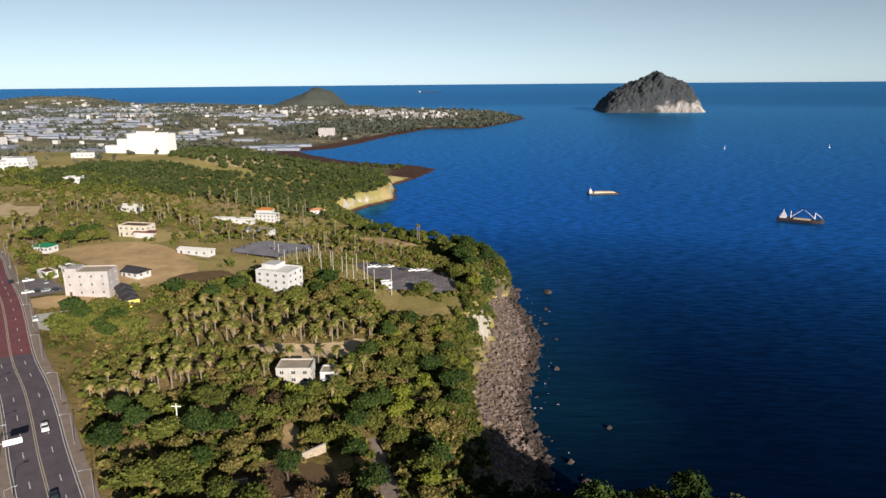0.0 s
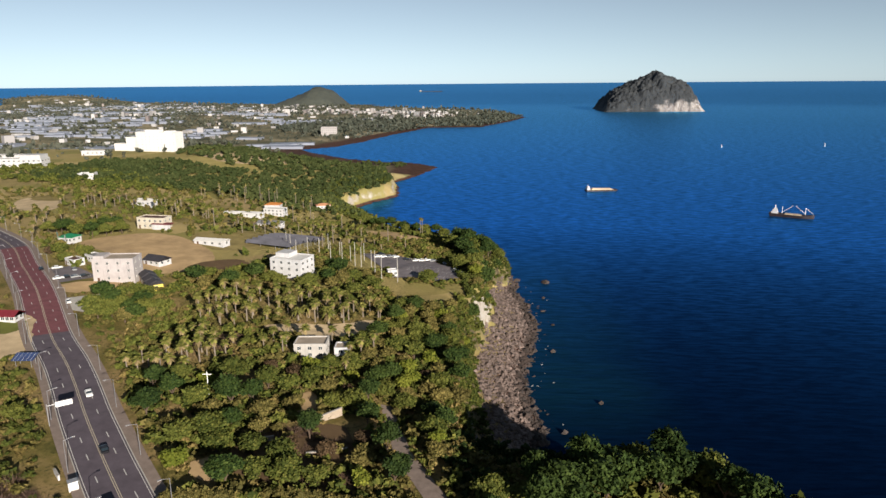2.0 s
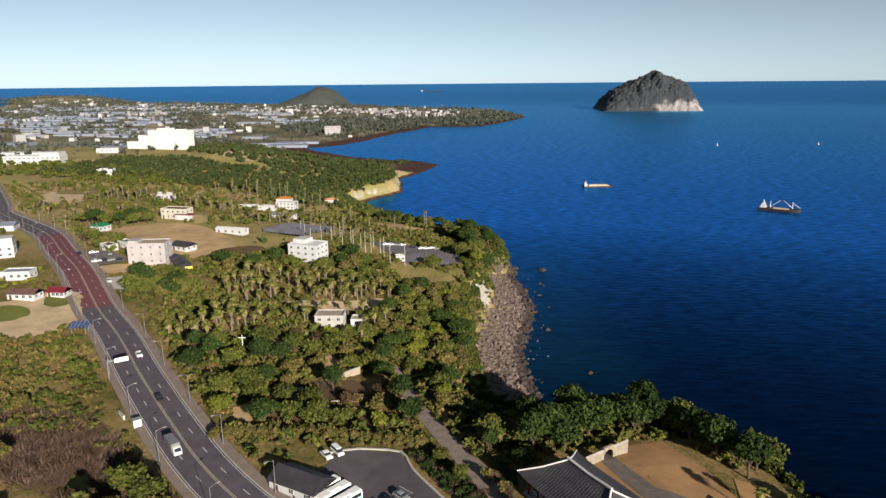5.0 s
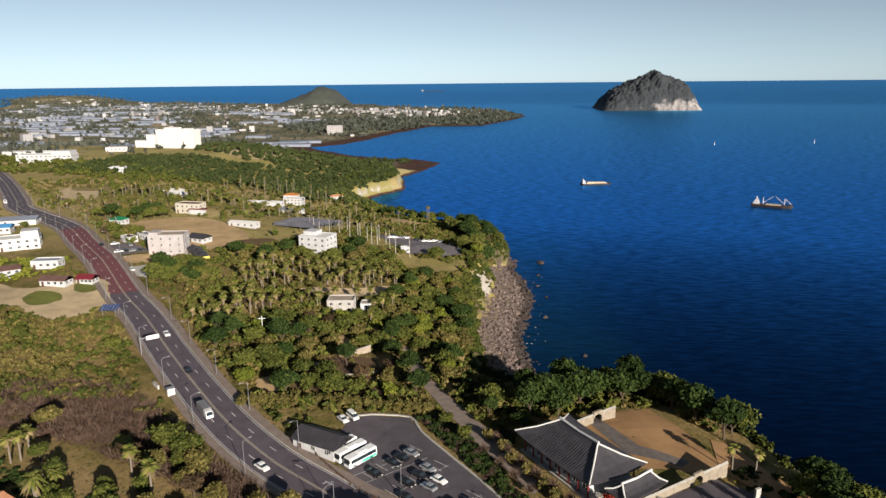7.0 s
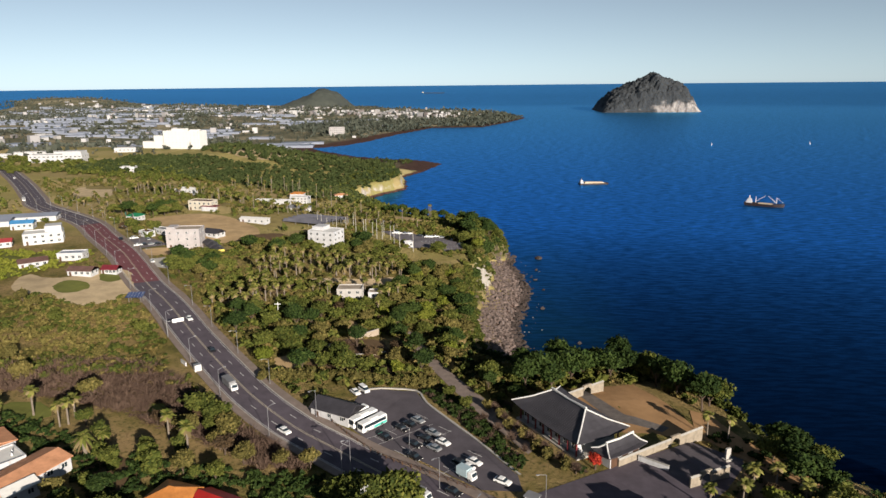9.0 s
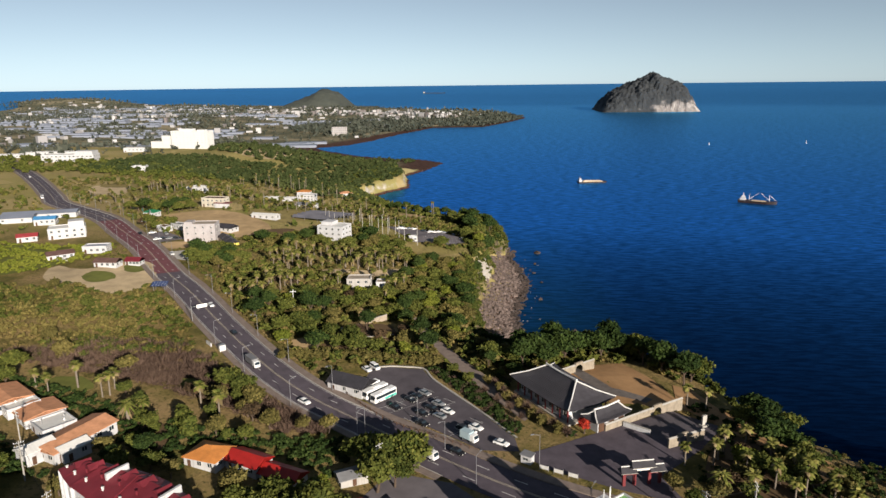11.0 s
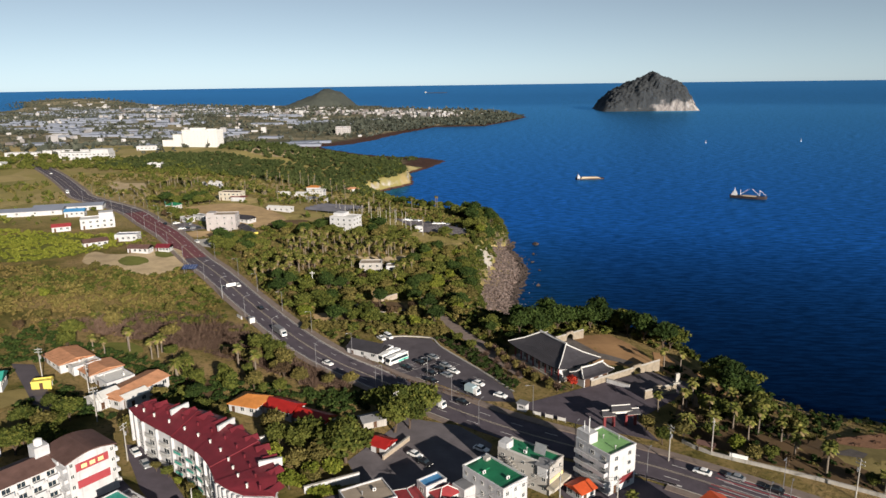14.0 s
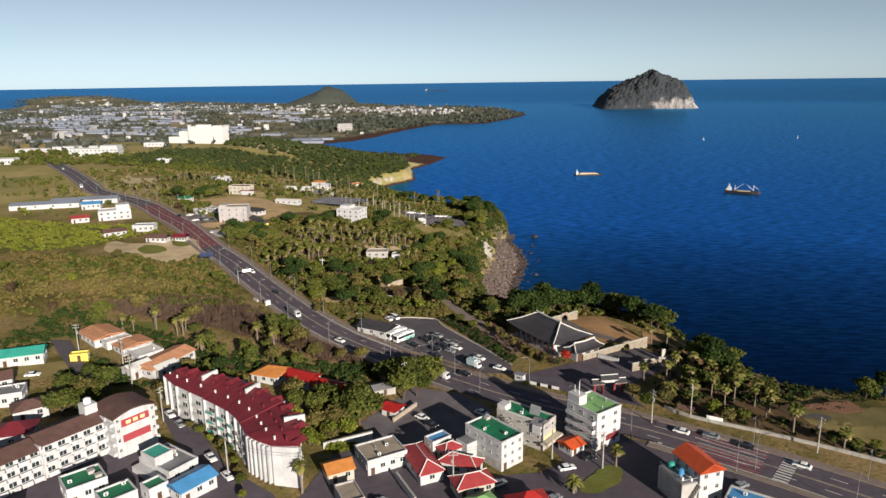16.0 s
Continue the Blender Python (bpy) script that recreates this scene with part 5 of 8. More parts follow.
for kind, spots in DISTANT.items():
    sv, sf, mat = SHAPES[kind]
    stuff("tree_stand", [(sv, sf)], spots, mat, {"leaf_dark": "dark green evergreen trees of the far coast", "leaf_mid": "green broadleaf trees of the far coast", "leaf_olive": "loose olive green trees of the far coast", "leaf_rust": "rusty brown trees of the far coast", "leaf_yellow": "yellow-green trees of the far coast"}[mat], "trees")
ring = [(math.cos(1.047 * i), math.sin(1.047 * i)) for i in range(6)]
TV = np.array([(0.32 * c, 0.32 * s, -0.6) for c, s in ring] + [(0.18 * c, 0.18 * s, 4.2) for c, s in ring])
TF = np.array([f for i in range(6) for f in ((i, (i + 1) % 6, 6 + (i + 1) % 6), (i, 6 + (i + 1) % 6, 6 + i))])
stuff("tree_trunks", [(TV, TF)], [p for spots in DISTANT.values() for p in spots], "bark", "brown trunks of the far coast trees", "trees")

# ---- boulder beach ----
def boulder(seed):
    r = np.random.RandomState(seed)
    iv, jf = ico()
    return iv * (1 + 0.22 * r.randn(len(iv), 1)) * [1, 0.8, 0.6], jf


STONES = [boulder(s) for s in range(8)]
beach = [(x, y) for x, y in ((rnd.uniform(-18, 26), rnd.uniform(158, 408)) for _ in range(34000))]
bd = inland([p[0] for p in beach], [p[1] for p in beach])
bz = land([p[0] for p in beach], [p[1] for p in beach])
pebbles = [(x, y, max(z, -0.5) + 0.05, rnd.uniform(0.24, 0.62) + (rnd.random() < 0.10) * rnd.uniform(0.3, 1.2), rnd.uniform(0, 6.28), d) for (x, y), d, z in zip(beach, bd, bz) if -2.5 < d < 24 and z < 7]
stuff("beach_boulders", STONES, [p[:5] for p in pebbles if p[5] >= 3.0][:12500], "boulder", "wave-worn pinkish grey boulders of the sea beach", "boulders")
stuff("wet_boulders", STONES, [(x, y, z, s * 1.2, a) for x, y, z, s, a, d in pebbles if d < 3.0], "reef", "dark wet boulders along the waterline", "boulders")
for x, y, s in ((31, 408, 3.4), (13, 412, 2.2), (28, 376, 1.3), (27, 293, 1.4), (42, 240, 1.3), (25, 215, 1.6), (29, 204, 1.7), (26, 352, 1.2), (30, 330, 1.0)):
    V, F = boulder(int(s * 40))
    single("sea_rock", raw_mesh("sea_rock", V * [s, s, s * 1.3], F, "reef"), "reef", "dark wet rock standing out of the sea", "rock", "sea rocks").location = (x, y, 0.1)
wet = [(x, y) for x, y in ((rnd.uniform(0, 44), rnd.uniform(196, 420)) for _ in range(2600))]
wd = inland([p[0] for p in wet], [p[1] for p in wet])
stuff("shore_rocks", STONES, [(x, y, -0.25, rnd.uniform(0.4, 1.0), rnd.uniform(0, 6.28)) for (x, y), d in zip(wet, wd) if -9 < d < -1 and rnd.random() < 0.28 * (1 + d / 10)], "reef", "dark wet stones in the shallows", "boulders")

# ---- foam round the rocks ----
def foam():
    bm = B()
    for k in range(46):
        x, y = rnd.uniform(12, 44), rnd.uniform(175, 410)
        if not -16 < inland(x, y)[0] < -1.5:
            continue
        n, r, a = 7, rnd.uniform(0.12, 0.4), rnd.uniform(0, 3)
        bm.faces.new([bm.verts.new((x + r * rnd.uniform(0.5, 1.5) * (math.cos(6.283 * i / n) * 1.8 * math.cos(a) - math.sin(6.283 * i / n) * math.sin(a)), y + r * rnd.uniform(0.5, 1.5) * (math.cos(6.283 * i / n) * 1.8 * math.sin(a) + math.sin(6.283 * i / n) * math.cos(a)), 0.05)) for i in range(n)])
    return bm


M["foam"] = surface("sea_foam", (0.55, 0.60, 0.62), 0.6, 0.5, 2.0)
tagged(part("sea_foam", foam(), "foam", None), "small white foam patches round the rocks", "foam", kind="stuff")


# ---- buildings ----
M.update({
    "white_wall": surface("white_render", (0.50, 0.50, 0.515), 0.8, 0.2, 0.35, streak=0.35),
    "cream_wall": surface("cream_render", (0.47, 0.43, 0.36), 0.8, 0.2, 0.35, streak=0.35),
    "grey_wall": surface("grey_render", (0.40, 0.38, 0.36), 0.85, 0.2, 0.35, streak=0.4),
    "tan_wall": surface("pinkish_grey_render", (0.40, 0.37, 0.37), 0.85, 0.2, 0.3, streak=0.4),
    "yellow_wall": surface("yellow_render", (0.66, 0.54, 0.12), 0.8, 0.2, 0.4, streak=0.3),
    "stone_wall": surface("stone_masonry", (0.40, 0.33, 0.26), 0.9, 0.35, 0.9, bump=0.06),
    "solar_blue": surface("dark_blue_solar_cells", (0.03, 0.055, 0.15), 0.35, 0.2, 0.6),
    "court_stone": surface("weathered_court_stone", (0.30, 0.255, 0.20), 0.9, 0.35, 0.8, streak=0.4, bump=0.05),
    "green_roof": surface("green_roof_coating", (0.015, 0.19, 0.085), 0.6, 0.35, 0.3),
    "pale_green_roof": surface("pale_green_roof_coating", (0.22, 0.42, 0.16), 0.65, 0.3, 0.3),
    "teal_roof": surface("teal_roof_coating", (0.04, 0.34, 0.27), 0.6, 0.25, 0.3),
    "blue_roof": surface("blue_metal_roof", (0.07, 0.26, 0.52), 0.5, 0.25, 0.3),
    "wine_roof": surface("wine_red_shingle_roof", (0.16, 0.018, 0.028), 0.6, 0.3, 0.4),
    "brown_roof": surface("dark_brown_shingle_roof", (0.13, 0.075, 0.065), 0.75, 0.35, 0.4),
    "red_roof": surface("red_tile_roof", (0.34, 0.045, 0.05), 0.6, 0.3, 0.5),
    "bright_red_roof": surface("bright_red_roof", (0.36, 0.018, 0.015), 0.5, 0.3, 0.5),
    "orange_roof": surface("orange_tile_roof", (0.52, 0.20, 0.05), 0.65, 0.3, 0.5),
    "vermilion_roof": surface("vermilion_roof", (0.55, 0.085, 0.025), 0.55, 0.25, 0.5),
    "terracotta": surface("terracotta_tile_roof", (0.55, 0.27, 0.15), 0.75, 0.3, 0.5),
    "slate": surface("dark_grey_tile_roof", (0.045, 0.042, 0.05), 0.6, 0.35, 0.5),
    "grey_roof": surface("grey_metal_roof", (0.20, 0.20, 0.21), 0.55, 0.3, 0.3),
    "beige_roof": surface("beige_roof_deck", (0.36, 0.30, 0.24), 0.85, 0.3, 0.3),
    "plaster": surface("white_plaster_ridge", (0.62, 0.61, 0.59), 0.75, 0.12, 0.8),
    "red_paint": surface("dark_red_paint", (0.17, 0.025, 0.03), 0.6, 0.25, 0.6),
    "sign_red": surface("red_sign_panel", (0.32, 0.05, 0.06), 0.5, 0.12, 0.6),
    "sign_gold": surface("pale_gold_lettering", (0.85, 0.62, 0.30), 0.5, 0.1, 0.6),
    "frame": surface("window_frame", (0.55, 0.54, 0.52), 0.5, 0.15, 1.0),
    "steel": surface("galvanised_steel", (0.45, 0.45, 0.46), 0.45, 0.2, 1.0, 0.6),
    "wood": surface("weathered_wood", (0.22, 0.12, 0.075), 0.85, 0.35, 1.2),
    "timber": surface("dark_timber", (0.10, 0.055, 0.035), 0.8, 0.3, 1.2),
    "plastic_white": surface("white_plastic", (0.80, 0.80, 0.79), 0.4, 0.08, 1.0),
    "vinyl": surface("greenhouse_film", (0.22, 0.24, 0.30), 0.45, 0.2, 0.05),
    "net": surface("dark_shade_net", (0.12, 0.12, 0.145), 0.9, 0.35, 0.15),
})
glass, gt, gp = nodes_of("window_glass")
gp.inputs["Base Color"].default_value = (0.02, 0.03, 0.04, 1)
gp.inputs["Roughness"].default_value = 0.08
M["glass"] = glass

PIECES = {}


def shared(key, make):
    if key not in PIECES:
        bm = make()
        me = bpy.data.meshes.new(key.split("|")[0])
        bm.to_mesh(me)
        bm.free()
        PIECES[key] = me
    return PIECES[key]


def window_at(parent, m, w=1.4, h=1.3):
    """A framed window with two panes; local y is outwards."""
    def frame_bm():
        bm, t = B(), 0.09
        for a in ((-w / 2, w / 2, h / 2 - t, h / 2), (-w / 2, w / 2, -h / 2, -h / 2 + t), (-w / 2, -w / 2 + t, -h / 2 + t, h / 2 - t), (w / 2 - t, w / 2, -h / 2 + t, h / 2 - t), (-t / 2, t / 2, -h / 2 + t, h / 2 - t)):
            box(bm, a[0], a[1], -0.05, 0.07, a[2], a[3])
        return bm
    win = part("window", shared(f"window|{w}|{h}", frame_bm), "frame", parent)
    win.matrix_basis = m
    part("pane", shared(f"pane|{w}|{h}", lambda: box(B(), -w / 2 + 0.05, w / 2 - 0.05, -0.04, 0.03, -h / 2 + 0.05, h / 2 - 0.05)), "glass", win)
    return win


def flat_roof(bm, w, d, h, t=0.3, up=0.55):
    """Parapet ring."""
    for x0, x1, y0, y1 in ((-w / 2, w / 2, -d / 2, -d / 2 + t), (-w / 2, w / 2, d / 2 - t, d / 2), (-w / 2, -w / 2 + t, -d / 2 + t, d / 2 - t), (w / 2 - t, w / 2, -d / 2 + t, d / 2 - t)):
        box(bm, x0, x1, y0, y1, h + 0.003, h + up)
    return bm


def pitched(bm, w, d, h, rise, hip=0.0, over=0.45, thick=0.18):
    """A gable (hip = 0) or hipped roof with its ridge along x; the eaves hang over."""
    a, b = w / 2 + over, d / 2 + over
    e = h - rise * over / (d / 2)
    r = max(0.05, a - hip * b)
    pts = [(-a, -b, e), (a, -b, e), (a, b, e), (-a, b, e), (-r, 0, h + rise), (r, 0, h + rise)]
    pts += [(x, y, z - thick) for x, y, z in pts]
    solid(bm, pts, [(0, 1, 5, 4), (2, 3, 4, 5), (1, 2, 5), (3, 0, 4), (6, 10, 11, 7), (8, 11, 10, 9), (7, 11, 8), (9, 10, 6), (0, 6, 7, 1), (1, 7, 8, 2), (2, 8, 9, 3), (3, 9, 6, 0)])
    return bm


def gable_walls(bm, w, d, h, rise):
    box(bm, -w / 2, w / 2, -d / 2, d / 2, -1.2, h)
    for x in (-w / 2, w / 2 - 0.2):
        solid(bm, [(x, -d / 2, h), (x + 0.2, -d / 2, h), (x + 0.2, d / 2, h), (x, d / 2, h), (x, 0, h + rise * 0.93), (x + 0.2, 0, h + rise * 0.93)], [(0, 1, 5, 4), (2, 3, 4, 5), (3, 0, 4), (1, 2, 5)])
    return bm


roof_rnd = random.Random(23)


def rooftop(t, w, d, h):
    """Small things on a flat roof: cooling units, a vent pipe, a low stair hatch, stored crates."""
    u, v = w / 2 - 1.1, d / 2 - 1.1
    for _ in range(3):
        x, y, k = roof_rnd.uniform(-u, u), roof_rnd.uniform(-v, v), roof_rnd.random()
        if k < 0.5:
            a = part("cooling_unit", shared("cooling_unit", lambda: box(B(), -0.42, 0.42, -0.18, 0.18, 0.12, 0.82)), "plastic_white", t)
            a.location = (x, y, h + 0.12)
            part("grille", shared("grille|cooling", lambda: tube(B(), (0, -0.2, 0.47), (0, -0.175, 0.47), 0.28, 0.28, 12)), "net", a)
        elif k < 0.8:
            part("vent_pipe", shared("vent_pipe", lambda: tube(tube(B(), (0, 0, 0), (0, 0, 0.9), 0.12, 0.12, 8), (0, 0, 0.9), (0, 0, 1.1), 0.22, 0.16, 8)), "steel", t).location = (x, y, h + 0.12)
        else:
            part("roof_hatch", shared("roof_hatch", lambda: box(box(B(), -0.7, 0.7, -0.6, 0.6, 0, 0.7), -0.8, 0.8, -0.7, 0.7, 0.703, 0.8)), "grey_wall", t).location = (x, y, h + 0.12)


def house(label, x, y, rot, w, d, h, roof="flat", wall="white_wall", deck="grey_roof", rise=1.6, storeys=1, wins=(3, 2), hip=1.0, name="house", ww=1.4, wh=1.3, door=True, parapet=None, ridge_caps=False, z=None, group="town houses"):
    t = thing(name, label, "building" if name != "house" else "house", pose(x, y, gz(x, y) if z is None else z, 0, 0, rot), group)
    bm = B()
    if roof == "gable":
        gable_walls(bm, w, d, h, rise)
    else:
        box(bm, -w / 2, w / 2, -d / 2, d / 2, -1.2, h)
    part("wall", bm, wall, t)
    if roof == "flat":
        part("parapet", flat_roof(B(), w + 0.1, d + 0.1, h), parapet or wall, t)
        part("roof", box(B(), -w / 2 + 0.26, w / 2 - 0.26, -d / 2 + 0.26, d / 2 - 0.26, h + 0.004, h + 0.12), deck, t)
    else:
        k = hip if roof == "hip" else 0.0
        part("roof", pitched(B(), w, d, h + 0.02, rise, k), deck, t)
        if ridge_caps:
            a, b = w / 2 + 0.45, d / 2 + 0.45
            e, r = h + 0.02 - rise * 0.45 / (d / 2), max(0.05, w / 2 + 0.45 - k * (d / 2 + 0.45))
            lines = [((-r, 0, h + rise), (r, 0, h + rise))] + ([((sx * r, 0, h + rise), (sx * a, sy * b, e)) for sx in (-1, 1) for sy in (-1, 1)] if k else [])
            for p, q in lines:
                part("ridge_cap", tube(B(), Vector(p) + Vector((0, 0, 0.05)), Vector(q) + Vector((0, 0, 0.05)), 0.14, 0.14, 6), "plaster", t)
    if roof == "flat" and group == "town houses" and w > 6:
        rooftop(t, w, d, h)
    sh = h / storeys
    for s in range(storeys):
        zc = sh * s + sh * 0.56
        for k in range(wins[0]):
            u = -w / 2 + w * (k + 0.5) / wins[0]
            for side, a in ((-1, 180), (1, 0)):
                if not (door and s == 0 and k == 0 and side < 0):
                    window_at(t, pose(u, side * (d / 2 + 0.004), zc, 0, 0, a), ww, wh)
        for k in range(wins[1]):
            u = -d / 2 + d * (k + 0.5) / wins[1]
            for side, a in ((-1, 90), (1, -90)):
                window_at(t, pose(side * (w / 2 + 0.004), u, zc, 0, 0, a), ww, wh)
    if door:
        part("door", box(B(), -0.5, 0.5, -0.06, 0.05, 0, 2.1), "timber", t).matrix_basis = pose(-w / 2 + w * 0.5 / max(1, wins[0]), -d / 2 - 0.004, 0.02)
    return t


def tank(parent, x, y, z, r=0.8, h=1.3, mat="blue_roof"):
    bm = tube(B(), (x, y, z), (x, y, z + h), r, r, 14)
    tube(bm, (x, y, z + h), (x, y, z + h + 0.25), r, r * 0.4, 14)
    part("water_tank", bm, mat, parent)


# the near town
a = house("white three-storey building with a green flat roof", 0.7, 9.6, 45, 7.9, 13.6, 7.8, deck="green_roof", storeys=3, wins=(3, 5), ww=0.9, wh=1.1, name="apartment_house")
part("wing", box(B(), -7.4, -3.97, 2.4, 6.6, -1, 5.0), "white_wall", a)
part("wing_roof", box(B(), -7.2, -4.1, 2.6, 6.4, 5.004, 5.1), "grey_roof", a)
part("roof_step", box(B(), -3.6, 0.2, 1.8, 5.3, 7.93, 8.25), "green_roof", a)
part("basement_wall", box(B(), -3.99, -3.955, -6.75, 2.3, -0.6, 2.3), "grey_wall", a)
b = house("long three-storey building with a green roof and outside stair", 9.5, 19.6, -35, 15.0, 6.6, 7.4, deck="green_roof", wall="grey_wall", storeys=3, wins=(5, 2), ww=1.1, wh=1.0, name="apartment_house")
part("stair_house", box(B(), -7.4, -4.9, -3.2, -0.2, 7.53, 9.4), "white_wall", b)
part("roof_beam", box(B(), -4.8, 4.6, -3.35, -3.0, 7.96, 8.3), "frame", b)
part("rooftop_shed", gable_walls(B(), 2.6, 3.4, 2.0, 0.7), "white_wall", b).matrix_basis = pose(5.8, -2.2, 6.0)
part("rooftop_shed_roof", pitched(B(), 2.6, 3.4, 2.02, 0.7, 0), "grey_roof", b).matrix_basis = pose(5.8, -2.2, 6.0)
part("solar_panel", solid(B(), [(-1.6, 0, 0), (1.6, 0, 0), (1.6, 0.1, 0), (-1.6, 0.1, 0), (-1.6, 0.9, 2.4), (1.6, 0.9, 2.4), (1.6, 1.0, 2.4), (-1.6, 1.0, 2.4)], [(0, 1, 5, 4), (3, 7, 6, 2), (0, 4, 7, 3), (1, 2, 6, 5), (4, 5, 6, 7), (0, 3, 2, 1)]), "steel", b).location = (2.2, 0.6, 7.53)
for k in range(11):
    part("stair_step", box(B(), -4.4 + 0.62 * k, -3.78 + 0.62 * k, -4.5, -3.32, 6.0 - 0.52 * k, 6.3 - 0.52 * k), "concrete", b)
for k in range(2):
    part("stair_rail", tube(B(), (-4.4, -4.45, 7.0 - 0.4 * k), (2.4, -4.45, 1.5 - 0.4 * k), 0.05, 0.05, 5), "steel", b)
part("shop_awning", box(box(B(), 7.52, 9.4, -4.6, 4.0, 2.6, 2.9), 9.2, 9.42, -4.6, 4.0, 2.1, 2.597), "cream_wall", b)
part("sign_board", box(B(), 7.51, 7.66, -3.0, 3.0, 3.3, 4.1), "sign_gold", b)
c = house("white four-storey corner building with a pale green roof", 28, 20.6, 40, 9.4, 11.0, 10.4, deck="pale_green_roof", storeys=4, wins=(2, 3), ww=1.2, wh=1.2, name="apartment_house")
part("stair_tower", box(B(), -4.6, -1.6, 1.2, 5.4, 10.5, 13.2), "white_wall", c)
for s in range(3):
    part("balcony", box(box(box(B(), -6.0, -4.72, -5.0, 4.8, 2.4 + 2.6 * s, 2.6 + 2.6 * s), -6.0, -5.86, -5.0, 4.8, 2.603 + 2.6 * s, 3.5 + 2.6 * s), -5.857, -4.72, -5.0, -4.86, 2.603 + 2.6 * s, 3.5 + 2.6 * s), "white_wall", c)
part("brick_panel", box(B(), -1.0, 4.0, -5.62, -5.505, 1.9, 3.6), "red_paint", c)
for i, (mx, h) in enumerate(((-3.6, 4.2), (-2.6, 3.0), (-3.2, 2.2))):
    part("antenna", tube(B(), (mx, 2.2 + i, 13.2), (mx, 2.2 + i, 13.2 + h), 0.09, 0.05, 6), "plastic_white", c)
d = house("low shop annex with a vermilion roof", 21.4, 13.6, 40, 4.6, 5.0, 2.6, "gable", "white_wall", "vermilion_roof", 0.9, wins=(2, 2), name="shop")
house("flat-roofed beige house with white parapets", -28.7, 4.6, 33, 11.0, 9.0, 3.9, deck="beige_roof", storeys=1, wins=(4, 3))
house("low white house with a red hipped roof", -17.8, 2.4, -62, 14.5, 6.2, 3.3, "hip", "white_wall", "red_roof", 1.7, wins=(4, 1), ridge_caps=True)
house("small white house with a blue flat roof", -14.2, 9.9, 41, 6.0, 3.8, 4.8, deck="blue_roof", storeys=2, wins=(2, 1))
house("small white house with a red roof", -10.9, 7.4, 41, 5.4, 3.8, 4.0, "hip", "white_wall", "red_roof", 1.1, wins=(2, 1), ridge_caps=True)
house("white house with a red hipped roof and white ridges", -7.6, 1.8, -19, 10.0, 4.8, 3.5, "hip", "white_wall", "red_roof", 1.4, wins=(3, 1), ridge_caps=True)
house("white house with a broad red hipped roof", -4.4, -6.2, 24, 9.4, 5.6, 3.2, "hip", "cream_wall", "red_roof", 1.5, wins=(3, 2), ridge_caps=True)
house("small cream house with an orange tiled roof", -38.2, -3.4, 31, 6.6, 5.6, 3.2, "gable", "cream_wall", "orange_roof", 1.3, wins=(2, 2))
house("pale green roofed single-storey house", -2.0, -14.6, 30, 7.0, 5.4, 2.8, "hip", "white_wall", "pale_green_roof", 1.3, wins=(2, 1))
house("house with a bright red hipped roof", 9.2, -14.2, 20, 9.0, 7.4, 3.0, "hip", "white_wall", "bright_red_roof", 2.6, wins=(3, 2))
e = house("white three-storey house with a vermilion gable roof", 49.3, -4.2, -68, 9.8, 6.4, 9.0, "gable", "white_wall", "vermilion_roof", 1.7, storeys=3, wins=(3, 2), ww=1.0, wh=1.2)
part("side_block", box(B(), -4.6, 4.4, -7.6, -3.22, -1, 6.2), "grey_wall", e)
part("side_block_roof", box(B(), -4.4, 4.2, -7.4, -3.4, 6.204, 6.4), "grey_roof", e)
for k in range(12):
    part("stair_step", box(B(), 4.5, 5.6, -7.4 + 0.34 * k, -7.06 + 0.34 * k, 0.3 + 0.5 * k - 0.5, 0.3 + 0.5 * k), "concrete", e)
for u, v in ((-3.8, -4.2), (2.6, -6.4), (3.4, -4.6)):
    part("cooling_unit", box(B(), u - 0.45, u + 0.45, v - 0.2, v + 0.2, 6.41, 7.2), "plastic_white", e)
part("roof_rail", tube(tube(B(), (-4.4, -7.5, 7.3), (4.2, -7.5, 7.3), 0.05, 0.05, 6), (4.2, -7.5, 7.3), (4.2, -3.4, 7.3), 0.05, 0.05, 6), "steel", e)
tank(e, -2.6, -5.6, 6.41, mat="teal_roof")
tank(e, 0.6, -5.2, 6.41, 0.7)
house("grey flat-roofed shop behind the corner", 59, -12, -30, 10, 7, 3.4, deck="blue_roof", wall="grey_wall", wins=(3, 2), name="shop")
house("small house with a bright red gable roof", -61.4, 46, -23, 10, 6.2, 3.0, "gable", "white_wall", "bright_red_roof", 1.3, wins=(3, 2))
house("low house with a dark red gable roof", -51.2, 41.6, -23, 10.4, 5.6, 2.8, "gable", "white_wall", "bright_red_roof", 1.3, wins=(3, 1))
house("cream house with an orange hipped roof", -72, 47, -15, 9.4, 8.0, 3.0, "hip", "white_wall", "orange_roof", 1.7, wins=(3, 2), ridge_caps=False)
house("tiny white shed with a red gable roof", -29.6, 31.6, -25, 4.6, 5.2, 2.5, "gable", "white_wall", "bright_red_roof", 1.1, wins=(1, 1))
house("grey metal garden shed with a low roof", -35, 45, 30, 7.0, 4.6, 2.4, "gable", "grey_wall", "grey_roof", 0.8, wins=(1, 1), name="shed")
house("low grey shed by the yard wall", -33, -14, 30, 5.0, 8.0, 3.0, deck="beige_roof", wall="tan_wall", wins=(1, 2), name="shed")
house("white single-storey villa wing with a terracotta roof", -139.6, 65, -36, 13.4, 10.4, 2.9, "gable", "white_wall", "terracotta", 0.9, wins=(4, 2), name="villa", ww=1.8)
house("white villa wing with a terracotta roof", -125.5, 59.5, -36, 9.4, 10.4, 2.7, "gable", "white_wall", "terracotta", 0.8, wins=(3, 2), name="villa", ww=1.8)
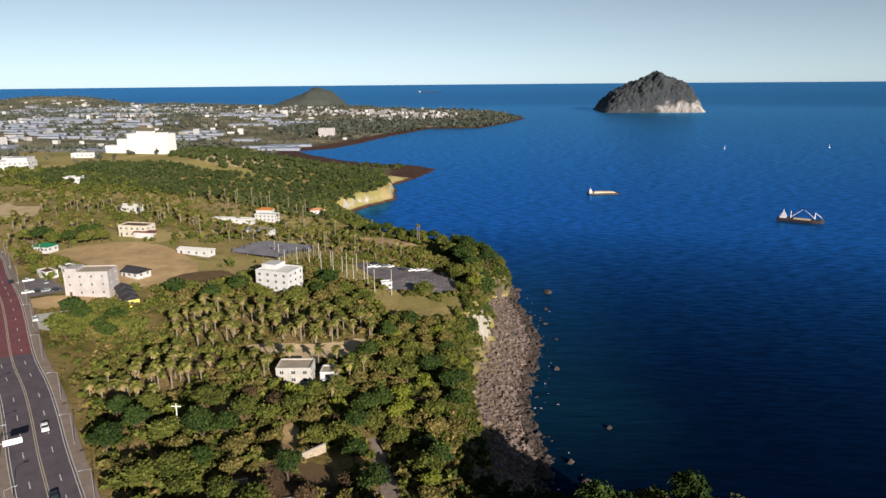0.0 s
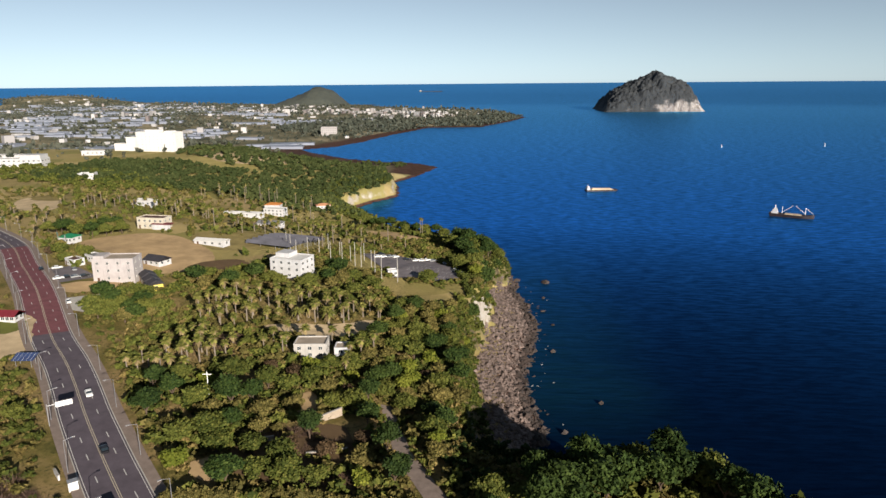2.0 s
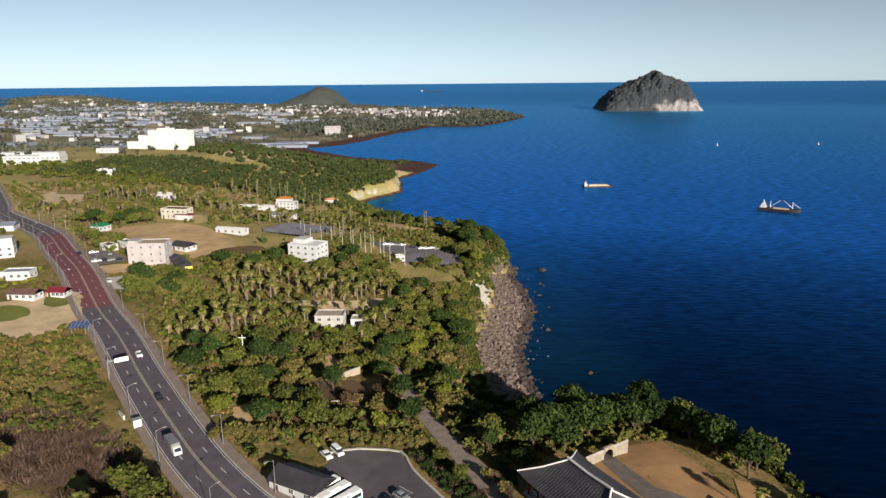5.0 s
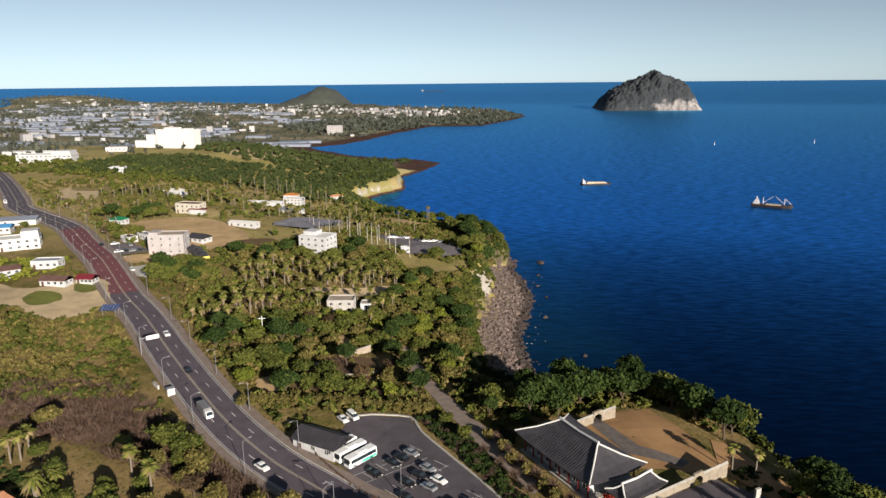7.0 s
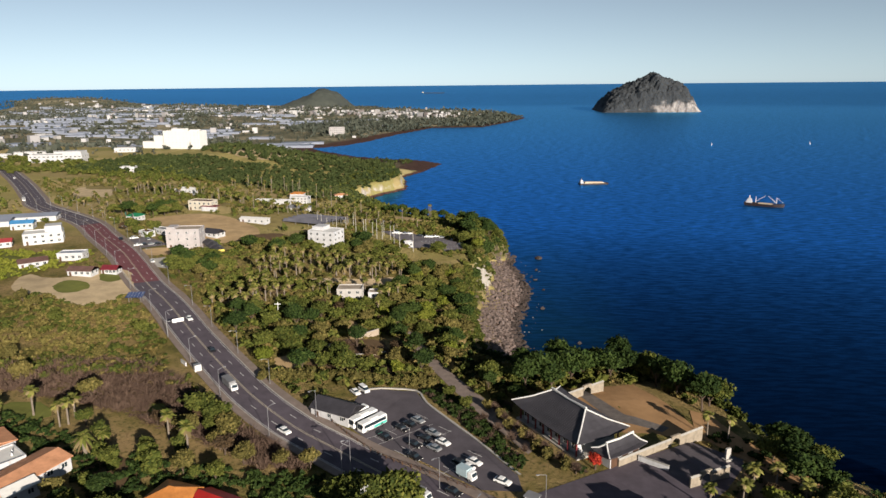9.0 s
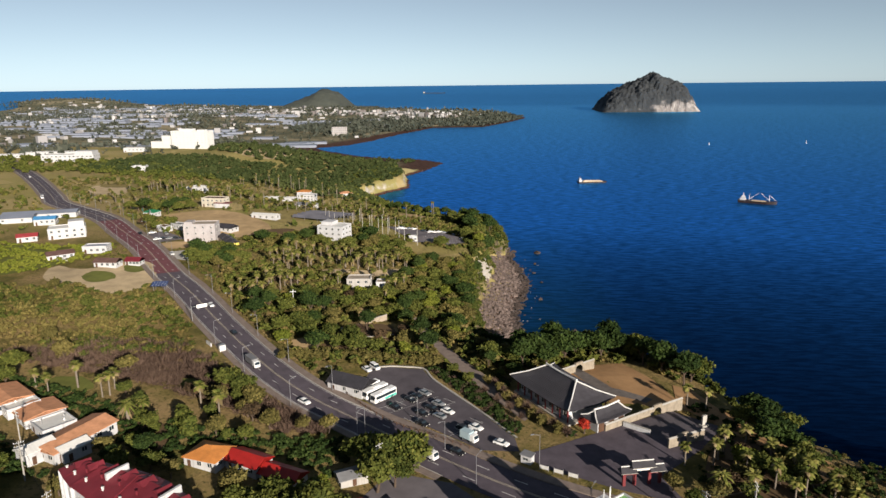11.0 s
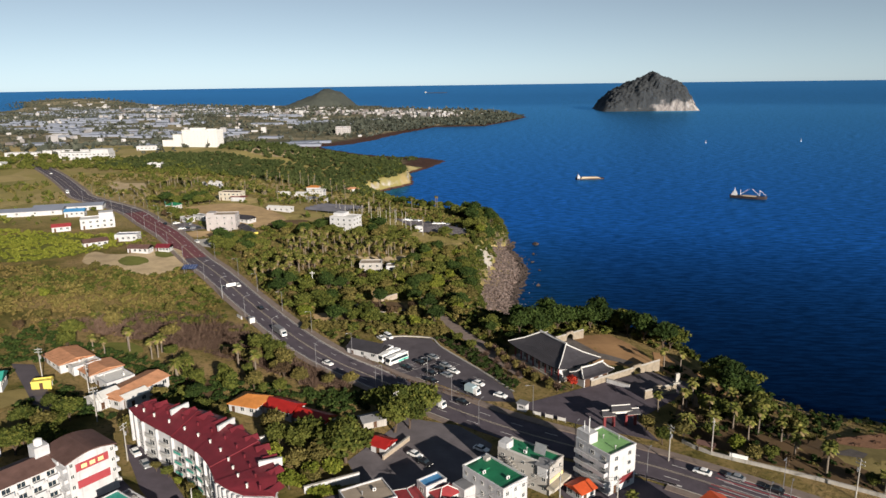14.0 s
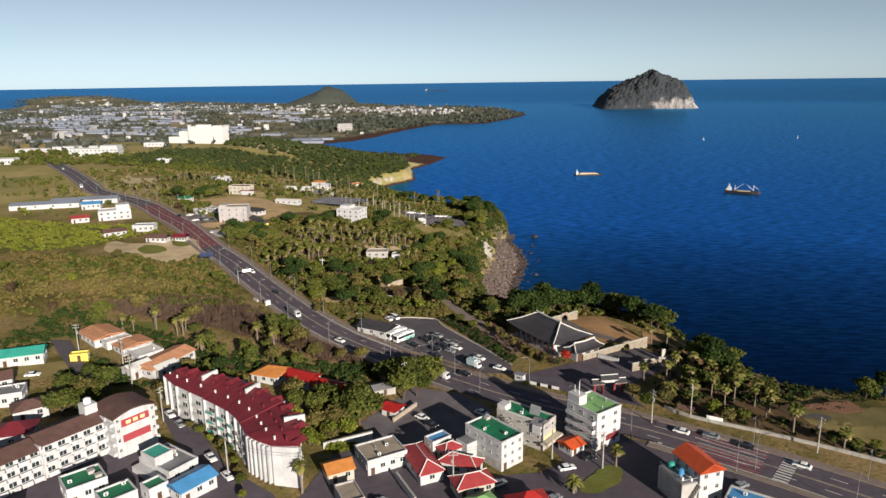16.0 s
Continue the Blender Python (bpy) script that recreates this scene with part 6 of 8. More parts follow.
house("white villa wing with a long terracotta roof", -108.4, 48.4, 71, 18.6, 9.0, 3.2, "gable", "white_wall", "terracotta", 1.1, wins=(5, 3), name="villa", ww=1.6)
house("flat white link between the villa wings", -132.6, 61.6, -36, 7.0, 8.6, 2.5, deck="plaster", wins=(2, 2), name="villa")
house("flat white terrace house of the villa", -117.4, 53.6, -36, 8.4, 8.6, 2.5, deck="plaster", wins=(2, 2), name="villa")
house("low white garden building with a pale roof", -113.4, 40.5, 62, 7.4, 5.0, 3.6, "gable", "white_wall", "plaster", 1.0, wins=(2, 1))
house("low white garden building with a grey roof", -105.8, 43.2, 62, 7.0, 4.6, 3.2, "gable", "white_wall", "plaster", 0.9, wins=(2, 1))
house("white house with a teal metal roof", -152.4, 42, 25, 12.4, 7.0, 3.6, "gable", "white_wall", "teal_roof", 1.4, wins=(4, 2))
house("yellow garden shed by the house yard", -136.5, 47.0, 20, 5.4, 3.0, 2.2, "flat", "yellow_wall", "yellow_wall", wins=(1, 1), name="shed")
house("white house with a green flat roof", -93.6, -20.8, 45, 8.6, 7.4, 4.0, deck="green_roof", wins=(3, 2))
house("low white house with a green roof terrace", -103.5, -36, 20, 8.0, 6.4, 3.6, deck="green_roof", wins=(2, 2))
house("white house with a dark green roof", -84.0, -24.0, 48, 7.4, 6.0, 3.6, deck="green_roof", wins=(2, 2))
house("small white house with a green roof terrace", -77.6, -19.2, 55, 4.6, 4.2, 3.4, deck="green_roof", wins=(1, 1))
f = house("white stepped house with a teal roof terrace", -79.4, -8.4, -30, 12.4, 8.0, 3.2, deck="grey_roof", wins=(4, 2))
part("upper_storey", box(B(), -4.6, 1.2, -4.3, 0.6, 3.33, 5.5), "white_wall", f)
part("roof_parapet", flat_roof(B(), 5.9, 5.0, 5.5, 0.22, 0.4), "white_wall", f).location = (-1.7, -1.85, 0)
part("roof_terrace", box(B(), -4.4, 1.0, -4.1, 0.4, 5.504, 5.62), "teal_roof", f)
part("porch", box(B(), -6.0, 5.8, -6.2, -4.06, -0.8, 2.2), "white_wall", f)
house("white house with a blue metal gable roof", -70.4, -15.6, 58, 9.4, 6.2, 3.4, "gable", "white_wall", "blue_roof", 1.1, wins=(3, 2))
house("house with a faded red tiled roof", -122, -4, 20, 9.0, 7.4, 4.6, "hip", "white_wall", "wine_roof", 1.8, wins=(3, 2))
house("house with a brown hipped roof", -117, -16, 15, 9.4, 7.4, 4.6, "hip", "white_wall", "brown_roof", 1.8, wins=(3, 2))
house("white house with a low brown roof", -128, 10, 40, 8.4, 6.4, 3.6, "hip", "white_wall", "brown_roof", 1.4, wins=(2, 2))
house("flat white house with a grey roof", -139, 16, 25, 9.0, 7.0, 3.4, deck="grey_roof", wins=(3, 2))
house("small house with a wine red roof", -142, 2, 10, 8.0, 7.0, 3.4, "hip", "white_wall", "wine_roof", 1.4, wins=(2, 2))
house("white house with a brown gable roof", -148, 24, 35, 8.0, 7.0, 3.4, "gable", "white_wall", "brown_roof", 1.4, wins=(2, 2))


def curved_block():
    """A bowed white block of stepped units: a long wine red slope rises from the front eaves to a ridge near the back."""
    eaves = [(-95.7, 23.7), (-89.4, 17.9), (-78.2, 11.1), (-69.7, 5.6), (-63.6, -0.6), (-60.4, -5.4)]
    ridge = [(-92.2, 25.4), (-84.6, 22.5), (-75.2, 19.9), (-65.2, 14.9), (-55.0, 7.6), (-48.8, -0.4)]
    def along(pts, n):
        p = [Vector((*q, 0)) for q in pts]
        p = [p[0] * 2 - p[1]] + p + [p[-1] * 2 - p[-2]]
        out = []
        for k in range(n + 1):
            f = (len(pts) - 1) * k / n
            i = min(int(f), len(pts) - 2)
            u, (a, b, c, d) = f - i, p[i:i + 4]
            out.append(0.5 * (2 * b + (c - a) * u + (2 * a - 5 * b + 4 * c - d) * u * u + (3 * b - a - 3 * c + d) * u ** 3))
        return out
    n = 10
    fr, rd = along(eaves, n) + [Vector((-56.6, -7.9, 0)), Vector((-52.4, -9.6, 0))], along(ridge, n) + [Vector((-46.6, -5.4, 0)), Vector((-45.9, -9.8, 0))]
    t = thing("apartment_block", "bowed white apartment block with a wine red roof", "building", None, "apartment blocks")
    n += 2
    rows = []
    for k, (f, r) in enumerate(zip(fr, rd)):
        out = (r - f).normalized()
        eave = 46.6 - 2.4 * k / n
        top = eave + (1.0 if k == 0 else 0.25 if k == n else 1.9 if k == n - 1 else 2.2)
        rows.append((f, r, r + out * (3.4 if k < 6 else max(0.4, 3.4 - 0.75 * (k - 5))), out, eave, top))
    for k in range(n):
        (f0, r0, b0, o0, e0, t0), (f1, r1, b1, o1, e1, t1) = rows[k], rows[k + 1]
        base = min(gz(p.x, p.y) for p in (f0, f1, b0, b1)) - 1
        lo = [(p.x, p.y) for p in (f0 + o0 * 0.5, f1 + o1 * 0.5, r1, b1 - o1 * 0.4, b0 - o0 * 0.4, r0)]
        hi = (e0 - 0.2, e1 - 0.2, t1 - 0.35, t1 - 1.9 if k < n - 1 else t1 - 0.5, t0 - 1.9, t0 - 0.35)
        bm = solid(B(), [(*p, base) for p in lo] + [(*p, h) for p, h in zip(lo, hi)], [(5, 4, 3, 2, 1, 0), (6, 7, 8, 11), (11, 8, 9, 10)] + [(i, (i + 1) % 6, 6 + (i + 1) % 6, 6 + i) for i in range(6)])
        bmesh.ops.recalc_face_normals(bm, faces=bm.faces)
        part("unit_wall", bm, "white_wall", t)
        step = 0.22 * (k // 2 % 2)
        pts = [(f0.x, f0.y, e0 + step), (f1.x, f1.y, e1 + step), (r1.x, r1.y, t1 + step), (r0.x, r0.y, t0 + step), (b1.x, b1.y, t1 - 1.4 if k < n - 1 else t1 - 0.1), (b0.x, b0.y, t0 - 1.4)]
        pts += [(x, y, z - 0.22) for x, y, z in pts]
        bm = solid(B(), pts, [(0, 1, 2, 3), (3, 2, 4, 5), (9, 8, 7, 6), (11, 10, 8, 9), (0, 6, 7, 1), (5, 4, 10, 11), (0, 3, 9, 6), (3, 5, 11, 9), (1, 7, 8, 2), (2, 8, 10, 4)])
        bmesh.ops.recalc_face_normals(bm, faces=bm.faces)
        part("roof", bm, "wine_roof", t)
        part("gutter", tube(B(), (f0.x, f0.y, e0 + step - 0.12), (f1.x, f1.y, e1 + step - 0.12), 0.11, 0.11, 6), "red_paint", t)
        along_f = (f1 - f0).normalized()
        turn = math.degrees(math.atan2(along_f.y, along_f.x))
        q = f0 + o0 * 0.55
        part("fin_wall", box(B(), -0.18, 0.18, -0.75, 0.6, base - q.z, e0 - 0.3), "white_wall", t).matrix_basis = pose(q.x, q.y, 0, 0, 0, turn)
        mid = (f0 + f1) / 2 + (o0 + o1) * 0.25
        ground = gz(mid.x, mid.y)
        storeys = int((e1 - ground - 0.4) / 2.75)
        for s in range(storeys):
            zc = ground + 1.7 + 2.75 * s
            w = min(2.4, (f1 - f0).length * 0.5)
            if k < n - 2:
                window_at(t, pose(mid.x, mid.y, zc, 0, 0, turn + 180) @ Matrix.Translation((0, 0.02, 0)), round(w, 1), 1.4)
            if 2 <= k <= 8:
                bal = part("balcony", box(box(box(B(), -1.5, 1.5, 0.05, 1.0, -0.14, 0), -1.5, 1.5, 0.94, 1.0, 0.003, 0.28), -1.5, 1.5, 0.95, 0.99, 0.5, 0.95), "frame", t)
                bal.matrix_basis = pose(mid.x, mid.y, zc - 1.05, 0, 0, turn + 180)
                if k in (4, 5, 6):
                    part("balcony_screen", box(B(), -1.45, 1.45, 1.004, 1.03, 0.29, 0.9), "teal_roof", bal)
            back = (b0 + b1) / 2 - (o0 + o1) * 0.2
            if k < n - 1:
                window_at(t, pose(back.x, back.y, zc, 0, 0, math.degrees(math.atan2((b1 - b0).y, (b1 - b0).x))) @ Matrix.Translation((0, 0.25, 0)), 1.3, 1.2)
        for u, v, mat in ((0.3, 0.35, "plaster"), (0.72, 0.62, "wine_roof")):
            c = (f0.lerp(f1, u)).lerp(r0.lerp(r1, u), v)
            z = e0 + (t0 - e0) * v + step
            part("roof_vent", shared("roof_vent|" + mat, lambda: box(box(B(), -0.17, 0.17, -0.17, 0.17, -0.6, 0.6), -0.24, 0.24, -0.24, 0.24, 0.603, 0.7)), mat, t).location = (c.x, c.y, z)
        if k >= n - 2:
            for u in (0.33, 0.66):
                q = f0.lerp(f1, u) + o0 * 0.5
                part("fin_wall", box(B(), -0.2, 0.2, -0.9, 0.3, base, e1 - 0.3), "white_wall", t).matrix_basis = pose(q.x, q.y, 0, 0, 0, turn)
        dormer = r0.lerp(r1, 0.5)
        part("dormer", solid(B(), [(-1.5, -1.9, -0.3), (1.5, -1.9, -0.3), (1.5, 1.6, -0.6), (-1.5, 1.6, -0.6), (0, -1.7, 0.42), (0, 1.6, 0.42)], [(0, 1, 4), (2, 3, 5), (1, 2, 5, 4), (3, 0, 4, 5), (3, 2, 1, 0)]), "wine_roof", t).matrix_basis = pose(dormer.x, dormer.y, (t0 + t1) / 2, 0, 0, turn)
        if k in (3, 6, 10):
            c = r0 - o0 * 0.6
            part("parapet_fin", box(B(), -0.28, 0.28, -2.6, 2.6, -1.2, 0.75), "white_wall", t).matrix_basis = pose(c.x, c.y, t0 + 0.1, 0, 0, math.degrees(math.atan2(o0.y, o0.x)) - 90)
    end = (fr[-1] + rd[-1]) / 2
    part("end_wall", box(B(), -3.3, 3.3, -0.2, 0.2, -12, 0.0), "white_wall", t).matrix_basis = pose(end.x, end.y - 0.1, 44.15, 0, 0, math.degrees(math.atan2((rd[-1] - fr[-1]).y, (rd[-1] - fr[-1]).x)))
    return t


curved_block()


def sign_block():
    """The tall end block with two red panels, and its long balconied wing."""
    z = gz(-95.4, 1.4)
    t = thing("apartment_block", "white four-storey apartment block with red sign panels", "building", pose(-95.4, 1.4, z, 0, 0, 57.7), "apartment blocks")
    part("wall", box(B(), -5.4, 5.4, -5.4, 5.4, -1.5, 10.9), "white_wall", t)
    bm, n = B(), 8
    arc = [(-5.9 + 11.8 * k / n, 10.95 + 1.2 * math.sin(math.pi * k / n)) for k in range(n + 1)]
    rows = [[bm.verts.new((x, y, h + o)) for y in (-5.7, 5.9)] for o in (0, -0.3) for x, h in arc]
    up, lo = rows[:n + 1], rows[n + 1:]
    for k in range(n):
        bm.faces.new((up[k][0], up[k + 1][0], up[k + 1][1], up[k][1]))
        bm.faces.new((lo[k][1], lo[k + 1][1], lo[k + 1][0], lo[k][0]))
        bm.faces.new((up[k + 1][0], up[k][0], lo[k][0], lo[k + 1][0]))
        bm.faces.new((up[k][1], up[k + 1][1], lo[k + 1][1], lo[k][1]))
    bm.faces.new((up[0][0], up[0][1], lo[0][1], lo[0][0]))
    bm.faces.new((up[n][1], up[n][0], lo[n][0], lo[n][1]))
    part("roof", bm, "brown_roof", t)
    part("gable_infill", solid(B(), [(-5.4, -5.39, 10.903)] + [(x * 0.9, -5.39, h - 0.3) for x, h in arc[1:-1]] + [(5.4, -5.39, 10.903)] + [(-5.4, -5.1, 10.903)] + [(x * 0.9, -5.1, h - 0.3) for x, h in arc[1:-1]] + [(5.4, -5.1, 10.903)], [tuple(range(n + 1)), tuple(range(2 * n + 1, n, -1))]), "white_wall", t)
    for zz, letters in ((8.9, 3), (4.7, 0)):
        p = part("sign_panel", box(B(), -3.7, 3.7, -5.52, -5.404, zz - 0.95, zz + 0.95), "sign_red", t, "red rectangular sign panel")
        for k in range(letters):
            part("letter_bar", box(B(), -0.62, 0.62, -5.57, -5.523, zz - 0.45, zz + 0.45), "sign_gold", p).location = (-1.9 + 1.9 * k, 0, 0)
    for s in range(4):
        for u in (-3.6, 0.4, 3.8):
            window_at(t, pose(5.404, u, 1.9 + 2.7 * s, 0, 0, -90), 1.3, 1.2)
        for u in (-4.6, 4.7):
            window_at(t, pose(u, -5.404, 1.9 + 2.7 * s, 0, 0, 180), 0.8, 1.0)
        part("balcony", box(B(), 5.42, 6.3, -5.0, -1.9, 0.6 + 2.7 * s, 1.5 + 2.7 * s), "white_wall", t)
        part("balcony", box(B(), -6.3, -5.42, -5.0, -1.0, 0.6 + 2.7 * s, 1.5 + 2.7 * s), "white_wall", t)
    part("stair_tower", box(B(), -8.6, -5.45, 2.2, 5.6, -1.5, 13.4), "white_wall", t)
    tank(t, -7.0, 3.9, 13.41, 0.9, 1.2, "plastic_white")
    w = thing("apartment_block", "long white balconied apartment wing with brown roofs", "building", pose(-109.2, -15.0, gz(-107, -15), 0, 0, 57.7), "apartment blocks")
    for k in range(2):
        x0, x1, h = (-13.4, -0.2, 8.2) if k == 0 else (0.2, 15.4, 8.8)
        part("wall", box(B(), x0, x1, -4.2, 4.2, -1.5, h), "white_wall", w)
        part("roof", pitched(B(), x1 - x0, 8.4, h + 0.02, 1.5, 0, 0.5), "brown_roof", w).location = ((x0 + x1) / 2, 0, 0)
        for s in range(3):
            zc = 1.8 + 2.7 * s
            for i in range(5):
                u = x0 + (x1 - x0) * (i + 0.5) / 5
                window_at(w, pose(u, -4.204, zc + 0.2, 0, 0, 180), 1.8, 1.3)
                part("balcony", shared("balcony|wing", lambda: box(box(B(), -1.15, 1.15, -1.2, 0, -0.15, 0), -1.15, 1.15, -1.2, -1.1, 0.003, 1.0)), "white_wall", w).location = (u, -4.21, zc - 1.15)
                window_at(w, pose(u, 4.204, zc, 0, 0, 0), 1.5, 1.2)
        part("party_wall", box(B(), x1 - 0.25, x1 + 0.15, -4.9, 4.6, -1.5, h + 0.7), "white_wall", w)
    return t


sign_block()

# houses between road and sea, and up the slope
g = house("pinkish grey three-storey concrete block on a bare plot", -166, 262, 7, 17.5, 10.0, 10.0, deck="beige_roof", wall="tan_wall", storeys=3, wins=(4, 2), ww=1.0, wh=1.2, name="apartment_house", group="slope houses")
part("roof_box", box(B(), -8.6, -4.2, -3.5, 3.5, 10.13, 11.4), "tan_wall", g)
h = house("white cubic three-storey villa with roof terraces", -97, 291.5, -16, 16.5, 12.0, 8.6, deck="plaster", storeys=3, wins=(4, 3), ww=1.4, wh=1.3, name="villa", group="slope houses")
part("roof_room", box(B(), -7.6, -0.4, -2.0, 5.4, 8.73, 10.8), "white_wall", h)
for i, (x, y) in enumerate(((-153, 262), (-149, 257), (-145, 252))):
    house("small yellow house with a dark grey roof" if i == 2 else "small tan house with a dark grey roof", x, y, -50, 6.4, 5.6, 3.6, "gable", "yellow_wall" if i == 2 else "cream_wall", "slate", 1.4, wins=(2, 1), group="slope houses")
house("low house with a dark grey gable roof", -162, 289, -20, 10.0, 7.4, 2.8, "gable", "white_wall", "slate", 1.8, wins=(3, 2), group="slope houses")
i = house("two-storey house with terraces and a brown roof", -199, 361, -8, 17, 8.6, 6.0, deck="brown_roof", wall="cream_wall", storeys=2, wins=(5, 2), group="slope houses")
part("terrace_roof", box(B(), 2.0, 13.5, -6.6, -1.0, 3.2, 3.5), "wine_roof", i)
part("terrace_wall", box(B(), 2.4, 13.0, -6.0, -4.4, -1, 3.196), "white_wall", i)
house("low white storage hall with a pale roof", -153, 332, -12, 18, 6.0, 2.8, "gable", "white_wall", "plaster", 0.9, wins=(4, 1), group="slope houses")
house("white tumbledown house among palms", -170, 492, -10, 16, 8, 5.0, deck="plaster", storeys=2, wins=(5, 2), group="slope houses")
house("grey stone-clad house with a flat white roof", -64.5, 203.5, 4, 11.0, 7.6, 4.8, deck="beige_roof", wall="grey_wall", storeys=2, wins=(3, 2), group="slope houses")
house("small white annex beside the stone-clad house", -54.2, 204.5, 4, 4.4, 5.6, 4.4, deck="beige_roof", storeys=2, wins=(1, 1), group="slope houses")
j = house("large white house with stepped flat roofs by the road", -246, 262, 30, 19, 12, 5.6, deck="plaster", storeys=2, wins=(5, 3), group="slope houses")
part("upper_block", box(B(), 1.0, 9.0, -3.0, 5.8, 5.73, 9.0), "white_wall", j)
house("white house with a red roof edge by the road", -262, 250, 30, 10, 7, 3.2, "gable", "white_wall", "red_roof", 1.2, wins=(3, 1), group="slope houses")
for x, y, r, w, dd, hh, rf, m, lab in ((-300, 318, 20, 44, 12, 3.4, "gable", "vinyl", "long low greenhouse with a bluish grey roof"), (-318, 300, 20, 44, 14, 3.4, "gable", "vinyl", "long low greenhouse with a bluish grey roof"), (-282, 296, 20, 12, 8, 4.0, "gable", "blue_roof", "white farm house with a blue roof"),
                                       (-207, 226, 10, 12, 7, 3.4, "flat", "vinyl", "low pale house with a bluish roof"), (-218, 212, 40, 12, 7, 3.0, "gable", "brown_roof", "old low house with a brown roof"), (-186, 200, 0, 11, 6, 2.8, "gable", "brown_roof", "weathered low house with a brown roof"),
                                       (-176, 206, 0, 7, 5, 2.6, "gable", "wine_roof", "weathered shed with a dark red roof"), (-226, 322, -10, 8, 7, 3.6, "hip", "green_roof", "roadside pavilion with a dark green roof"),
                                       (-190, 285, -30, 10, 5, 2.8, "flat", "grey_roof", "low grey roadside shed"), (-196, 278, -30, 8, 5, 2.8, "flat", "brown_roof", "low brown roadside shed"), (-252, 450, -8, 16, 8, 4, "hip", "plaster", "white house on the slope"),
                                       (-186, 468, -8, 30, 5, 2.4, "flat", "plaster", "long low white wall building"), (-178, 512, 0, 12, 8, 5, "hip", "orange_roof", "small far house with an orange tiled roof"), (-150, 420, -10, 16, 8, 3, "gable", "grey_roof", "low grey farm shed"),
                                       (-360, 560, 10, 14, 9, 5, "flat", "plaster", "white house at the wood edge"), (-150, 560, 20, 12, 8, 4, "hip", "terracotta", "small house with terracotta roof")):
    house(lab, x, y, r, w, dd, hh, rf, "white_wall", m, 1.3, wins=(4, 2), hip=0.9, group="slope houses")
for k in range(7):
    t = tagged(part("shade_tunnel", pitched(B(), 30, 3.4, 2.2, 1.5, 0, 0.1), "net", None), "dark shade-net tunnel of a nursery", "greenhouse", "nursery tunnels")
    cx, cy = -118 + 1.6 * (k - 3), 350 + 4.6 * (k - 3)
    t.matrix_basis = pose(cx, cy, gz(cx, cy), 0, 0, -20)
    for u in (-14.5, -5, 5, 14.5):
        for v in (-1.6, 1.6):
            part("post", shared("post|tunnel", lambda: box(B(), -0.08, 0.08, -0.08, 0.08, -1, 2.15)), "steel", t).location = (u, v, 0)
hotel = house("large white seaside hotel block among trees", -414, 806, -8, 54, 17, 23, deck="plaster", wall="plaster", storeys=7, wins=(10, 2), ww=1.0, wh=0.6, name="hotel", door=False, group="far buildings")
part("side_wing", box(B(), -44, -27.2, -5, 10, -1, 17), "plaster", hotel)
part("side_wing", box(B(), -62, -44.2, -4, 9, -1, 9), "plaster", hotel)
part("roof_block", box(B(), -16, 2, -5, 6, 23.2, 26.2), "plaster", hotel)
part("roof_block", box(B(), 10, 20, -4, 5, 23.2, 25), "plaster", hotel)
low = house("long low white institute building with stepped wings", -490, 650, 8, 58, 18, 8, deck="plaster", storeys=2, wins=(12, 3), ww=2.2, name="institute", group="far buildings")
part("upper_wing", box(B(), 8, 28, -8, 8, 8.13, 12), "white_wall", low)
for x, y, w, dd, hh in ((-560, 720, 60, 12, 4), (-600, 690, 40, 10, 4), (-540, 560, 22, 12, 6), (-650, 640, 26, 12, 6), (-470, 760, 30, 10, 5)):
    house("pale low building at the edge of the fields", x, y, 8, w, dd, hh, deck="grey_roof", wins=(6, 2), ww=2.0, group="far buildings")
house("brown multi-storey guest house above the far bay", -385, 1560, 8, 36, 18, 20, deck="grey_roof", wall="tan_wall", storeys=4, wins=(7, 3), ww=2.4, wh=2.0, name="guest_house", door=False, group="far buildings")


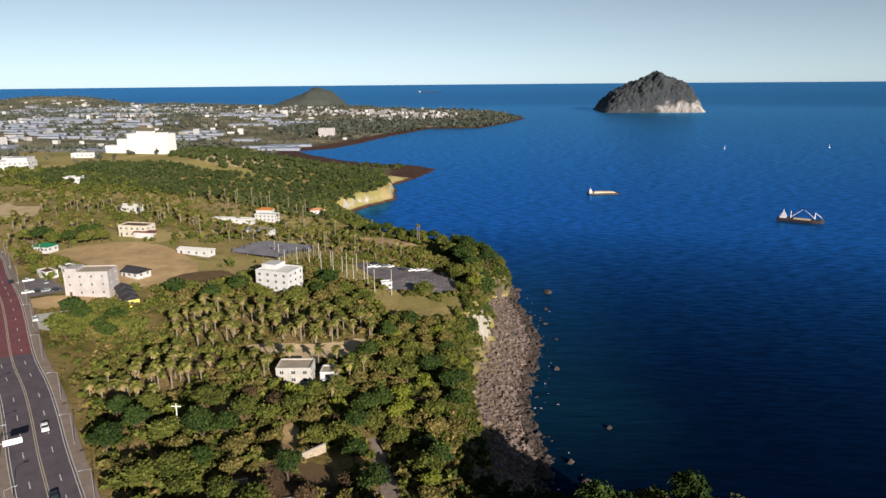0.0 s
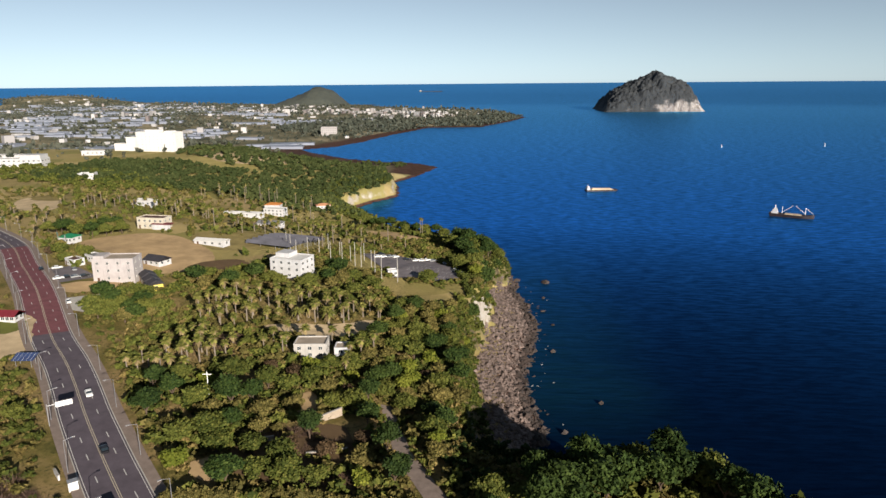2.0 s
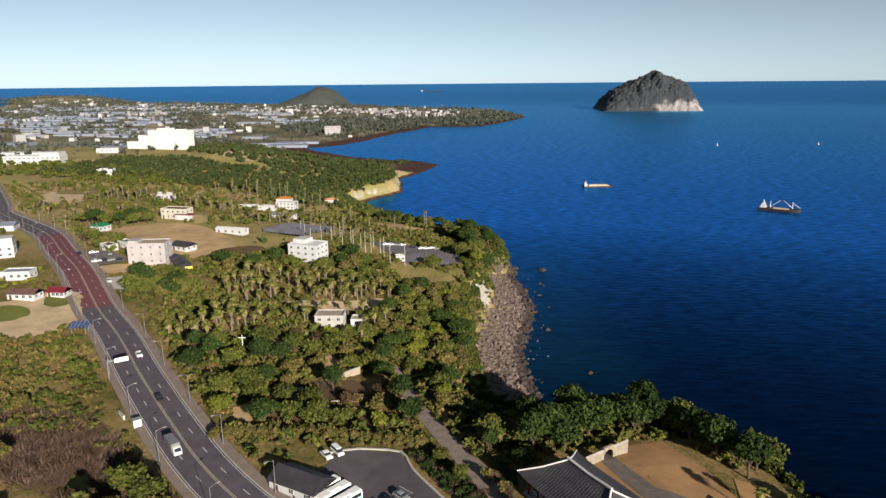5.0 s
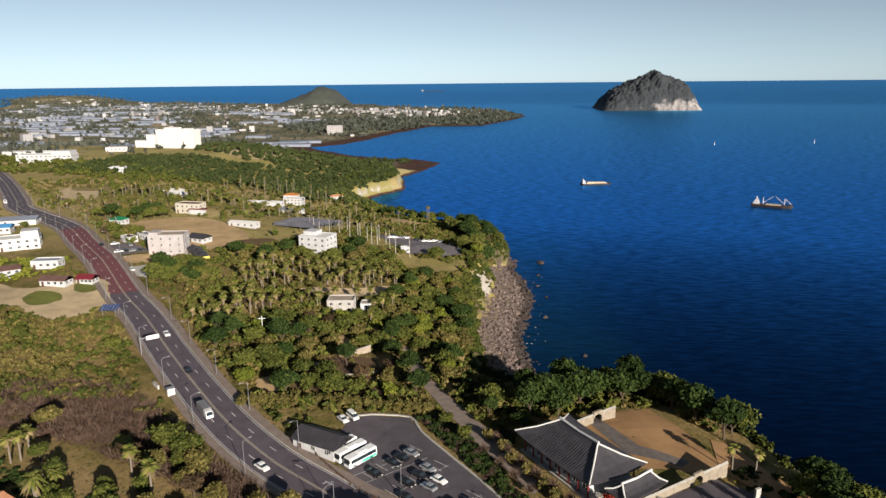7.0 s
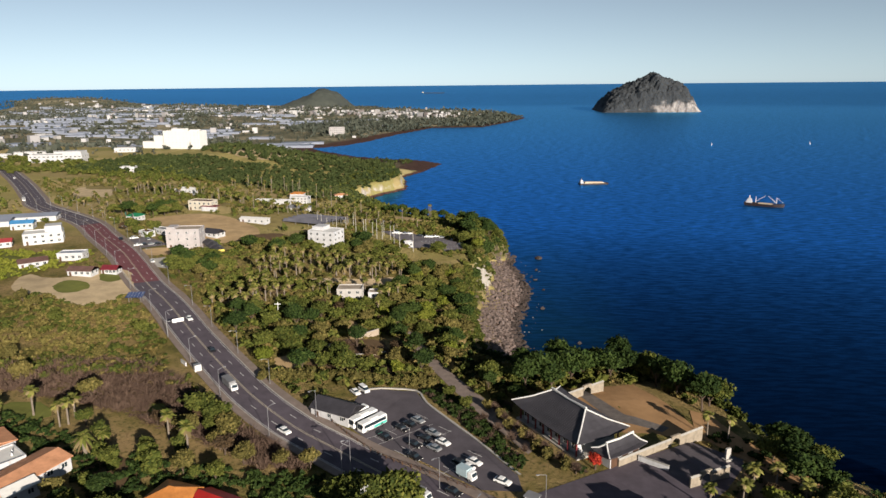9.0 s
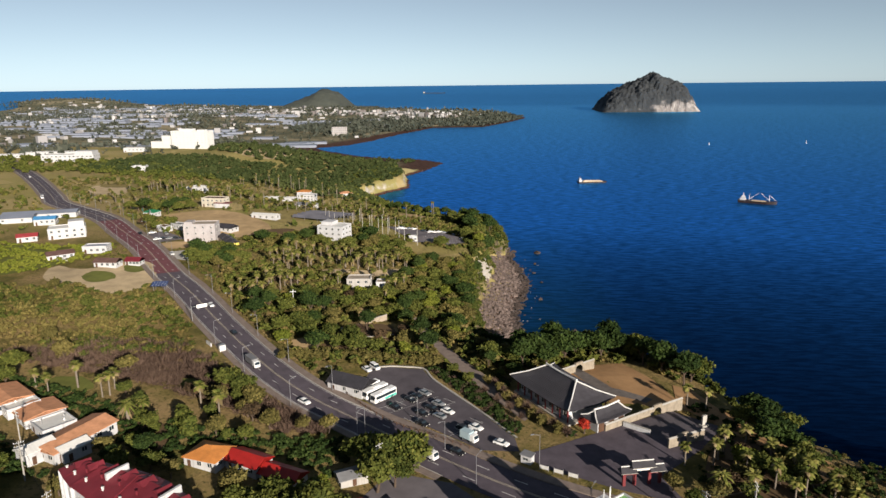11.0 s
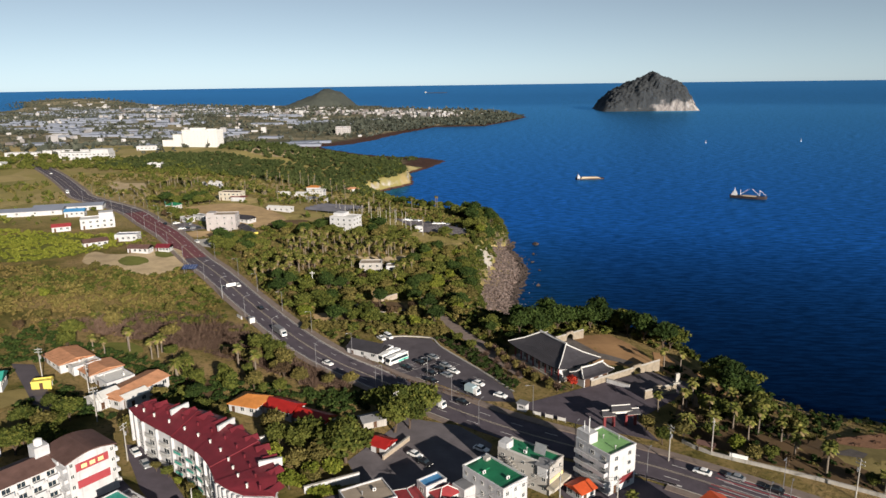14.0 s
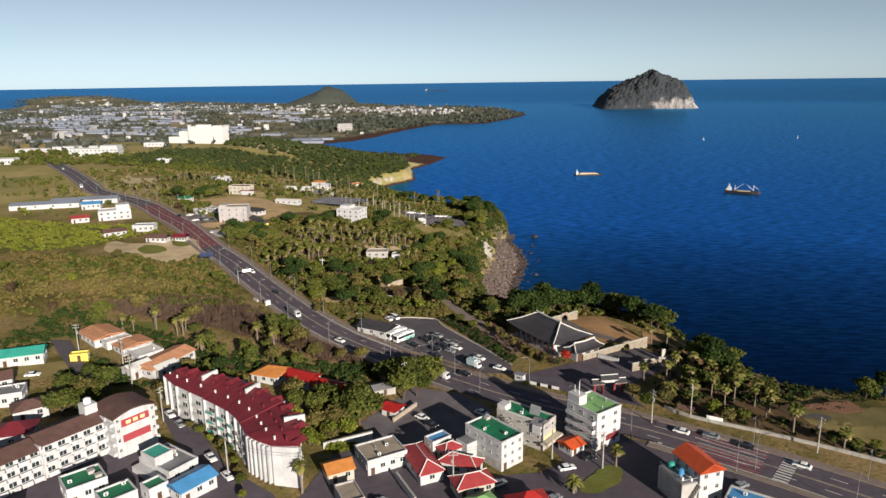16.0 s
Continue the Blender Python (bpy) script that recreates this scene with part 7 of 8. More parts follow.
# far village and greenhouses
def far_village():
    V, F, n = [], [], 0
    unit = np.array([(-1, -1, 0), (1, -1, 0), (1, 1, 0), (-1, 1, 0), (-1, -1, 1), (1, -1, 1), (1, 1, 1), (-1, 1, 1)], float)
    quads = np.array([(4, 5, 6, 7), (0, 1, 5, 4), (1, 2, 6, 5), (2, 3, 7, 6), (3, 0, 4, 7)])
    def add(x, y, w, d, h, a):
        nonlocal n
        z = gz(x, y)
        v = unit * [w / 2, d / 2, h + 1] + [0, 0, -1]
        c, s = math.cos(a), math.sin(a)
        V.append(np.stack([v[:, 0] * c - v[:, 1] * s + x, v[:, 0] * s + v[:, 1] * c + y, v[:, 2] + z], 1))
        F.append(quads + n)
        n += 8
    r = random.Random(5)
    for cx, cy, sx, sy, k in ((-500, 2450, 260, 200, 230), (-250, 2250, 120, 140, 60), (-900, 2700, 260, 200, 90), (-1400, 2900, 400, 300, 110), (-700, 1600, 260, 200, 26), (-620, 1050, 160, 120, 18), (-1100, 2000, 400, 300, 60), (-2000, 3300, 300, 150, 40), (-900, 1300, 250, 200, 22)):
        for _ in range(k):
            x, y = r.gauss(cx, sx * 0.6), r.gauss(cy, sy * 0.6)
            if inland(x, y)[0] > 40:
                w = r.uniform(8, 18)
                add(x, y, w, w * r.uniform(0.6, 1.0), r.uniform(3.5, 8) + (r.random() < 0.06) * 9, r.uniform(0, 3))
    tagged(part("distant_village", raw_mesh("distant_village", np.concatenate(V), np.concatenate(F), "village"), "village", None), "white and pale houses of the far village", "houses", kind="stuff")
    V, F, n = [], [], 0
    for cx, cy, sx, sy, k in ((-820, 1500, 250, 120, 40), (-1250, 1700, 400, 200, 70), (-430, 1330, 40, 40, 6), (-1500, 2400, 500, 300, 120), (-720, 1150, 200, 100, 20), (-560, 1900, 160, 100, 20), (-1700, 3000, 500, 250, 80), (-900, 2200, 200, 150, 30)):
        for _ in range(k):
            x, y = r.gauss(cx, sx * 0.6), r.gauss(cy, sy * 0.6)
            if inland(x, y)[0] > 40:
                add(x, y, r.uniform(40, 90), r.uniform(16, 40), 4, 0.12 + r.uniform(-0.15, 0.15))
    tagged(part("distant_greenhouses", raw_mesh("distant_greenhouses", np.concatenate(V), np.concatenate(F), "vinyl"), "vinyl", None), "rows of pale plastic greenhouses on the plain", "greenhouses", kind="stuff")


vm, vt, vp = nodes_of("village_walls")
vt.links.new(ramp(vt, geo_of(vt).outputs["Random Per Island"], [(0.0, (0.26, 0.25, 0.26)), (0.30, (0.42, 0.41, 0.41)), (0.45, (0.16, 0.13, 0.125)), (0.7, (0.19, 0.185, 0.19)), (0.92, (0.38, 0.375, 0.385))]), vp.inputs["Base Color"])
M["village"] = vm
far_village()


# ---- the traditional hall and its court ----
def tiled_roof(parent, w, d, eave, ridge_z, ridge_len, lift=0.7, n=10):
    """A heavy hipped roof with a sagging slope, upturned corners and white plastered ridges."""
    bm = B()
    def eave_pt(u, v):
        cx, cy = abs(u), abs(v)
        return Vector((u * w / 2, v * d / 2, eave + lift * (cx * cy) ** 4))
    ring = [(-1 + 2 * k / n, -1) for k in range(n)] + [(1, -1 + 2 * k / n) for k in range(n)] + [(1 - 2 * k / n, 1) for k in range(n)] + [(-1, 1 - 2 * k / n) for k in range(n)]
    levels = []
    for f in (0, 0.33, 0.66, 1.0):
        row = []
        for u, v in ring:
            p = eave_pt(u, v)
            top = Vector((max(-ridge_len / 2, min(ridge_len / 2, p.x)), 0, ridge_z))
            q = p.lerp(top, f)
            q.z -= 0.5 * math.sin(math.pi * f)
            row.append(bm.verts.new(q))
        levels.append(row)
    m = len(ring)
    for a, b in zip(levels, levels[1:]):
        for k in range(m):
            bm.faces.new((a[k], a[(k + 1) % m], b[(k + 1) % m], b[k]))
    under = [bm.verts.new((v.co.x * 0.98, v.co.y * 0.98, v.co.z - 0.35)) for v in levels[0]]
    for k in range(m):
        bm.faces.new((levels[0][(k + 1) % m], levels[0][k], under[k], under[(k + 1) % m]))
    bm.faces.new(under[::-1])
    bmesh.ops.remove_doubles(bm, verts=bm.verts, dist=0.002)
    roof = part("roof", bm, "slate", parent, "dark grey tiled roof with upturned corners")
    part("ridge", tube(tube(B(), (-ridge_len / 2 - 0.3, 0, ridge_z + 0.7), (0, 0, ridge_z + 0.35), 0.28, 0.26, 6), (0, 0, ridge_z + 0.35), (ridge_len / 2 + 0.3, 0, ridge_z + 0.7), 0.26, 0.28, 6), "plaster", roof)
    for sx in (-1, 1):
        for sy in (-1, 1):
            a, c = Vector((sx * ridge_len / 2, 0, ridge_z + 0.3)), eave_pt(sx, sy) + Vector((0, 0, 0.15))
            mid = (a + c) / 2 - Vector((0, 0, 0.4))
            part("hip_ridge", tube(tube(B(), a, mid, 0.22, 0.2, 6), mid, c, 0.2, 0.16, 6), "plaster", roof)
    for k in range(-int(w / 1.6), int(w / 1.6) + 1):
        x = k * 0.8
        if abs(x) < w / 2 - 0.4:
            for sy in (-1, 1):
                p, top = Vector((x, sy * d / 2 * 0.995, eave + 0.05)), Vector((max(-ridge_len / 2, min(ridge_len / 2, x)), 0, ridge_z))
                f = 1.0 if abs(x) < ridge_len / 2 else max(0.05, (w / 2 - abs(x)) / (w / 2 - ridge_len / 2))
                end = Vector((x, p.y * (1 - f), eave + (ridge_z - eave) * f - 0.1))
                mid = (p + end) / 2 - Vector((0, 0, 0.42 * f))
                part("tile_rib", tube(tube(B(), p, mid, 0.05, 0.05, 4), mid, end, 0.05, 0.05, 4), "slate", roof)
    return roof


hall = thing("exhibition_hall", "traditional hall with a great dark tiled roof", "hall", pose(20.5, 92, gz(20.5, 92), 0, 0, -56))
part("podium", box(B(), -13.4, 13.4, -8.0, 8.0, -1, 0.5), "concrete", hall)
part("wall", box(B(), -11.6, 11.6, -6.4, 6.4, 0.503, 5.0), "white_wall", hall)
for k in range(8):
    for s in (-1, 1):
        part("column", tube(B(), (-12.2 + 3.486 * k, s * 7.2, 0.503), (-12.2 + 3.486 * k, s * 7.2, 5.1), 0.26, 0.24, 10), "red_paint", hall)
        if 0 < k:
            window_at(hall, pose(-12.2 + 3.486 * (k - 0.5), s * 6.404, 2.6, 0, 0, 0 if s > 0 else 180), 2.2, 2.2)
tiled_roof(hall, 29, 18, 5.0, 9.6, 14)
lowhall = thing("side_gate_hall", "small tiled gate hall beside the court wall", "hall", pose(32.3, 78.2, gz(32.3, 78.2), 0, 0, 38))
part("wall", box(B(), -5.4, 5.4, -2.0, 2.0, -1, 3.6), "white_wall", lowhall)
for u in (-4, 0, 4):
    part("gate_leaf", box(B(), -1.1, 1.1, -2.12, -2.004, 0, 2.8), "timber", lowhall).location = (u, 0, 0)
tiled_roof(lowhall, 14, 6.4, 3.6, 5.6, 9.6, 0.4, 6)


def court_wall(a, b, arch, label):
    """A long pale masonry wall with a tiled coping and a round gateway."""
    a, b = Vector((*a, 0)), Vector((*b, 0))
    n = (b - a).length
    z = (gz(a.x, a.y) + gz(b.x, b.y)) / 2
    t = thing("court_wall", label, "wall", pose(a.x, a.y, z, 0, 0, math.degrees(math.atan2(b.y - a.y, b.x - a.x))), "court walls")
    bm, r = B(), 1.7
    box(bm, 0, arch - r, -0.25, 0.25, -1.6, 3.0), box(bm, arch + r, n, -0.25, 0.25, -1.6, 3.0)
    seg = [(arch + r * math.cos(math.pi * k / 10), 1.2 + r * math.sin(math.pi * k / 10)) for k in range(11)]
    for (x0, z0), (x1, z1) in zip(seg, seg[1:]):
        solid(bm, [(x0, -0.3, z0), (x1, -0.3, z1), (x1, -0.3, 3.8), (x0, -0.3, 3.8), (x0, 0.3, z0), (x1, 0.3, z1), (x1, 0.3, 3.8), (x0, 0.3, 3.8)], [(0, 3, 2, 1), (4, 5, 6, 7), (3, 7, 6, 2), (0, 1, 5, 4)])
    bmesh.ops.recalc_face_normals(bm, faces=bm.faces)
    part("masonry", bm, "court_stone", t)
    for x0, x1 in ((0, arch - r), (arch + r, n)):
        part("coping", solid(B(), [(x0, -0.45, 3.003), (x1, -0.45, 3.003), (x1, 0.45, 3.003), (x0, 0.45, 3.003), (x0, 0, 3.35), (x1, 0, 3.35)], [(0, 1, 5, 4), (2, 3, 4, 5), (1, 2, 5), (3, 0, 4), (3, 2, 1, 0)]), "concrete", t)
    return t


court_wall((31.5, 74.5), (57.5, 93.0), 21.0, "long cream court wall with a round gateway")
court_wall((22.5, 111), (34.5, 120.5), 8.0, "cream garden wall with a round moon gate")
court_wall((47, 66), (58, 72), 5.0, "short cream wall before the palms")
st = thing("stele", "upright pale stone stele on a plinth", "monument", pose(61, 82, gz(61, 82), 0, 0, 30))
part("plinth", box(B(), -1.2, 1.2, -0.8, 0.8, -0.5, 0.7), "concrete", st)
part("slab", prism(B(), [(-0.8, -0.3), (0.8, -0.3), (0.7, 0.3), (-0.7, 0.3)], 0.703, 3.6), "kerb", st)
gate = thing("ceremonial_gate", "red ceremonial gate with three tiled roofs", "gate", pose(36.5, 48.5, gz(36.5, 48.5), 0, 0, 12))
for u in (-4.6, -1.9, 1.9, 4.6):
    part("post", box(B(), u - 0.35, u + 0.35, -0.35, 0.35, -0.3, 5.2 if abs(u) < 3 else 4.0), "red_paint", gate)
part("beam", box(B(), -2.6, 2.6, -0.3, 0.3, 4.2, 5.3), "plaster", gate, "pale lettered cross beam").location = (0, -0.4, 0)
for u in (-3.3, 3.3):
    part("beam", box(B(), -1.6, 1.6, -0.25, 0.25, 3.2, 4.0), "red_paint", gate).location = (u, -0.4, 0)
for u, z, w in ((0, 5.6, 5.6), (-3.7, 4.3, 3.6), (3.7, 4.3, 3.6)):
    r = part("roof", pitched(B(), w, 2.2, 0, 0.9, 0.25, 0.3), "slate", gate)
    r.location = (u, 0, z)
    part("ridge", tube(B(), (-w / 2, 0, 0.95), (w / 2, 0, 0.95), 0.16, 0.16, 6), "plaster", r)
    part("eave_edge", box(B(), -w / 2 - 0.3, w / 2 + 0.3, -1.55, -1.45, -0.30, -0.2), "concrete", r)
vis = house("white visitor office with a dark gable roof", -45.5, 95, -25, 13.4, 7.6, 3.2, "gable", "white_wall", "slate", 2.0, wins=(3, 3), name="office")


# ---- vehicles ----
M.update({
    "rubber": surface("tyre_rubber", (0.02, 0.02, 0.02), 0.9, 0.2, 2.0),
    "car_white": surface("white_car_paint", (0.78, 0.78, 0.78), 0.25, 0.06, 1.0, bump=0),
    "car_silver": surface("silver_car_paint", (0.42, 0.43, 0.45), 0.25, 0.06, 1.0, 0.5, bump=0),
    "car_black": surface("black_car_paint", (0.015, 0.015, 0.018), 0.2, 0.06, 1.0, bump=0),
    "car_blue": surface("pale_blue_truck_paint", (0.36, 0.46, 0.50), 0.35, 0.1, 1.0, bump=0),
    "bus_teal": surface("teal_bus_stripe", (0.05, 0.45, 0.36), 0.3, 0.08, 1.0, bump=0),
    "hull": surface("rusty_dark_hull", (0.035, 0.024, 0.026), 0.6, 0.4, 0.2),
    "deck_tan": surface("tan_ship_deck", (0.52, 0.42, 0.30), 0.8, 0.25, 0.2),
    "lamp_steel": surface("grey_lamp_steel", (0.26, 0.26, 0.28), 0.5, 0.2, 1.0, 0.4),
    "lamp_glass": surface("lamp_lens", (0.75, 0.74, 0.70), 0.2, 0.05, 1.0, bump=0),
    "hedge_green": M["leaf_mid"],
})


def extrude_profile(bm, prof, y0, y1):
    a, b = [bm.verts.new((x, y0, z)) for x, z in prof], [bm.verts.new((x, y1, z)) for x, z in prof]
    n = len(prof)
    bm.faces.new(a), bm.faces.new(b[::-1])
    for i in range(n):
        bm.faces.new((a[(i + 1) % n], a[i], b[i], b[(i + 1) % n]))
    bmesh.ops.recalc_face_normals(bm, faces=bm.faces)
    return bm


def wheels(t, xs, half, r, w=0.24):
    for x in xs:
        for s in (-1, 1):
            wheel = part("wheel", shared(f"wheel|{r}", lambda: tube(B(), (0, -w / 2, 0), (0, w / 2, 0), r, r, 14)), "rubber", t)
            wheel.location = (x, s * half, r)
            part("hub", shared(f"hub|{r}", lambda: tube(B(), (0, -w / 2 - 0.01, 0), (0, w / 2 + 0.01, 0), r * 0.5, r * 0.5, 10)), "steel", wheel)


def make_car(paint, label, category="car", boxy=False):
    t = thing("van" if boxy else "car", label, category, pose(0, 0, -400), "vehicles")
    if boxy:
        body = [(-2.3, 0.35), (2.25, 0.35), (2.35, 0.8), (2.2, 1.05), (1.75, 1.15), (-2.35, 1.15)]
        cab = [(-2.25, 1.155), (1.72, 1.155), (1.1, 1.85), (-2.15, 1.85)]
        top = [(-2.2, 1.853), (1.1, 1.853), (1.0, 1.98), (-2.1, 1.98)]
    else:
        body = [(-2.2, 0.3), (2.2, 0.3), (2.25, 0.62), (2.05, 0.78), (1.1, 0.92), (-1.75, 0.96), (-2.2, 0.86)]
        cab = [(-1.75, 0.965), (1.05, 0.93), (0.45, 1.36), (-1.1, 1.38)]
        top = [(-1.12, 1.383), (0.45, 1.363), (0.3, 1.45), (-0.95, 1.46)]
    bm = extrude_profile(B(), body, -0.88, 0.88)
    bmesh.ops.bevel(bm, geom=list(bm.edges), offset=0.06, segments=1, affect="EDGES")
    part("body", bm, paint, t)
    part("cabin_glass", extrude_profile(B(), cab, -0.76, 0.76), "glass", t)
    part("roof", extrude_profile(B(), top, -0.72, 0.72), paint, t)
    for s in (-1, 1):
        part("headlight", box(B(), 2.16, 2.27, -0.2, 0.2, 0.5, 0.66), "lamp_glass", t).location = (0, s * 0.6, 0)
    wheels(t, (-1.35, 1.4), 0.82, 0.32)
    return t


def make_bus(stripe, label):
    t = thing("coach", label, "bus", pose(0, 0, -400), "vehicles")
    bm = extrude_profile(B(), [(-4.6, 0.4), (4.5, 0.4), (4.65, 1.3), (4.45, 3.1), (-4.5, 3.15), (-4.65, 1.6)], -1.2, 1.2)
    bmesh.ops.bevel(bm, geom=list(bm.edges), offset=0.12, segments=2, affect="EDGES")
    part("body", bm, "car_white", t)
    for s in (-1, 1):
        part("side_windows", box(B(), -4.2, 4.0, -0.02, 0.02, 1.55, 2.55), "glass", t).location = (0, s * 1.2, 0)
        part("side_stripe", box(B(), -4.4, 0.5, -0.02, 0.02, 0.6, 1.3), stripe, t).location = (0, s * 1.2, 0)
        part("mirror", box(B(), 4.6, 4.9, -0.1, 0.1, 2.2, 2.8), "rubber", t).location = (0, s * 1.3, 0)
    part("windscreen", solid(B(), [(4.64, -1.0, 1.4), (4.64, 1.0, 1.4), (4.50, 1.0, 2.8), (4.50, -1.0, 2.8), (4.5, -1.0, 1.4), (4.5, 1.0, 1.4), (4.4, 1.0, 2.8), (4.4, -1.0, 2.8)], [(0, 1, 2, 3), (7, 6, 5, 4), (0, 4, 5, 1), (2, 6, 7, 3), (1, 5, 6, 2), (0, 3, 7, 4)]), "glass", t)
    part("roof_unit", box(B(), -1.6, 1.0, -0.7, 0.7, 3.12, 3.35), "plastic_white", t)
    wheels(t, (-2.6, 2.9), 1.08, 0.48, 0.3)
    return t


def make_truck(cargo, label, length=6.6):
    t = thing("truck", label, "truck", pose(0, 0, -400), "vehicles")
    bm = extrude_profile(B(), [(length / 2 - 1.7, 0.5), (length / 2, 0.5), (length / 2, 1.4), (length / 2 - 0.35, 2.4), (length / 2 - 1.7, 2.45)], -1.0, 1.0)
    bmesh.ops.bevel(bm, geom=list(bm.edges), offset=0.08, segments=1, affect="EDGES")
    part("cab", bm, "car_white", t)
    part("windscreen", solid(B(), [(length / 2 + 0.02, -0.85, 1.42), (length / 2 + 0.02, 0.85, 1.42), (length / 2 - 0.30, 0.85, 2.3), (length / 2 - 0.30, -0.85, 2.3), (length / 2 - 0.2, -0.85, 1.42), (length / 2 - 0.2, 0.85, 1.42), (length / 2 - 0.5, 0.85, 2.3), (length / 2 - 0.5, -0.85, 2.3)], [(0, 1, 2, 3), (7, 6, 5, 4), (0, 4, 5, 1), (2, 6, 7, 3), (1, 5, 6, 2), (0, 3, 7, 4)]), "glass", t)
    part("cargo_box", box(B(), -length / 2, length / 2 - 1.85, -1.1, 1.1, 0.85, 2.9), cargo, t)
    part("chassis", box(B(), -length / 2 + 0.1, length / 2 - 0.3, -0.45, 0.45, 0.45, 0.847), "rubber", t)
    wheels(t, (-length / 2 + 1.1, length / 2 - 1.0), 0.9, 0.42, 0.3)
    return t


V = {
    "white": make_car("car_white", "small white passenger car with dark windows"), "silver": make_car("car_silver", "silver passenger car with dark windows"),
    "black": make_car("car_black", "black passenger car with dark windows"), "van": make_car("car_white", "white passenger van with dark windows", "van", True),
    "bus_teal": make_bus("bus_teal", "white coach with a teal side stripe"), "bus": make_bus("car_silver", "white coach with a grey side stripe"),
    "truck": make_truck("grey_roof", "white truck with a grey cargo box", 8.0), "pickup": make_truck("car_blue", "small truck with a pale blue bed", 5.2),
}
PARKED = [("silver", -22, 95, -38), ("black", -26, 90, -38), ("black", -24.2, 92.6, 142), ("black", -30, 85, -38), ("silver", -17, 88, -38), ("black", -19, 85, 142), ("black", -21.4, 81.4, -38), ("black", -20.6, 75.2, -38), ("white", -13.8, 83, -38), ("silver", -16, 80, 142),
          ("white", -5, 73.6, -38), ("white", -6.8, 71.2, 142), ("black", -8.6, 73.0, -38), ("pickup", -6.6, 66.8, -38), ("white", 2.2, 65.2, -30), ("van", -41, 112, -50), ("white", -43.4, 110, -50),
          ("bus", -40.2, 93.6, 232), ("bus", -37.4, 92.0, 232), ("bus_teal", -34.4, 90.0, 232),
          ("white", -63, 347, 30), ("silver", -59.5, 351.5, 30), ("white", -65, 342.5, 30), ("white", -42.5, 358.5, 30), ("white", -45.6, 356, 30), ("silver", -30, 360, 120), ("white", -27, 356, 120), ("white", -23, 343, 120), ("black", -66, 360, 30), ("white", -20.6, 338, 120), ("white", -19.4, 334.6, 120), ("white", -21.8, 341, 120), ("silver", -18.2, 331, 120), ("white", -40, 360.6, 30), ("silver", -36.5, 362, 30), ("white", -57, 354, 30), ("black", -50, 352, 30),
          ("white", -20.6, 28.6, -35), ("black", -17.6, 24.8, -35), ("white", -3, 32.4, -30), ("white", 2.0, -4.0, 35), ("white", 19.4, 4.0, 20), ("black", 25.8, 9.6, 20), ("silver", 15.0, -9.6, 40), ("white", -91.6, 17.2, -45), ("silver", -86.6, 12.6, -45), ("white", -71.6, -2.0, -45), ("white", -64.5, -9.0, -45), ("silver", 60.5, -1.5, 30), ("black", 40, -12, 60),
          ("silver", -26, -13.5, 60), ("white", -143, 32.5, 15), ("white", -212, 206, 10), ("white", -189, 254.5, 40), ("black", -186.4, 257, 40), ("silver", -183.6, 258.6, 40), ("black", -181, 260.4, 40), ("white", -200, 270.6, 40), ("silver", -190.6, 268.4, 130)]
DRIVING = [("truck", -81.5, 105.4, 1), ("black", -98, 131, -1), ("white", -57.5, 82.5, 1), ("white", -168, 228, 1), ("white", -118, 158, 1), ("truck", -18, 58.0, 1), ("black", -9.5, 60.0, 1), ("white", 53, 24.4, -1), ("silver", 60.5, 22.4, -1), ("white", 79, 8.4, -1), ("black", 68, 17.6, -1), ("white", -444, 512, 1), ("truck", -350, 392, 1), ("black", -206, 268, -1)]
for k, x, y, a in PARKED:
    copy_thing(V[k], pose(x, y, gz(x, y) + (0.42 if 300 < y < 370 else 0.10), 0, 0, a))
for k, x, y, way in DRIVING:
    i = int(np.argmin((MX[:, 0] - x) ** 2 + (MX[:, 1] - y) ** 2))
    d = main_line[min(i + 1, len(main_line) - 1)] - main_line[max(i - 1, 0)]
    copy_thing(V[k], pose(x, y, gz(x, y) + 0.14, 0, 0, math.degrees(math.atan2(d.y, d.x)) + (0 if way > 0 else 180)))

# parking bays
lot = bpy.data.objects["parking"]
stripe = bpy.data.meshes.new("bay_line")
bm = box(B(), -2.4, 2.4, -0.07, 0.07, 0, 0.012)
bm.to_mesh(stripe), bm.free()
for ax, ay, n in ((-33.4, 82.6, 9), (-24.6, 77.4, 8), (-12.6, 68.6, 6), (-20.5, 83.4, 0)):
    for k in range(n):
        x, y = ax + 1.55 * k * math.cos(radians(52)) * 1.6, ay + 1.55 * k * math.sin(radians(52)) * 1.6
        o = part("bay_line", stripe, "white_line", lot)
        o.matrix_basis = pose(x, y, gz(x, y) + 0.13, 0, 0, -38)
for ax, ay, bx, by in ((-34.9, 83.8, -20, 97), (-31.6, 81.2, -17.6, 93.6), (-23.6, 77.6, -12.0, 90.4), (-12.6, 68.6, -3.4, 78)):
    line = [Vector((ax, ay, 0)).lerp(Vector((bx, by, 0)), k / 5) for k in range(6)]
    part("bay_edge", ribbon(line, -0.07, 0.07, 0.135, cuts=1), "white_line", lot)
single("lot_kerb", ribbon(curve_points([(-43, 112), (-36, 115.4), (-25, 115.4), (-20.6, 107), (-12.6, 96), (-3.6, 84), (6.6, 69)], 3), -0.3, 0.3, 0.3, 0.4, 1), "kerb", "pale concrete kerb round the car park", "kerb", kind="structure")


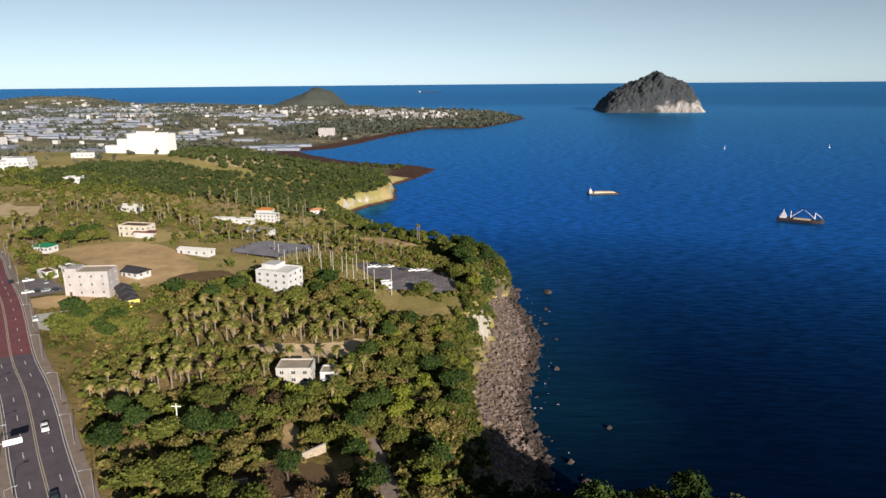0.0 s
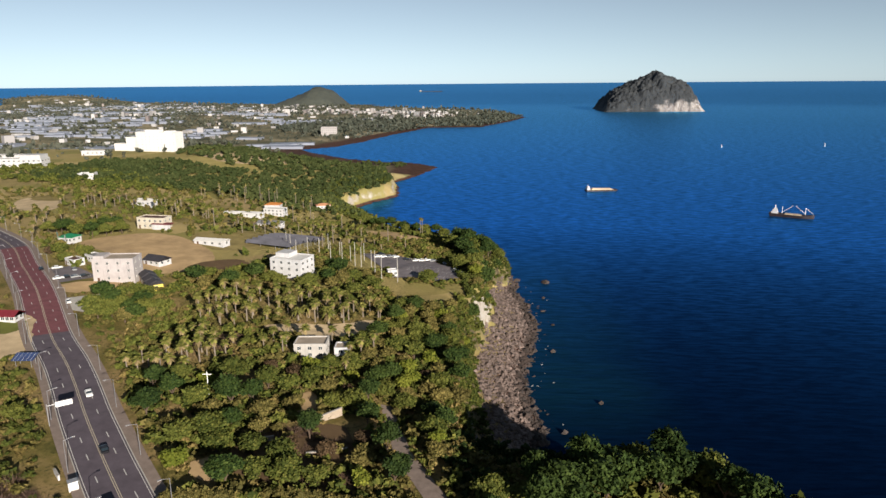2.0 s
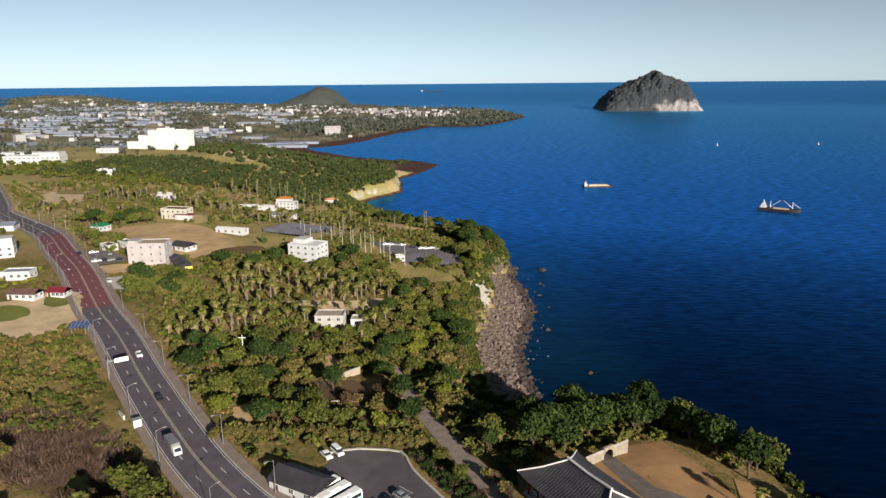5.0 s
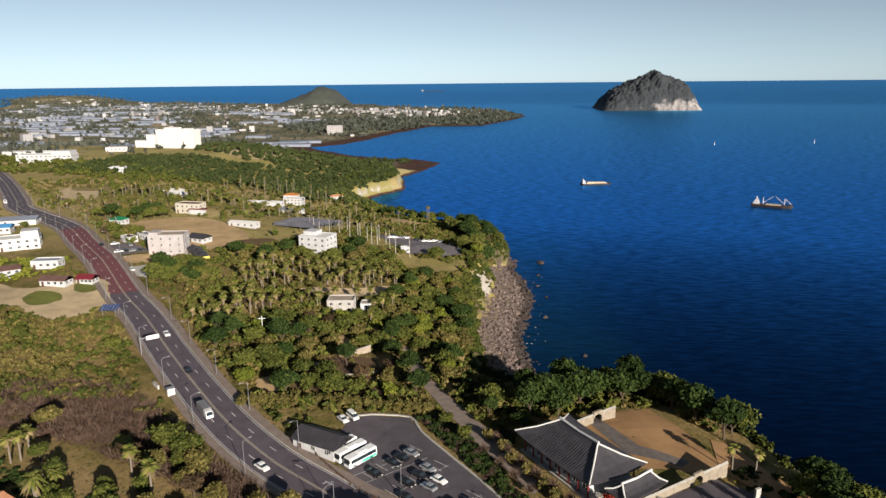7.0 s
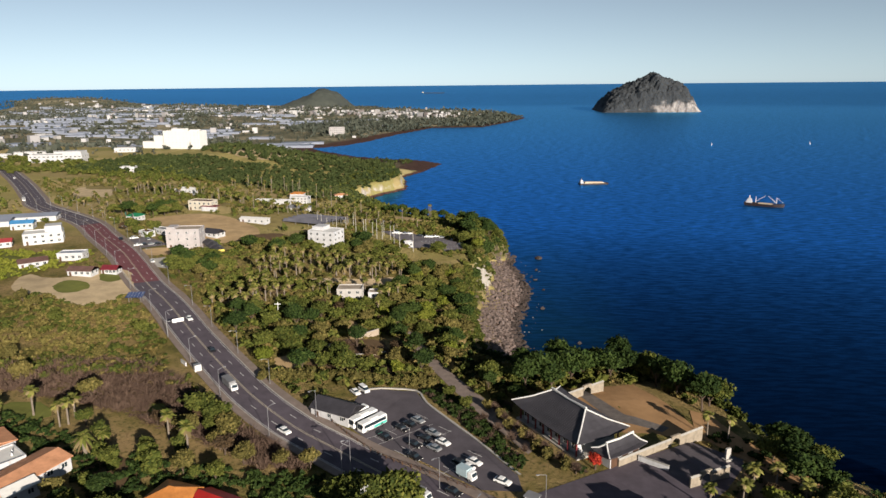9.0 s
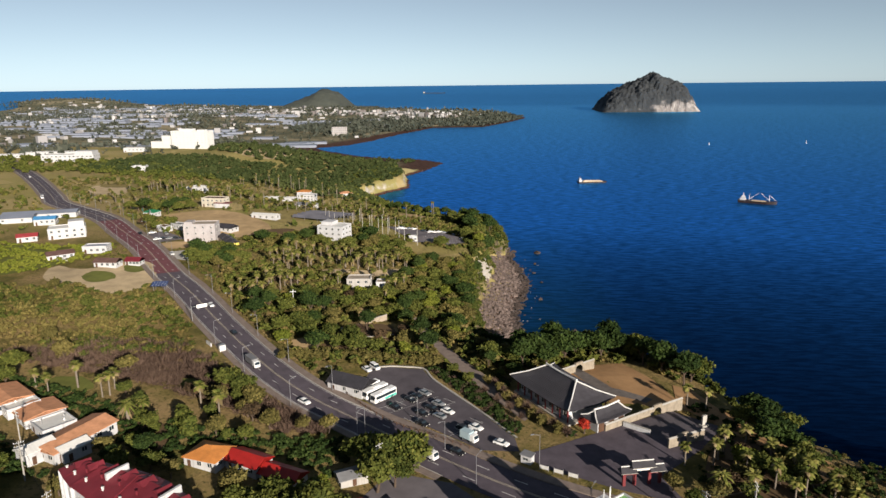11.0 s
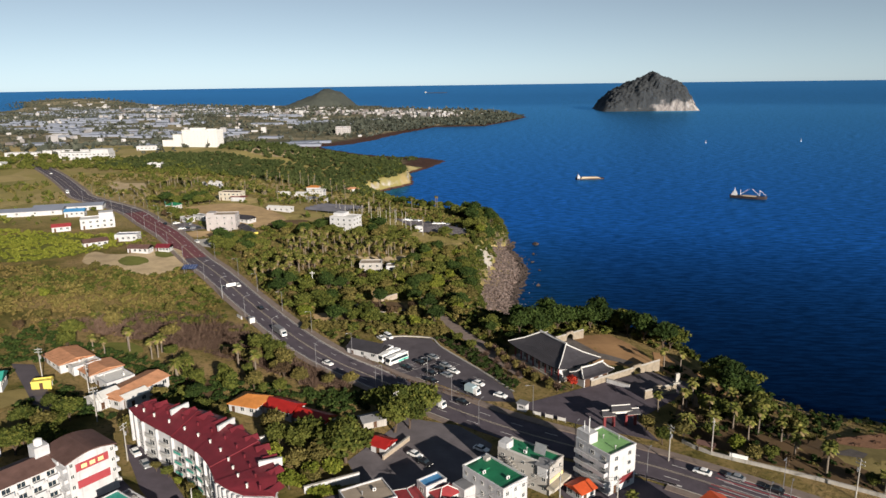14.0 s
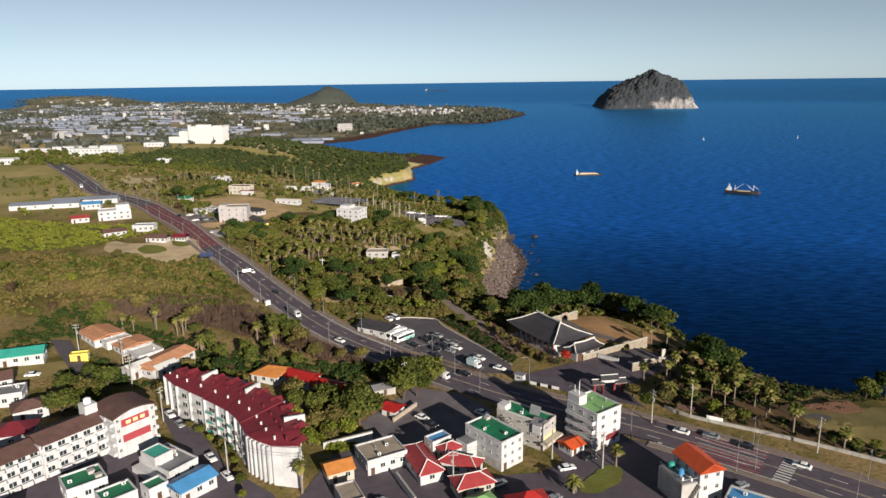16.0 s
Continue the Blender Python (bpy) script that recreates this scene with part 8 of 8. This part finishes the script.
# ---- street furniture ----
def make_lamp(h, arm, label):
    t = thing("street_lamp", label, "street lamp", pose(0, 0, -400), "street lamps")
    part("pole", tube(tube(B(), (0, 0, -0.3), (0, 0, 0.5), 0.14, 0.12, 8), (0, 0, 0.5), (0, 0, h), 0.09, 0.06, 8), "lamp_steel", t)
    part("arm", tube(B(), (0, 0, h - 0.1), (arm, 0, h + 0.35), 0.05, 0.04, 6), "lamp_steel", t)
    head = part("lamp_head", box(B(), arm - 0.15, arm + 0.75, -0.15, 0.15, h + 0.28, h + 0.42), "lamp_steel", t)
    part("lens", box(B(), arm, arm + 0.65, -0.12, 0.12, h + 0.24, h + 0.277), "lamp_glass", head)
    return t


lamp = make_lamp(8.4, 1.8, "tall grey street lamp with a curved arm")
run, last, left = 0.0, main_line[0], 1
for p, s in zip(main_line, sides(main_line)):
    run += (p - last).length
    last = p
    if run > 26 and -330 < p.x < 110:
        run = 0
        for o in (-8.0, 8.0):
            if -34 < p.x < 44 and o < 0 or -12 < p.x < 40 and o > 0:
                continue
            q = p + s * o
            copy_thing(lamp, pose(q.x, q.y, gz(q.x, q.y) + 0.2, 0, 0, math.degrees(math.atan2(s.y, s.x)) + (0 if o < 0 else 180)))
for x, y, a in ((-22, 76, 220), (-13, 62, 230), (-4, 45, 60), (12, 56, 200), (22, 33, 60), (67, 7, 60), (-36, 68, 220)):
    copy_thing(lamp, pose(x, y, gz(x, y) + 0.1, 0, 0, a))


def make_utility_pole():
    t = thing("utility_pole", "concrete utility pole with steel crossarms", "utility pole", pose(0, 0, -400), "utility poles")
    part("pole", tube(B(), (0, 0, -0.5), (0, 0, 10.5), 0.2, 0.12, 9), "concrete", t)
    for z in (9.0, 9.9):
        arm = part("crossarm", box(B(), -1.1, 1.1, -0.06, 0.06, z, z + 0.12), "steel", t)
        for u in (-1.0, -0.4, 0.4, 1.0):
            part("insulator", tube(B(), (u, 0, z + 0.122), (u, 0, z + 0.34), 0.06, 0.05, 6), "plastic_white", arm)
    part("transformer", tube(B(), (0.38, 0.0, 7.0), (0.38, 0.0, 8.0), 0.26, 0.26, 10), "steel", t)
    return t


pole = make_utility_pole()
POLES = [(-110, 31), (-92, 14), (-64, -9.5), (-45, -11.5), (-9, -6), (28.5, 5), (16, 9), (46, 30), (-120, 44), (-140, 52), (-28, 46), (58, 34), (86, 16)]
for i, (x, y) in enumerate(POLES):
    copy_thing(pole, pose(x, y, gz(x, y), 0, 0, 40 + 37 * i))
for i, (a, b) in enumerate((((-140, 52), (-120, 44)), ((-120, 44), (-110, 31)), ((-110, 31), (-92, 14)), ((-92, 14), (-64, -9.5)), ((-64, -9.5), (-45, -11.5)), ((-45, -11.5), (-9, -6)), ((-9, -6), (16, 9)), ((16, 9), (28.5, 5)), ((46, 30), (58, 34)))):
    w = thing("overhead_cable", "thin black overhead cables between two poles", "cable", None, "overhead cables")
    for o in (-0.6, 0.6):
        bm, pts = B(), []
        for k in range(9):
            f = k / 8
            x, y = a[0] + (b[0] - a[0]) * f, a[1] + (b[1] - a[1]) * f + o
            pts.append(Vector((x, y, (gz(*a) + (gz(*b) - gz(*a)) * f) + 10.0 - 4 * 0.9 * f * (1 - f))))
        for p, q in zip(pts, pts[1:]):
            tube(bm, p, q, 0.025, 0.025, 4)
        part("wire", bm, "rubber", w)

cross = thing("antenna_mast", "white mast with two cross arms above the trees", "mast", pose(-84, 162, gz(-84, 162)))
part("pole", tube(B(), (0, 0, -0.5), (0, 0, 9.2), 0.14, 0.11, 8), "plastic_white", cross)
part("crossarm", box(B(), -1.3, 1.3, -0.09, 0.09, 8.25, 8.45), "plastic_white", cross)
gantry = thing("road_sign", "white back of a road sign on a cantilever", "road sign", pose(-116.4, 140.5, gz(-116, 140), 0, 0, 38))
part("pole", tube(B(), (-1.6, 0, -0.3), (-1.6, 0, 6.6), 0.14, 0.11, 8), "steel", gantry)
part("arm", tube(B(), (-1.6, 0, 6.0), (4.2, 0, 6.0), 0.09, 0.07, 6), "steel", gantry)
part("board", box(B(), 0.4, 4.4, -0.2, -0.11, 5.2, 6.6), "plastic_white", gantry)
for x, y, a, m in ((-230, 318, -52, "teal_roof"), (-222, 312, -52, "frame")):
    s = thing("road_sign", "road sign on a tall steel post", "road sign", pose(x, y, gz(x, y), 0, 0, a), "road signs")
    part("pole", tube(B(), (0, 0, -0.3), (0, 0, 6.2), 0.14, 0.12, 8), "steel", s)
    part("board", box(B(), -1.9, 1.9, -0.2, -0.13, 4.4, 6.4), m, s)
cab = thing("roadside_cabinet", "white utility cabinet beside the road", "cabinet", pose(-96, 115, gz(-96, 115), 0, 0, 40))
part("body", box(B(), -1.0, 1.0, -0.8, 0.8, -0.4, 2.2), "plastic_white", cab)
part("cap", box(B(), -1.1, 1.1, -0.9, 0.9, 2.203, 2.32), "steel", cab)
part("door", box(B(), -0.8, 0.8, -0.84, -0.803, 0.1, 2.0), "frame", cab)
for x, y, a, n, h, lab in ((-102.5, 119, -44, 4, 1.1, "white retaining wall beside the road"), (-63, 142.5, 20, 8.5, 1.2, "low pale garden wall"), (-48, 158.5, 49, 9.5, 1.8, "pale garden wall with a small arch"), (-44, 140.5, 17, 10.5, 1.0, "low dark stone garden wall"), (-26, 31.5, 62, 12, 1.3, "pale yard wall beside the red-roofed shed"), (-20.5, -8, -60, 12, 2.0, "white yard wall between low houses"), (-39, 12, 30, 14, 2.2, "white yard wall behind the flat-roofed house"), (40.5, 75.5, -35, 8, 1.4, "long white stone bench wall in the forecourt"), (-66, 26, 38, 16, 1.5, "low white garden wall below the apartment block")):
    w = thing("garden_wall", lab, "wall", pose(x, y, gz(x, y), 0, 0, a), "garden walls")
    part("masonry", box(B(), -n / 2, n / 2, -0.2, 0.2, -0.6, h), "white_wall" if "white" in lab else "stone_wall", w)
    part("coping", box(B(), -n / 2 - 0.05, n / 2 + 0.05, -0.28, 0.28, h + 0.003, h + 0.14), "concrete", w)
sp = thing("solar_canopy", "blue solar panel canopy on steel posts", "solar panel", pose(-146.8, 172.4, gz(-146.8, 172.4), 0, 0, 5))
for u in (-2.4, 2.4):
    for v in (-1.2, 1.2):
        part("post", tube(B(), (u, v, -0.3), (u, v, 2.9 + v * 0.3), 0.08, 0.08, 6), "steel", sp)
pan = part("panel", solid(B(), [(-3.4, -1.9, 2.4), (3.4, -1.9, 2.4), (3.4, 1.9, 3.6), (-3.4, 1.9, 3.6), (-3.4, -1.9, 2.32), (3.4, -1.9, 2.32), (3.4, 1.9, 3.52), (-3.4, 1.9, 3.52)], [(0, 1, 2, 3), (7, 6, 5, 4), (0, 4, 5, 1), (1, 5, 6, 2), (2, 6, 7, 3), (3, 7, 4, 0)]), "solar_blue", sp)
for u in range(-2, 3):
    part("panel_joint", solid(B(), [(u * 1.3 - 0.05, -1.9, 2.403), (u * 1.3 + 0.05, -1.9, 2.403), (u * 1.3 + 0.05, 1.9, 3.603), (u * 1.3 - 0.05, 1.9, 3.603)], [(0, 1, 2, 3)]), "frame", pan)
rail = thing("lot_fence", "brown post-and-rail fence beside the car park", "fence")
fence_line = curve_points([(-54, 101), (-46, 90.5), (-37, 81.5), (-28, 74.5), (-16, 68), (-4, 61)], 2.4)
for p, q in zip(fence_line, fence_line[1:]):
    part("post", shared("post|fence", lambda: box(B(), -0.09, 0.09, -0.09, 0.09, -0.3, 1.1)), "timber", rail).location = (p.x, p.y, gz(p.x, p.y) + 0.1)
    for z in (0.55, 0.95):
        part("rail", tube(B(), (p.x, p.y, gz(p.x, p.y) + 0.1 + z), (q.x, q.y, gz(q.x, q.y) + 0.1 + z), 0.05, 0.05, 5), "timber", rail)
bank = thing("sea_bank_wall", "low pale concrete wall above the pavement", "wall")
part("masonry", ribbon(curve_points([(52, 40), (58, 34), (79, 24), (99, 13), (130, -6)], 4), -0.25, 0.25, 0.95, 1.4, 1), "concrete", bank)
sh = thing("bus_shelter", "brown roofed bus shelter beside the pavement", "bus shelter", pose(57, 35.5, gz(57, 35), 0, 0, -28))
for u in (-1.8, 1.8):
    for v in (-0.6, 0.6):
        part("post", box(B(), u - 0.08, u + 0.08, v - 0.08, v + 0.08, -0.2, 2.5), "timber", sh)
part("roof", pitched(B(), 4.0, 1.6, 2.5, 0.6, 0, 0.3, 0.12), "brown_roof", sh)
part("bench", box(B(), -1.5, 1.5, -0.1, 0.4, 0.35, 0.45), "wood", sh)
ban = thing("notice_board", "long white notice board on posts", "board", pose(64, 31, gz(64, 31), 0, 0, -24))
part("panel", box(B(), -2.2, 2.2, -0.06, 0.06, 0.7, 2.0), "plastic_white", ban)
for u in (-2.0, 2.0):
    part("post", box(B(), u - 0.06, u + 0.06, 0.065, 0.18, -0.3, 2.1), "steel", ban)
kio = thing("ticket_kiosk", "small white ticket kiosk with a flat roof", "kiosk", pose(9, 57, gz(9, 57), 0, 0, -30))
part("wall", box(B(), -1.4, 1.4, -1.1, 1.1, -0.2, 2.3), "white_wall", kio)
part("roof", box(B(), -1.7, 1.7, -1.4, 1.4, 2.303, 2.5), "grey_roof", kio)
window_at(kio, pose(0, -1.104, 1.4, 0, 0, 180), 1.6, 0.9)
for x, y in ((13, 53), (16.5, 51.4), (20, 49.8)):
    b = thing("display_board", "white display board at the kerb", "board", pose(x, y, gz(x, y), 0, 0, -24), "display boards")
    part("panel", box(B(), -1.2, 1.2, -0.05, 0.05, 0.5, 1.5), "frame", b)
    for u in (-1.2, 1.2):
        part("post", box(B(), u - 0.05, u + 0.05, 0.055, 0.15, -0.3, 1.75), "steel", b)

# tall pale poles of the nursery, and bays of the far car park
for x, y, h in ((-104, 322, 9), (-99, 326, 10), (-94, 330, 9), (-90, 334, 11), (-86, 322, 10), (-82, 326, 9), (-79, 318, 11), (-76, 324, 8), (-72, 316, 12), (-68, 312, 11), (-64, 318, 9), (-60, 306, 12), (-56, 301, 10), (-48, 300, 12), (-110, 332, 9), (-114, 338, 9), (-70, 330, 9)):
    p = thing("nursery_pole", "tall slim pale pole standing in a nursery", "pole", pose(x, y, gz(x, y), 0, 0, 0), "nursery poles")
    part("shaft", tube(B(), (0, 0, -0.4), (0, 0, h), 0.17, 0.12, 8), "kerb", p)
    part("cap", tube(B(), (0, 0, h), (0, 0, h + 0.25), 0.2, 0.2, 8), "steel", p)
flot = bpy.data.objects["far_lot"]
for r in range(4):
    for k in range(9):
        x, y = -46 + 2.7 * k * 0.87 + 3.2 * r * 0.5, 326 - 2.7 * k * 0.5 * 0.6 + 5.0 * r
        part("bay_line", stripe, "white_line", flot).matrix_basis = pose(x, y, gz(x, y) + 0.44, 0, 0, 75)
hut = house("small white gatehouse of the car park", -52, 309.5, 20, 5.0, 3.6, 2.8, deck="plaster", wins=(2, 1), name="gatehouse", group="slope houses")
# wooden deck on the seaside lawn
deck = thing("viewing_deck", "weathered brown wooden viewing deck with steps", "deck", pose(103, 45.5, gz(103, 45), 0, 0, 14))
for k in range(16):
    part("plank", shared("plank|deck", lambda: box(B(), -8.6, 8.6, -0.2, 0.2, 0.42, 0.5)), "wood", deck).location = (0, -3.4 + 0.45 * k, 0)
for u in (-8, -2.7, 2.7, 8):
    part("joist", box(B(), u - 0.15, u + 0.15, -3.6, 3.6, -0.3, 0.417), "timber", deck)
for k in range(5):
    part("bench", box(box(box(B(), -0.9, 0.9, -0.25, 0.25, 0.9, 0.98), -0.8, -0.65, -0.2, 0.2, 0.503, 0.897), 0.65, 0.8, -0.2, 0.2, 0.503, 0.897), "timber", deck).location = (-6.6 + 3.2 * k, 2.0 - (k % 2) * 3, 0)
single("lawn_path", patch([(84, 40), (90, 36), (97, 34.6), (100, 38), (97, 41), (93, 38.6), (88, 42)], 0.13), "stone_path", "grey footpath ending on the seaside lawn", "path", kind="structure")
single("court_path", patch([(25, 117.5), (28.4, 119.8), (38, 103), (50, 98), (47, 94), (34, 99)], 0.13), "stone_path", "dark cobbled path across the garden court", "path", kind="structure")

# clipped shrubs and hedges
hed = thing("clipped_shrub", "rounded clipped green garden shrub", "shrub", pose(0, 0, -400), "clipped shrubs")
Vv, Ff = crown(301, 2.0, 2.8, 14, 60, 0.5, core=0.85, spread=0.45)
part("foliage", raw_mesh("foliage", Vv, Ff, "leaf_olive"), "leaf_olive", hed)
part("stem", tube(B(), (0, 0, -0.4), (0, 0, 1.2), 0.12, 0.1, 6), "bark", hed)
for k in range(19):
    x, y = -74 + 3.0 * k, 113 + 6.5 * math.sin(k / 19 * 2.4)
    copy_thing(hed, pose(x, y, gz(x, y), 0, 0, 47 * k))
hedm = thing("clipped_shrub", "rounded dark green garden shrub", "shrub", pose(0, 0, -400), "clipped shrubs")
Vv, Ff = crown(302, 2.6, 3.6, 16, 70, 0.5, core=0.9, spread=0.4)
part("foliage", raw_mesh("foliage", Vv, Ff, "leaf_mid"), "leaf_mid", hedm)
part("stem", tube(B(), (0, 0, -0.4), (0, 0, 1.2), 0.12, 0.1, 6), "bark", hedm)
for x, y, s in ((-86, 62, 1.2), (-92, 58, 0.9), (-82, 58, 1.3), (-88, 66, 1.0), (-98, 62, 0.9), (-94, 50, 0.8), (-80, 68, 1.0), (-102, 70, 1.1), (-76, 62, 0.7), (-72, 58, 0.7)):
    c = copy_thing(hedm, pose(x, y, gz(x, y), 0, 0, 31 * x))
    c.scale = (s, s, s)
for x, y in ((4, 92), (8, 87), (11, 81), (14, 77), (18, 72), (2, 98), (-2, 104)):
    c = copy_thing(hed, pose(x, y, gz(x, y), 0, 0, 61 * x))
    c.scale = (0.9, 0.9, 1.0)

# ---- ships ----
barge = thing("barge", "long loaded barge with a tan deck", "ship", pose(122, 787, 0, 0, 0, 10))
bm = extrude_profile(B(), [(-18, -1), (16, -1), (19, 1.6), (-18.5, 1.6)], -5, 5)
bmesh.ops.bevel(bm, geom=list(bm.edges), offset=0.4, segments=1, affect="EDGES")
part("hull", bm, "hull", barge)
part("cargo", solid(B(), [(-13, -4, 1.61), (14, -4, 1.61), (14, 4, 1.61), (-13, 4, 1.61), (-11, -2.6, 3.4), (11, -2.6, 3.0), (11, 2.6, 3.0), (-11, 2.6, 3.4)], [(4, 5, 6, 7), (0, 1, 5, 4), (1, 2, 6, 5), (2, 3, 7, 6), (3, 0, 4, 7), (3, 2, 1, 0)]), "deck_tan", barge)
part("wheelhouse", box(box(B(), -17.5, -13.8, -3.6, 3.6, 1.61, 4.2), -17, -14.6, -2.4, 2.4, 4.203, 6.0), "white_wall", barge)
part("mast", tube(B(), (-15.6, 0, 6.0), (-15.6, 0, 8.6), 0.12, 0.08, 6), "plastic_white", barge)
ship = thing("cargo_ship", "small dark cargo ship with white derricks", "ship", pose(274, 633.5, 0, 0, 0, -28))
bm = B()
hullp = [(-18, -4), (-19, 0), (-18, 4), (10, 4.2), (17, 2.0), (20, 0), (17, -2.0), (10, -4.2)]
lo, hi = [bm.verts.new((x * 0.95, y * 0.8, -1.2)) for x, y in hullp], [bm.verts.new((x, y, 2.2 + (1.2 if x > 12 else 0.8 if x < -15 else 0))) for x, y in hullp]
for i in range(8):
    bm.faces.new((lo[i], lo[(i + 1) % 8], hi[(i + 1) % 8], hi[i]))
bm.faces.new(lo[::-1]), bm.faces.new(hi)
bmesh.ops.recalc_face_normals(bm, faces=bm.faces)
part("hull", bm, "hull", ship)
part("deckhouse", box(box(box(B(), -16.5, -11, -2.8, 2.8, 2.6, 4.6), -15.6, -11.6, -2.2, 2.2, 4.603, 6.4), -14.6, -12.2, -1.4, 1.4, 6.403, 7.6), "white_wall", ship)
part("funnel", tube(B(), (-13.5, 0, 7.6), (-13.6, 0, 10.4), 0.4, 0.25, 8), "plastic_white", ship)
for x in (-7.5, 12):
    part("mast", tube(B(), (x, 0, 2.0), (x, 0, 9.5), 0.3, 0.2, 8), "plastic_white", ship)
for a, b in (((-7.5, 0, 4), (1.5, 0, 11)), ((12, 0, 4), (3.5, 0, 11)), ((12, 0, 9.5), (18.5, 0, 4))):
    part("derrick", tube(B(), a, b, 0.2, 0.14, 6), "plastic_white", ship)
part("hatch_cover", box(B(), -5, 9, -2.8, 2.8, 2.3, 3.2), "deck_tan", ship)
for x, y in ((423, 1315), (619, 1335)):
    b = thing("sea_mark", "small white sea mark buoy with a mast", "buoy", pose(x, y, 0), "sea marks")
    part("float", tube(B(), (0, 0, -0.6), (0, 0, 0.9), 1.5, 1.1, 10), "plastic_white", b)
    part("mast", tube(B(), (0, 0, 0.9), (0, 0, 6.0), 0.45, 0.2, 8), "plastic_white", b)
far_ship = thing("far_ship", "distant low reddish freighter on the horizon", "ship", pose(-405, 4320, 59, 0, 0, 2))
part("hull", extrude_profile(B(), [(-70, -2), (66, -2), (74, 3), (-72, 3)], -9, 9), "hull", far_ship)
part("deckhouse", box(B(), -68, -58, -8, 8, 3.003, 9), "cream_wall", far_ship)
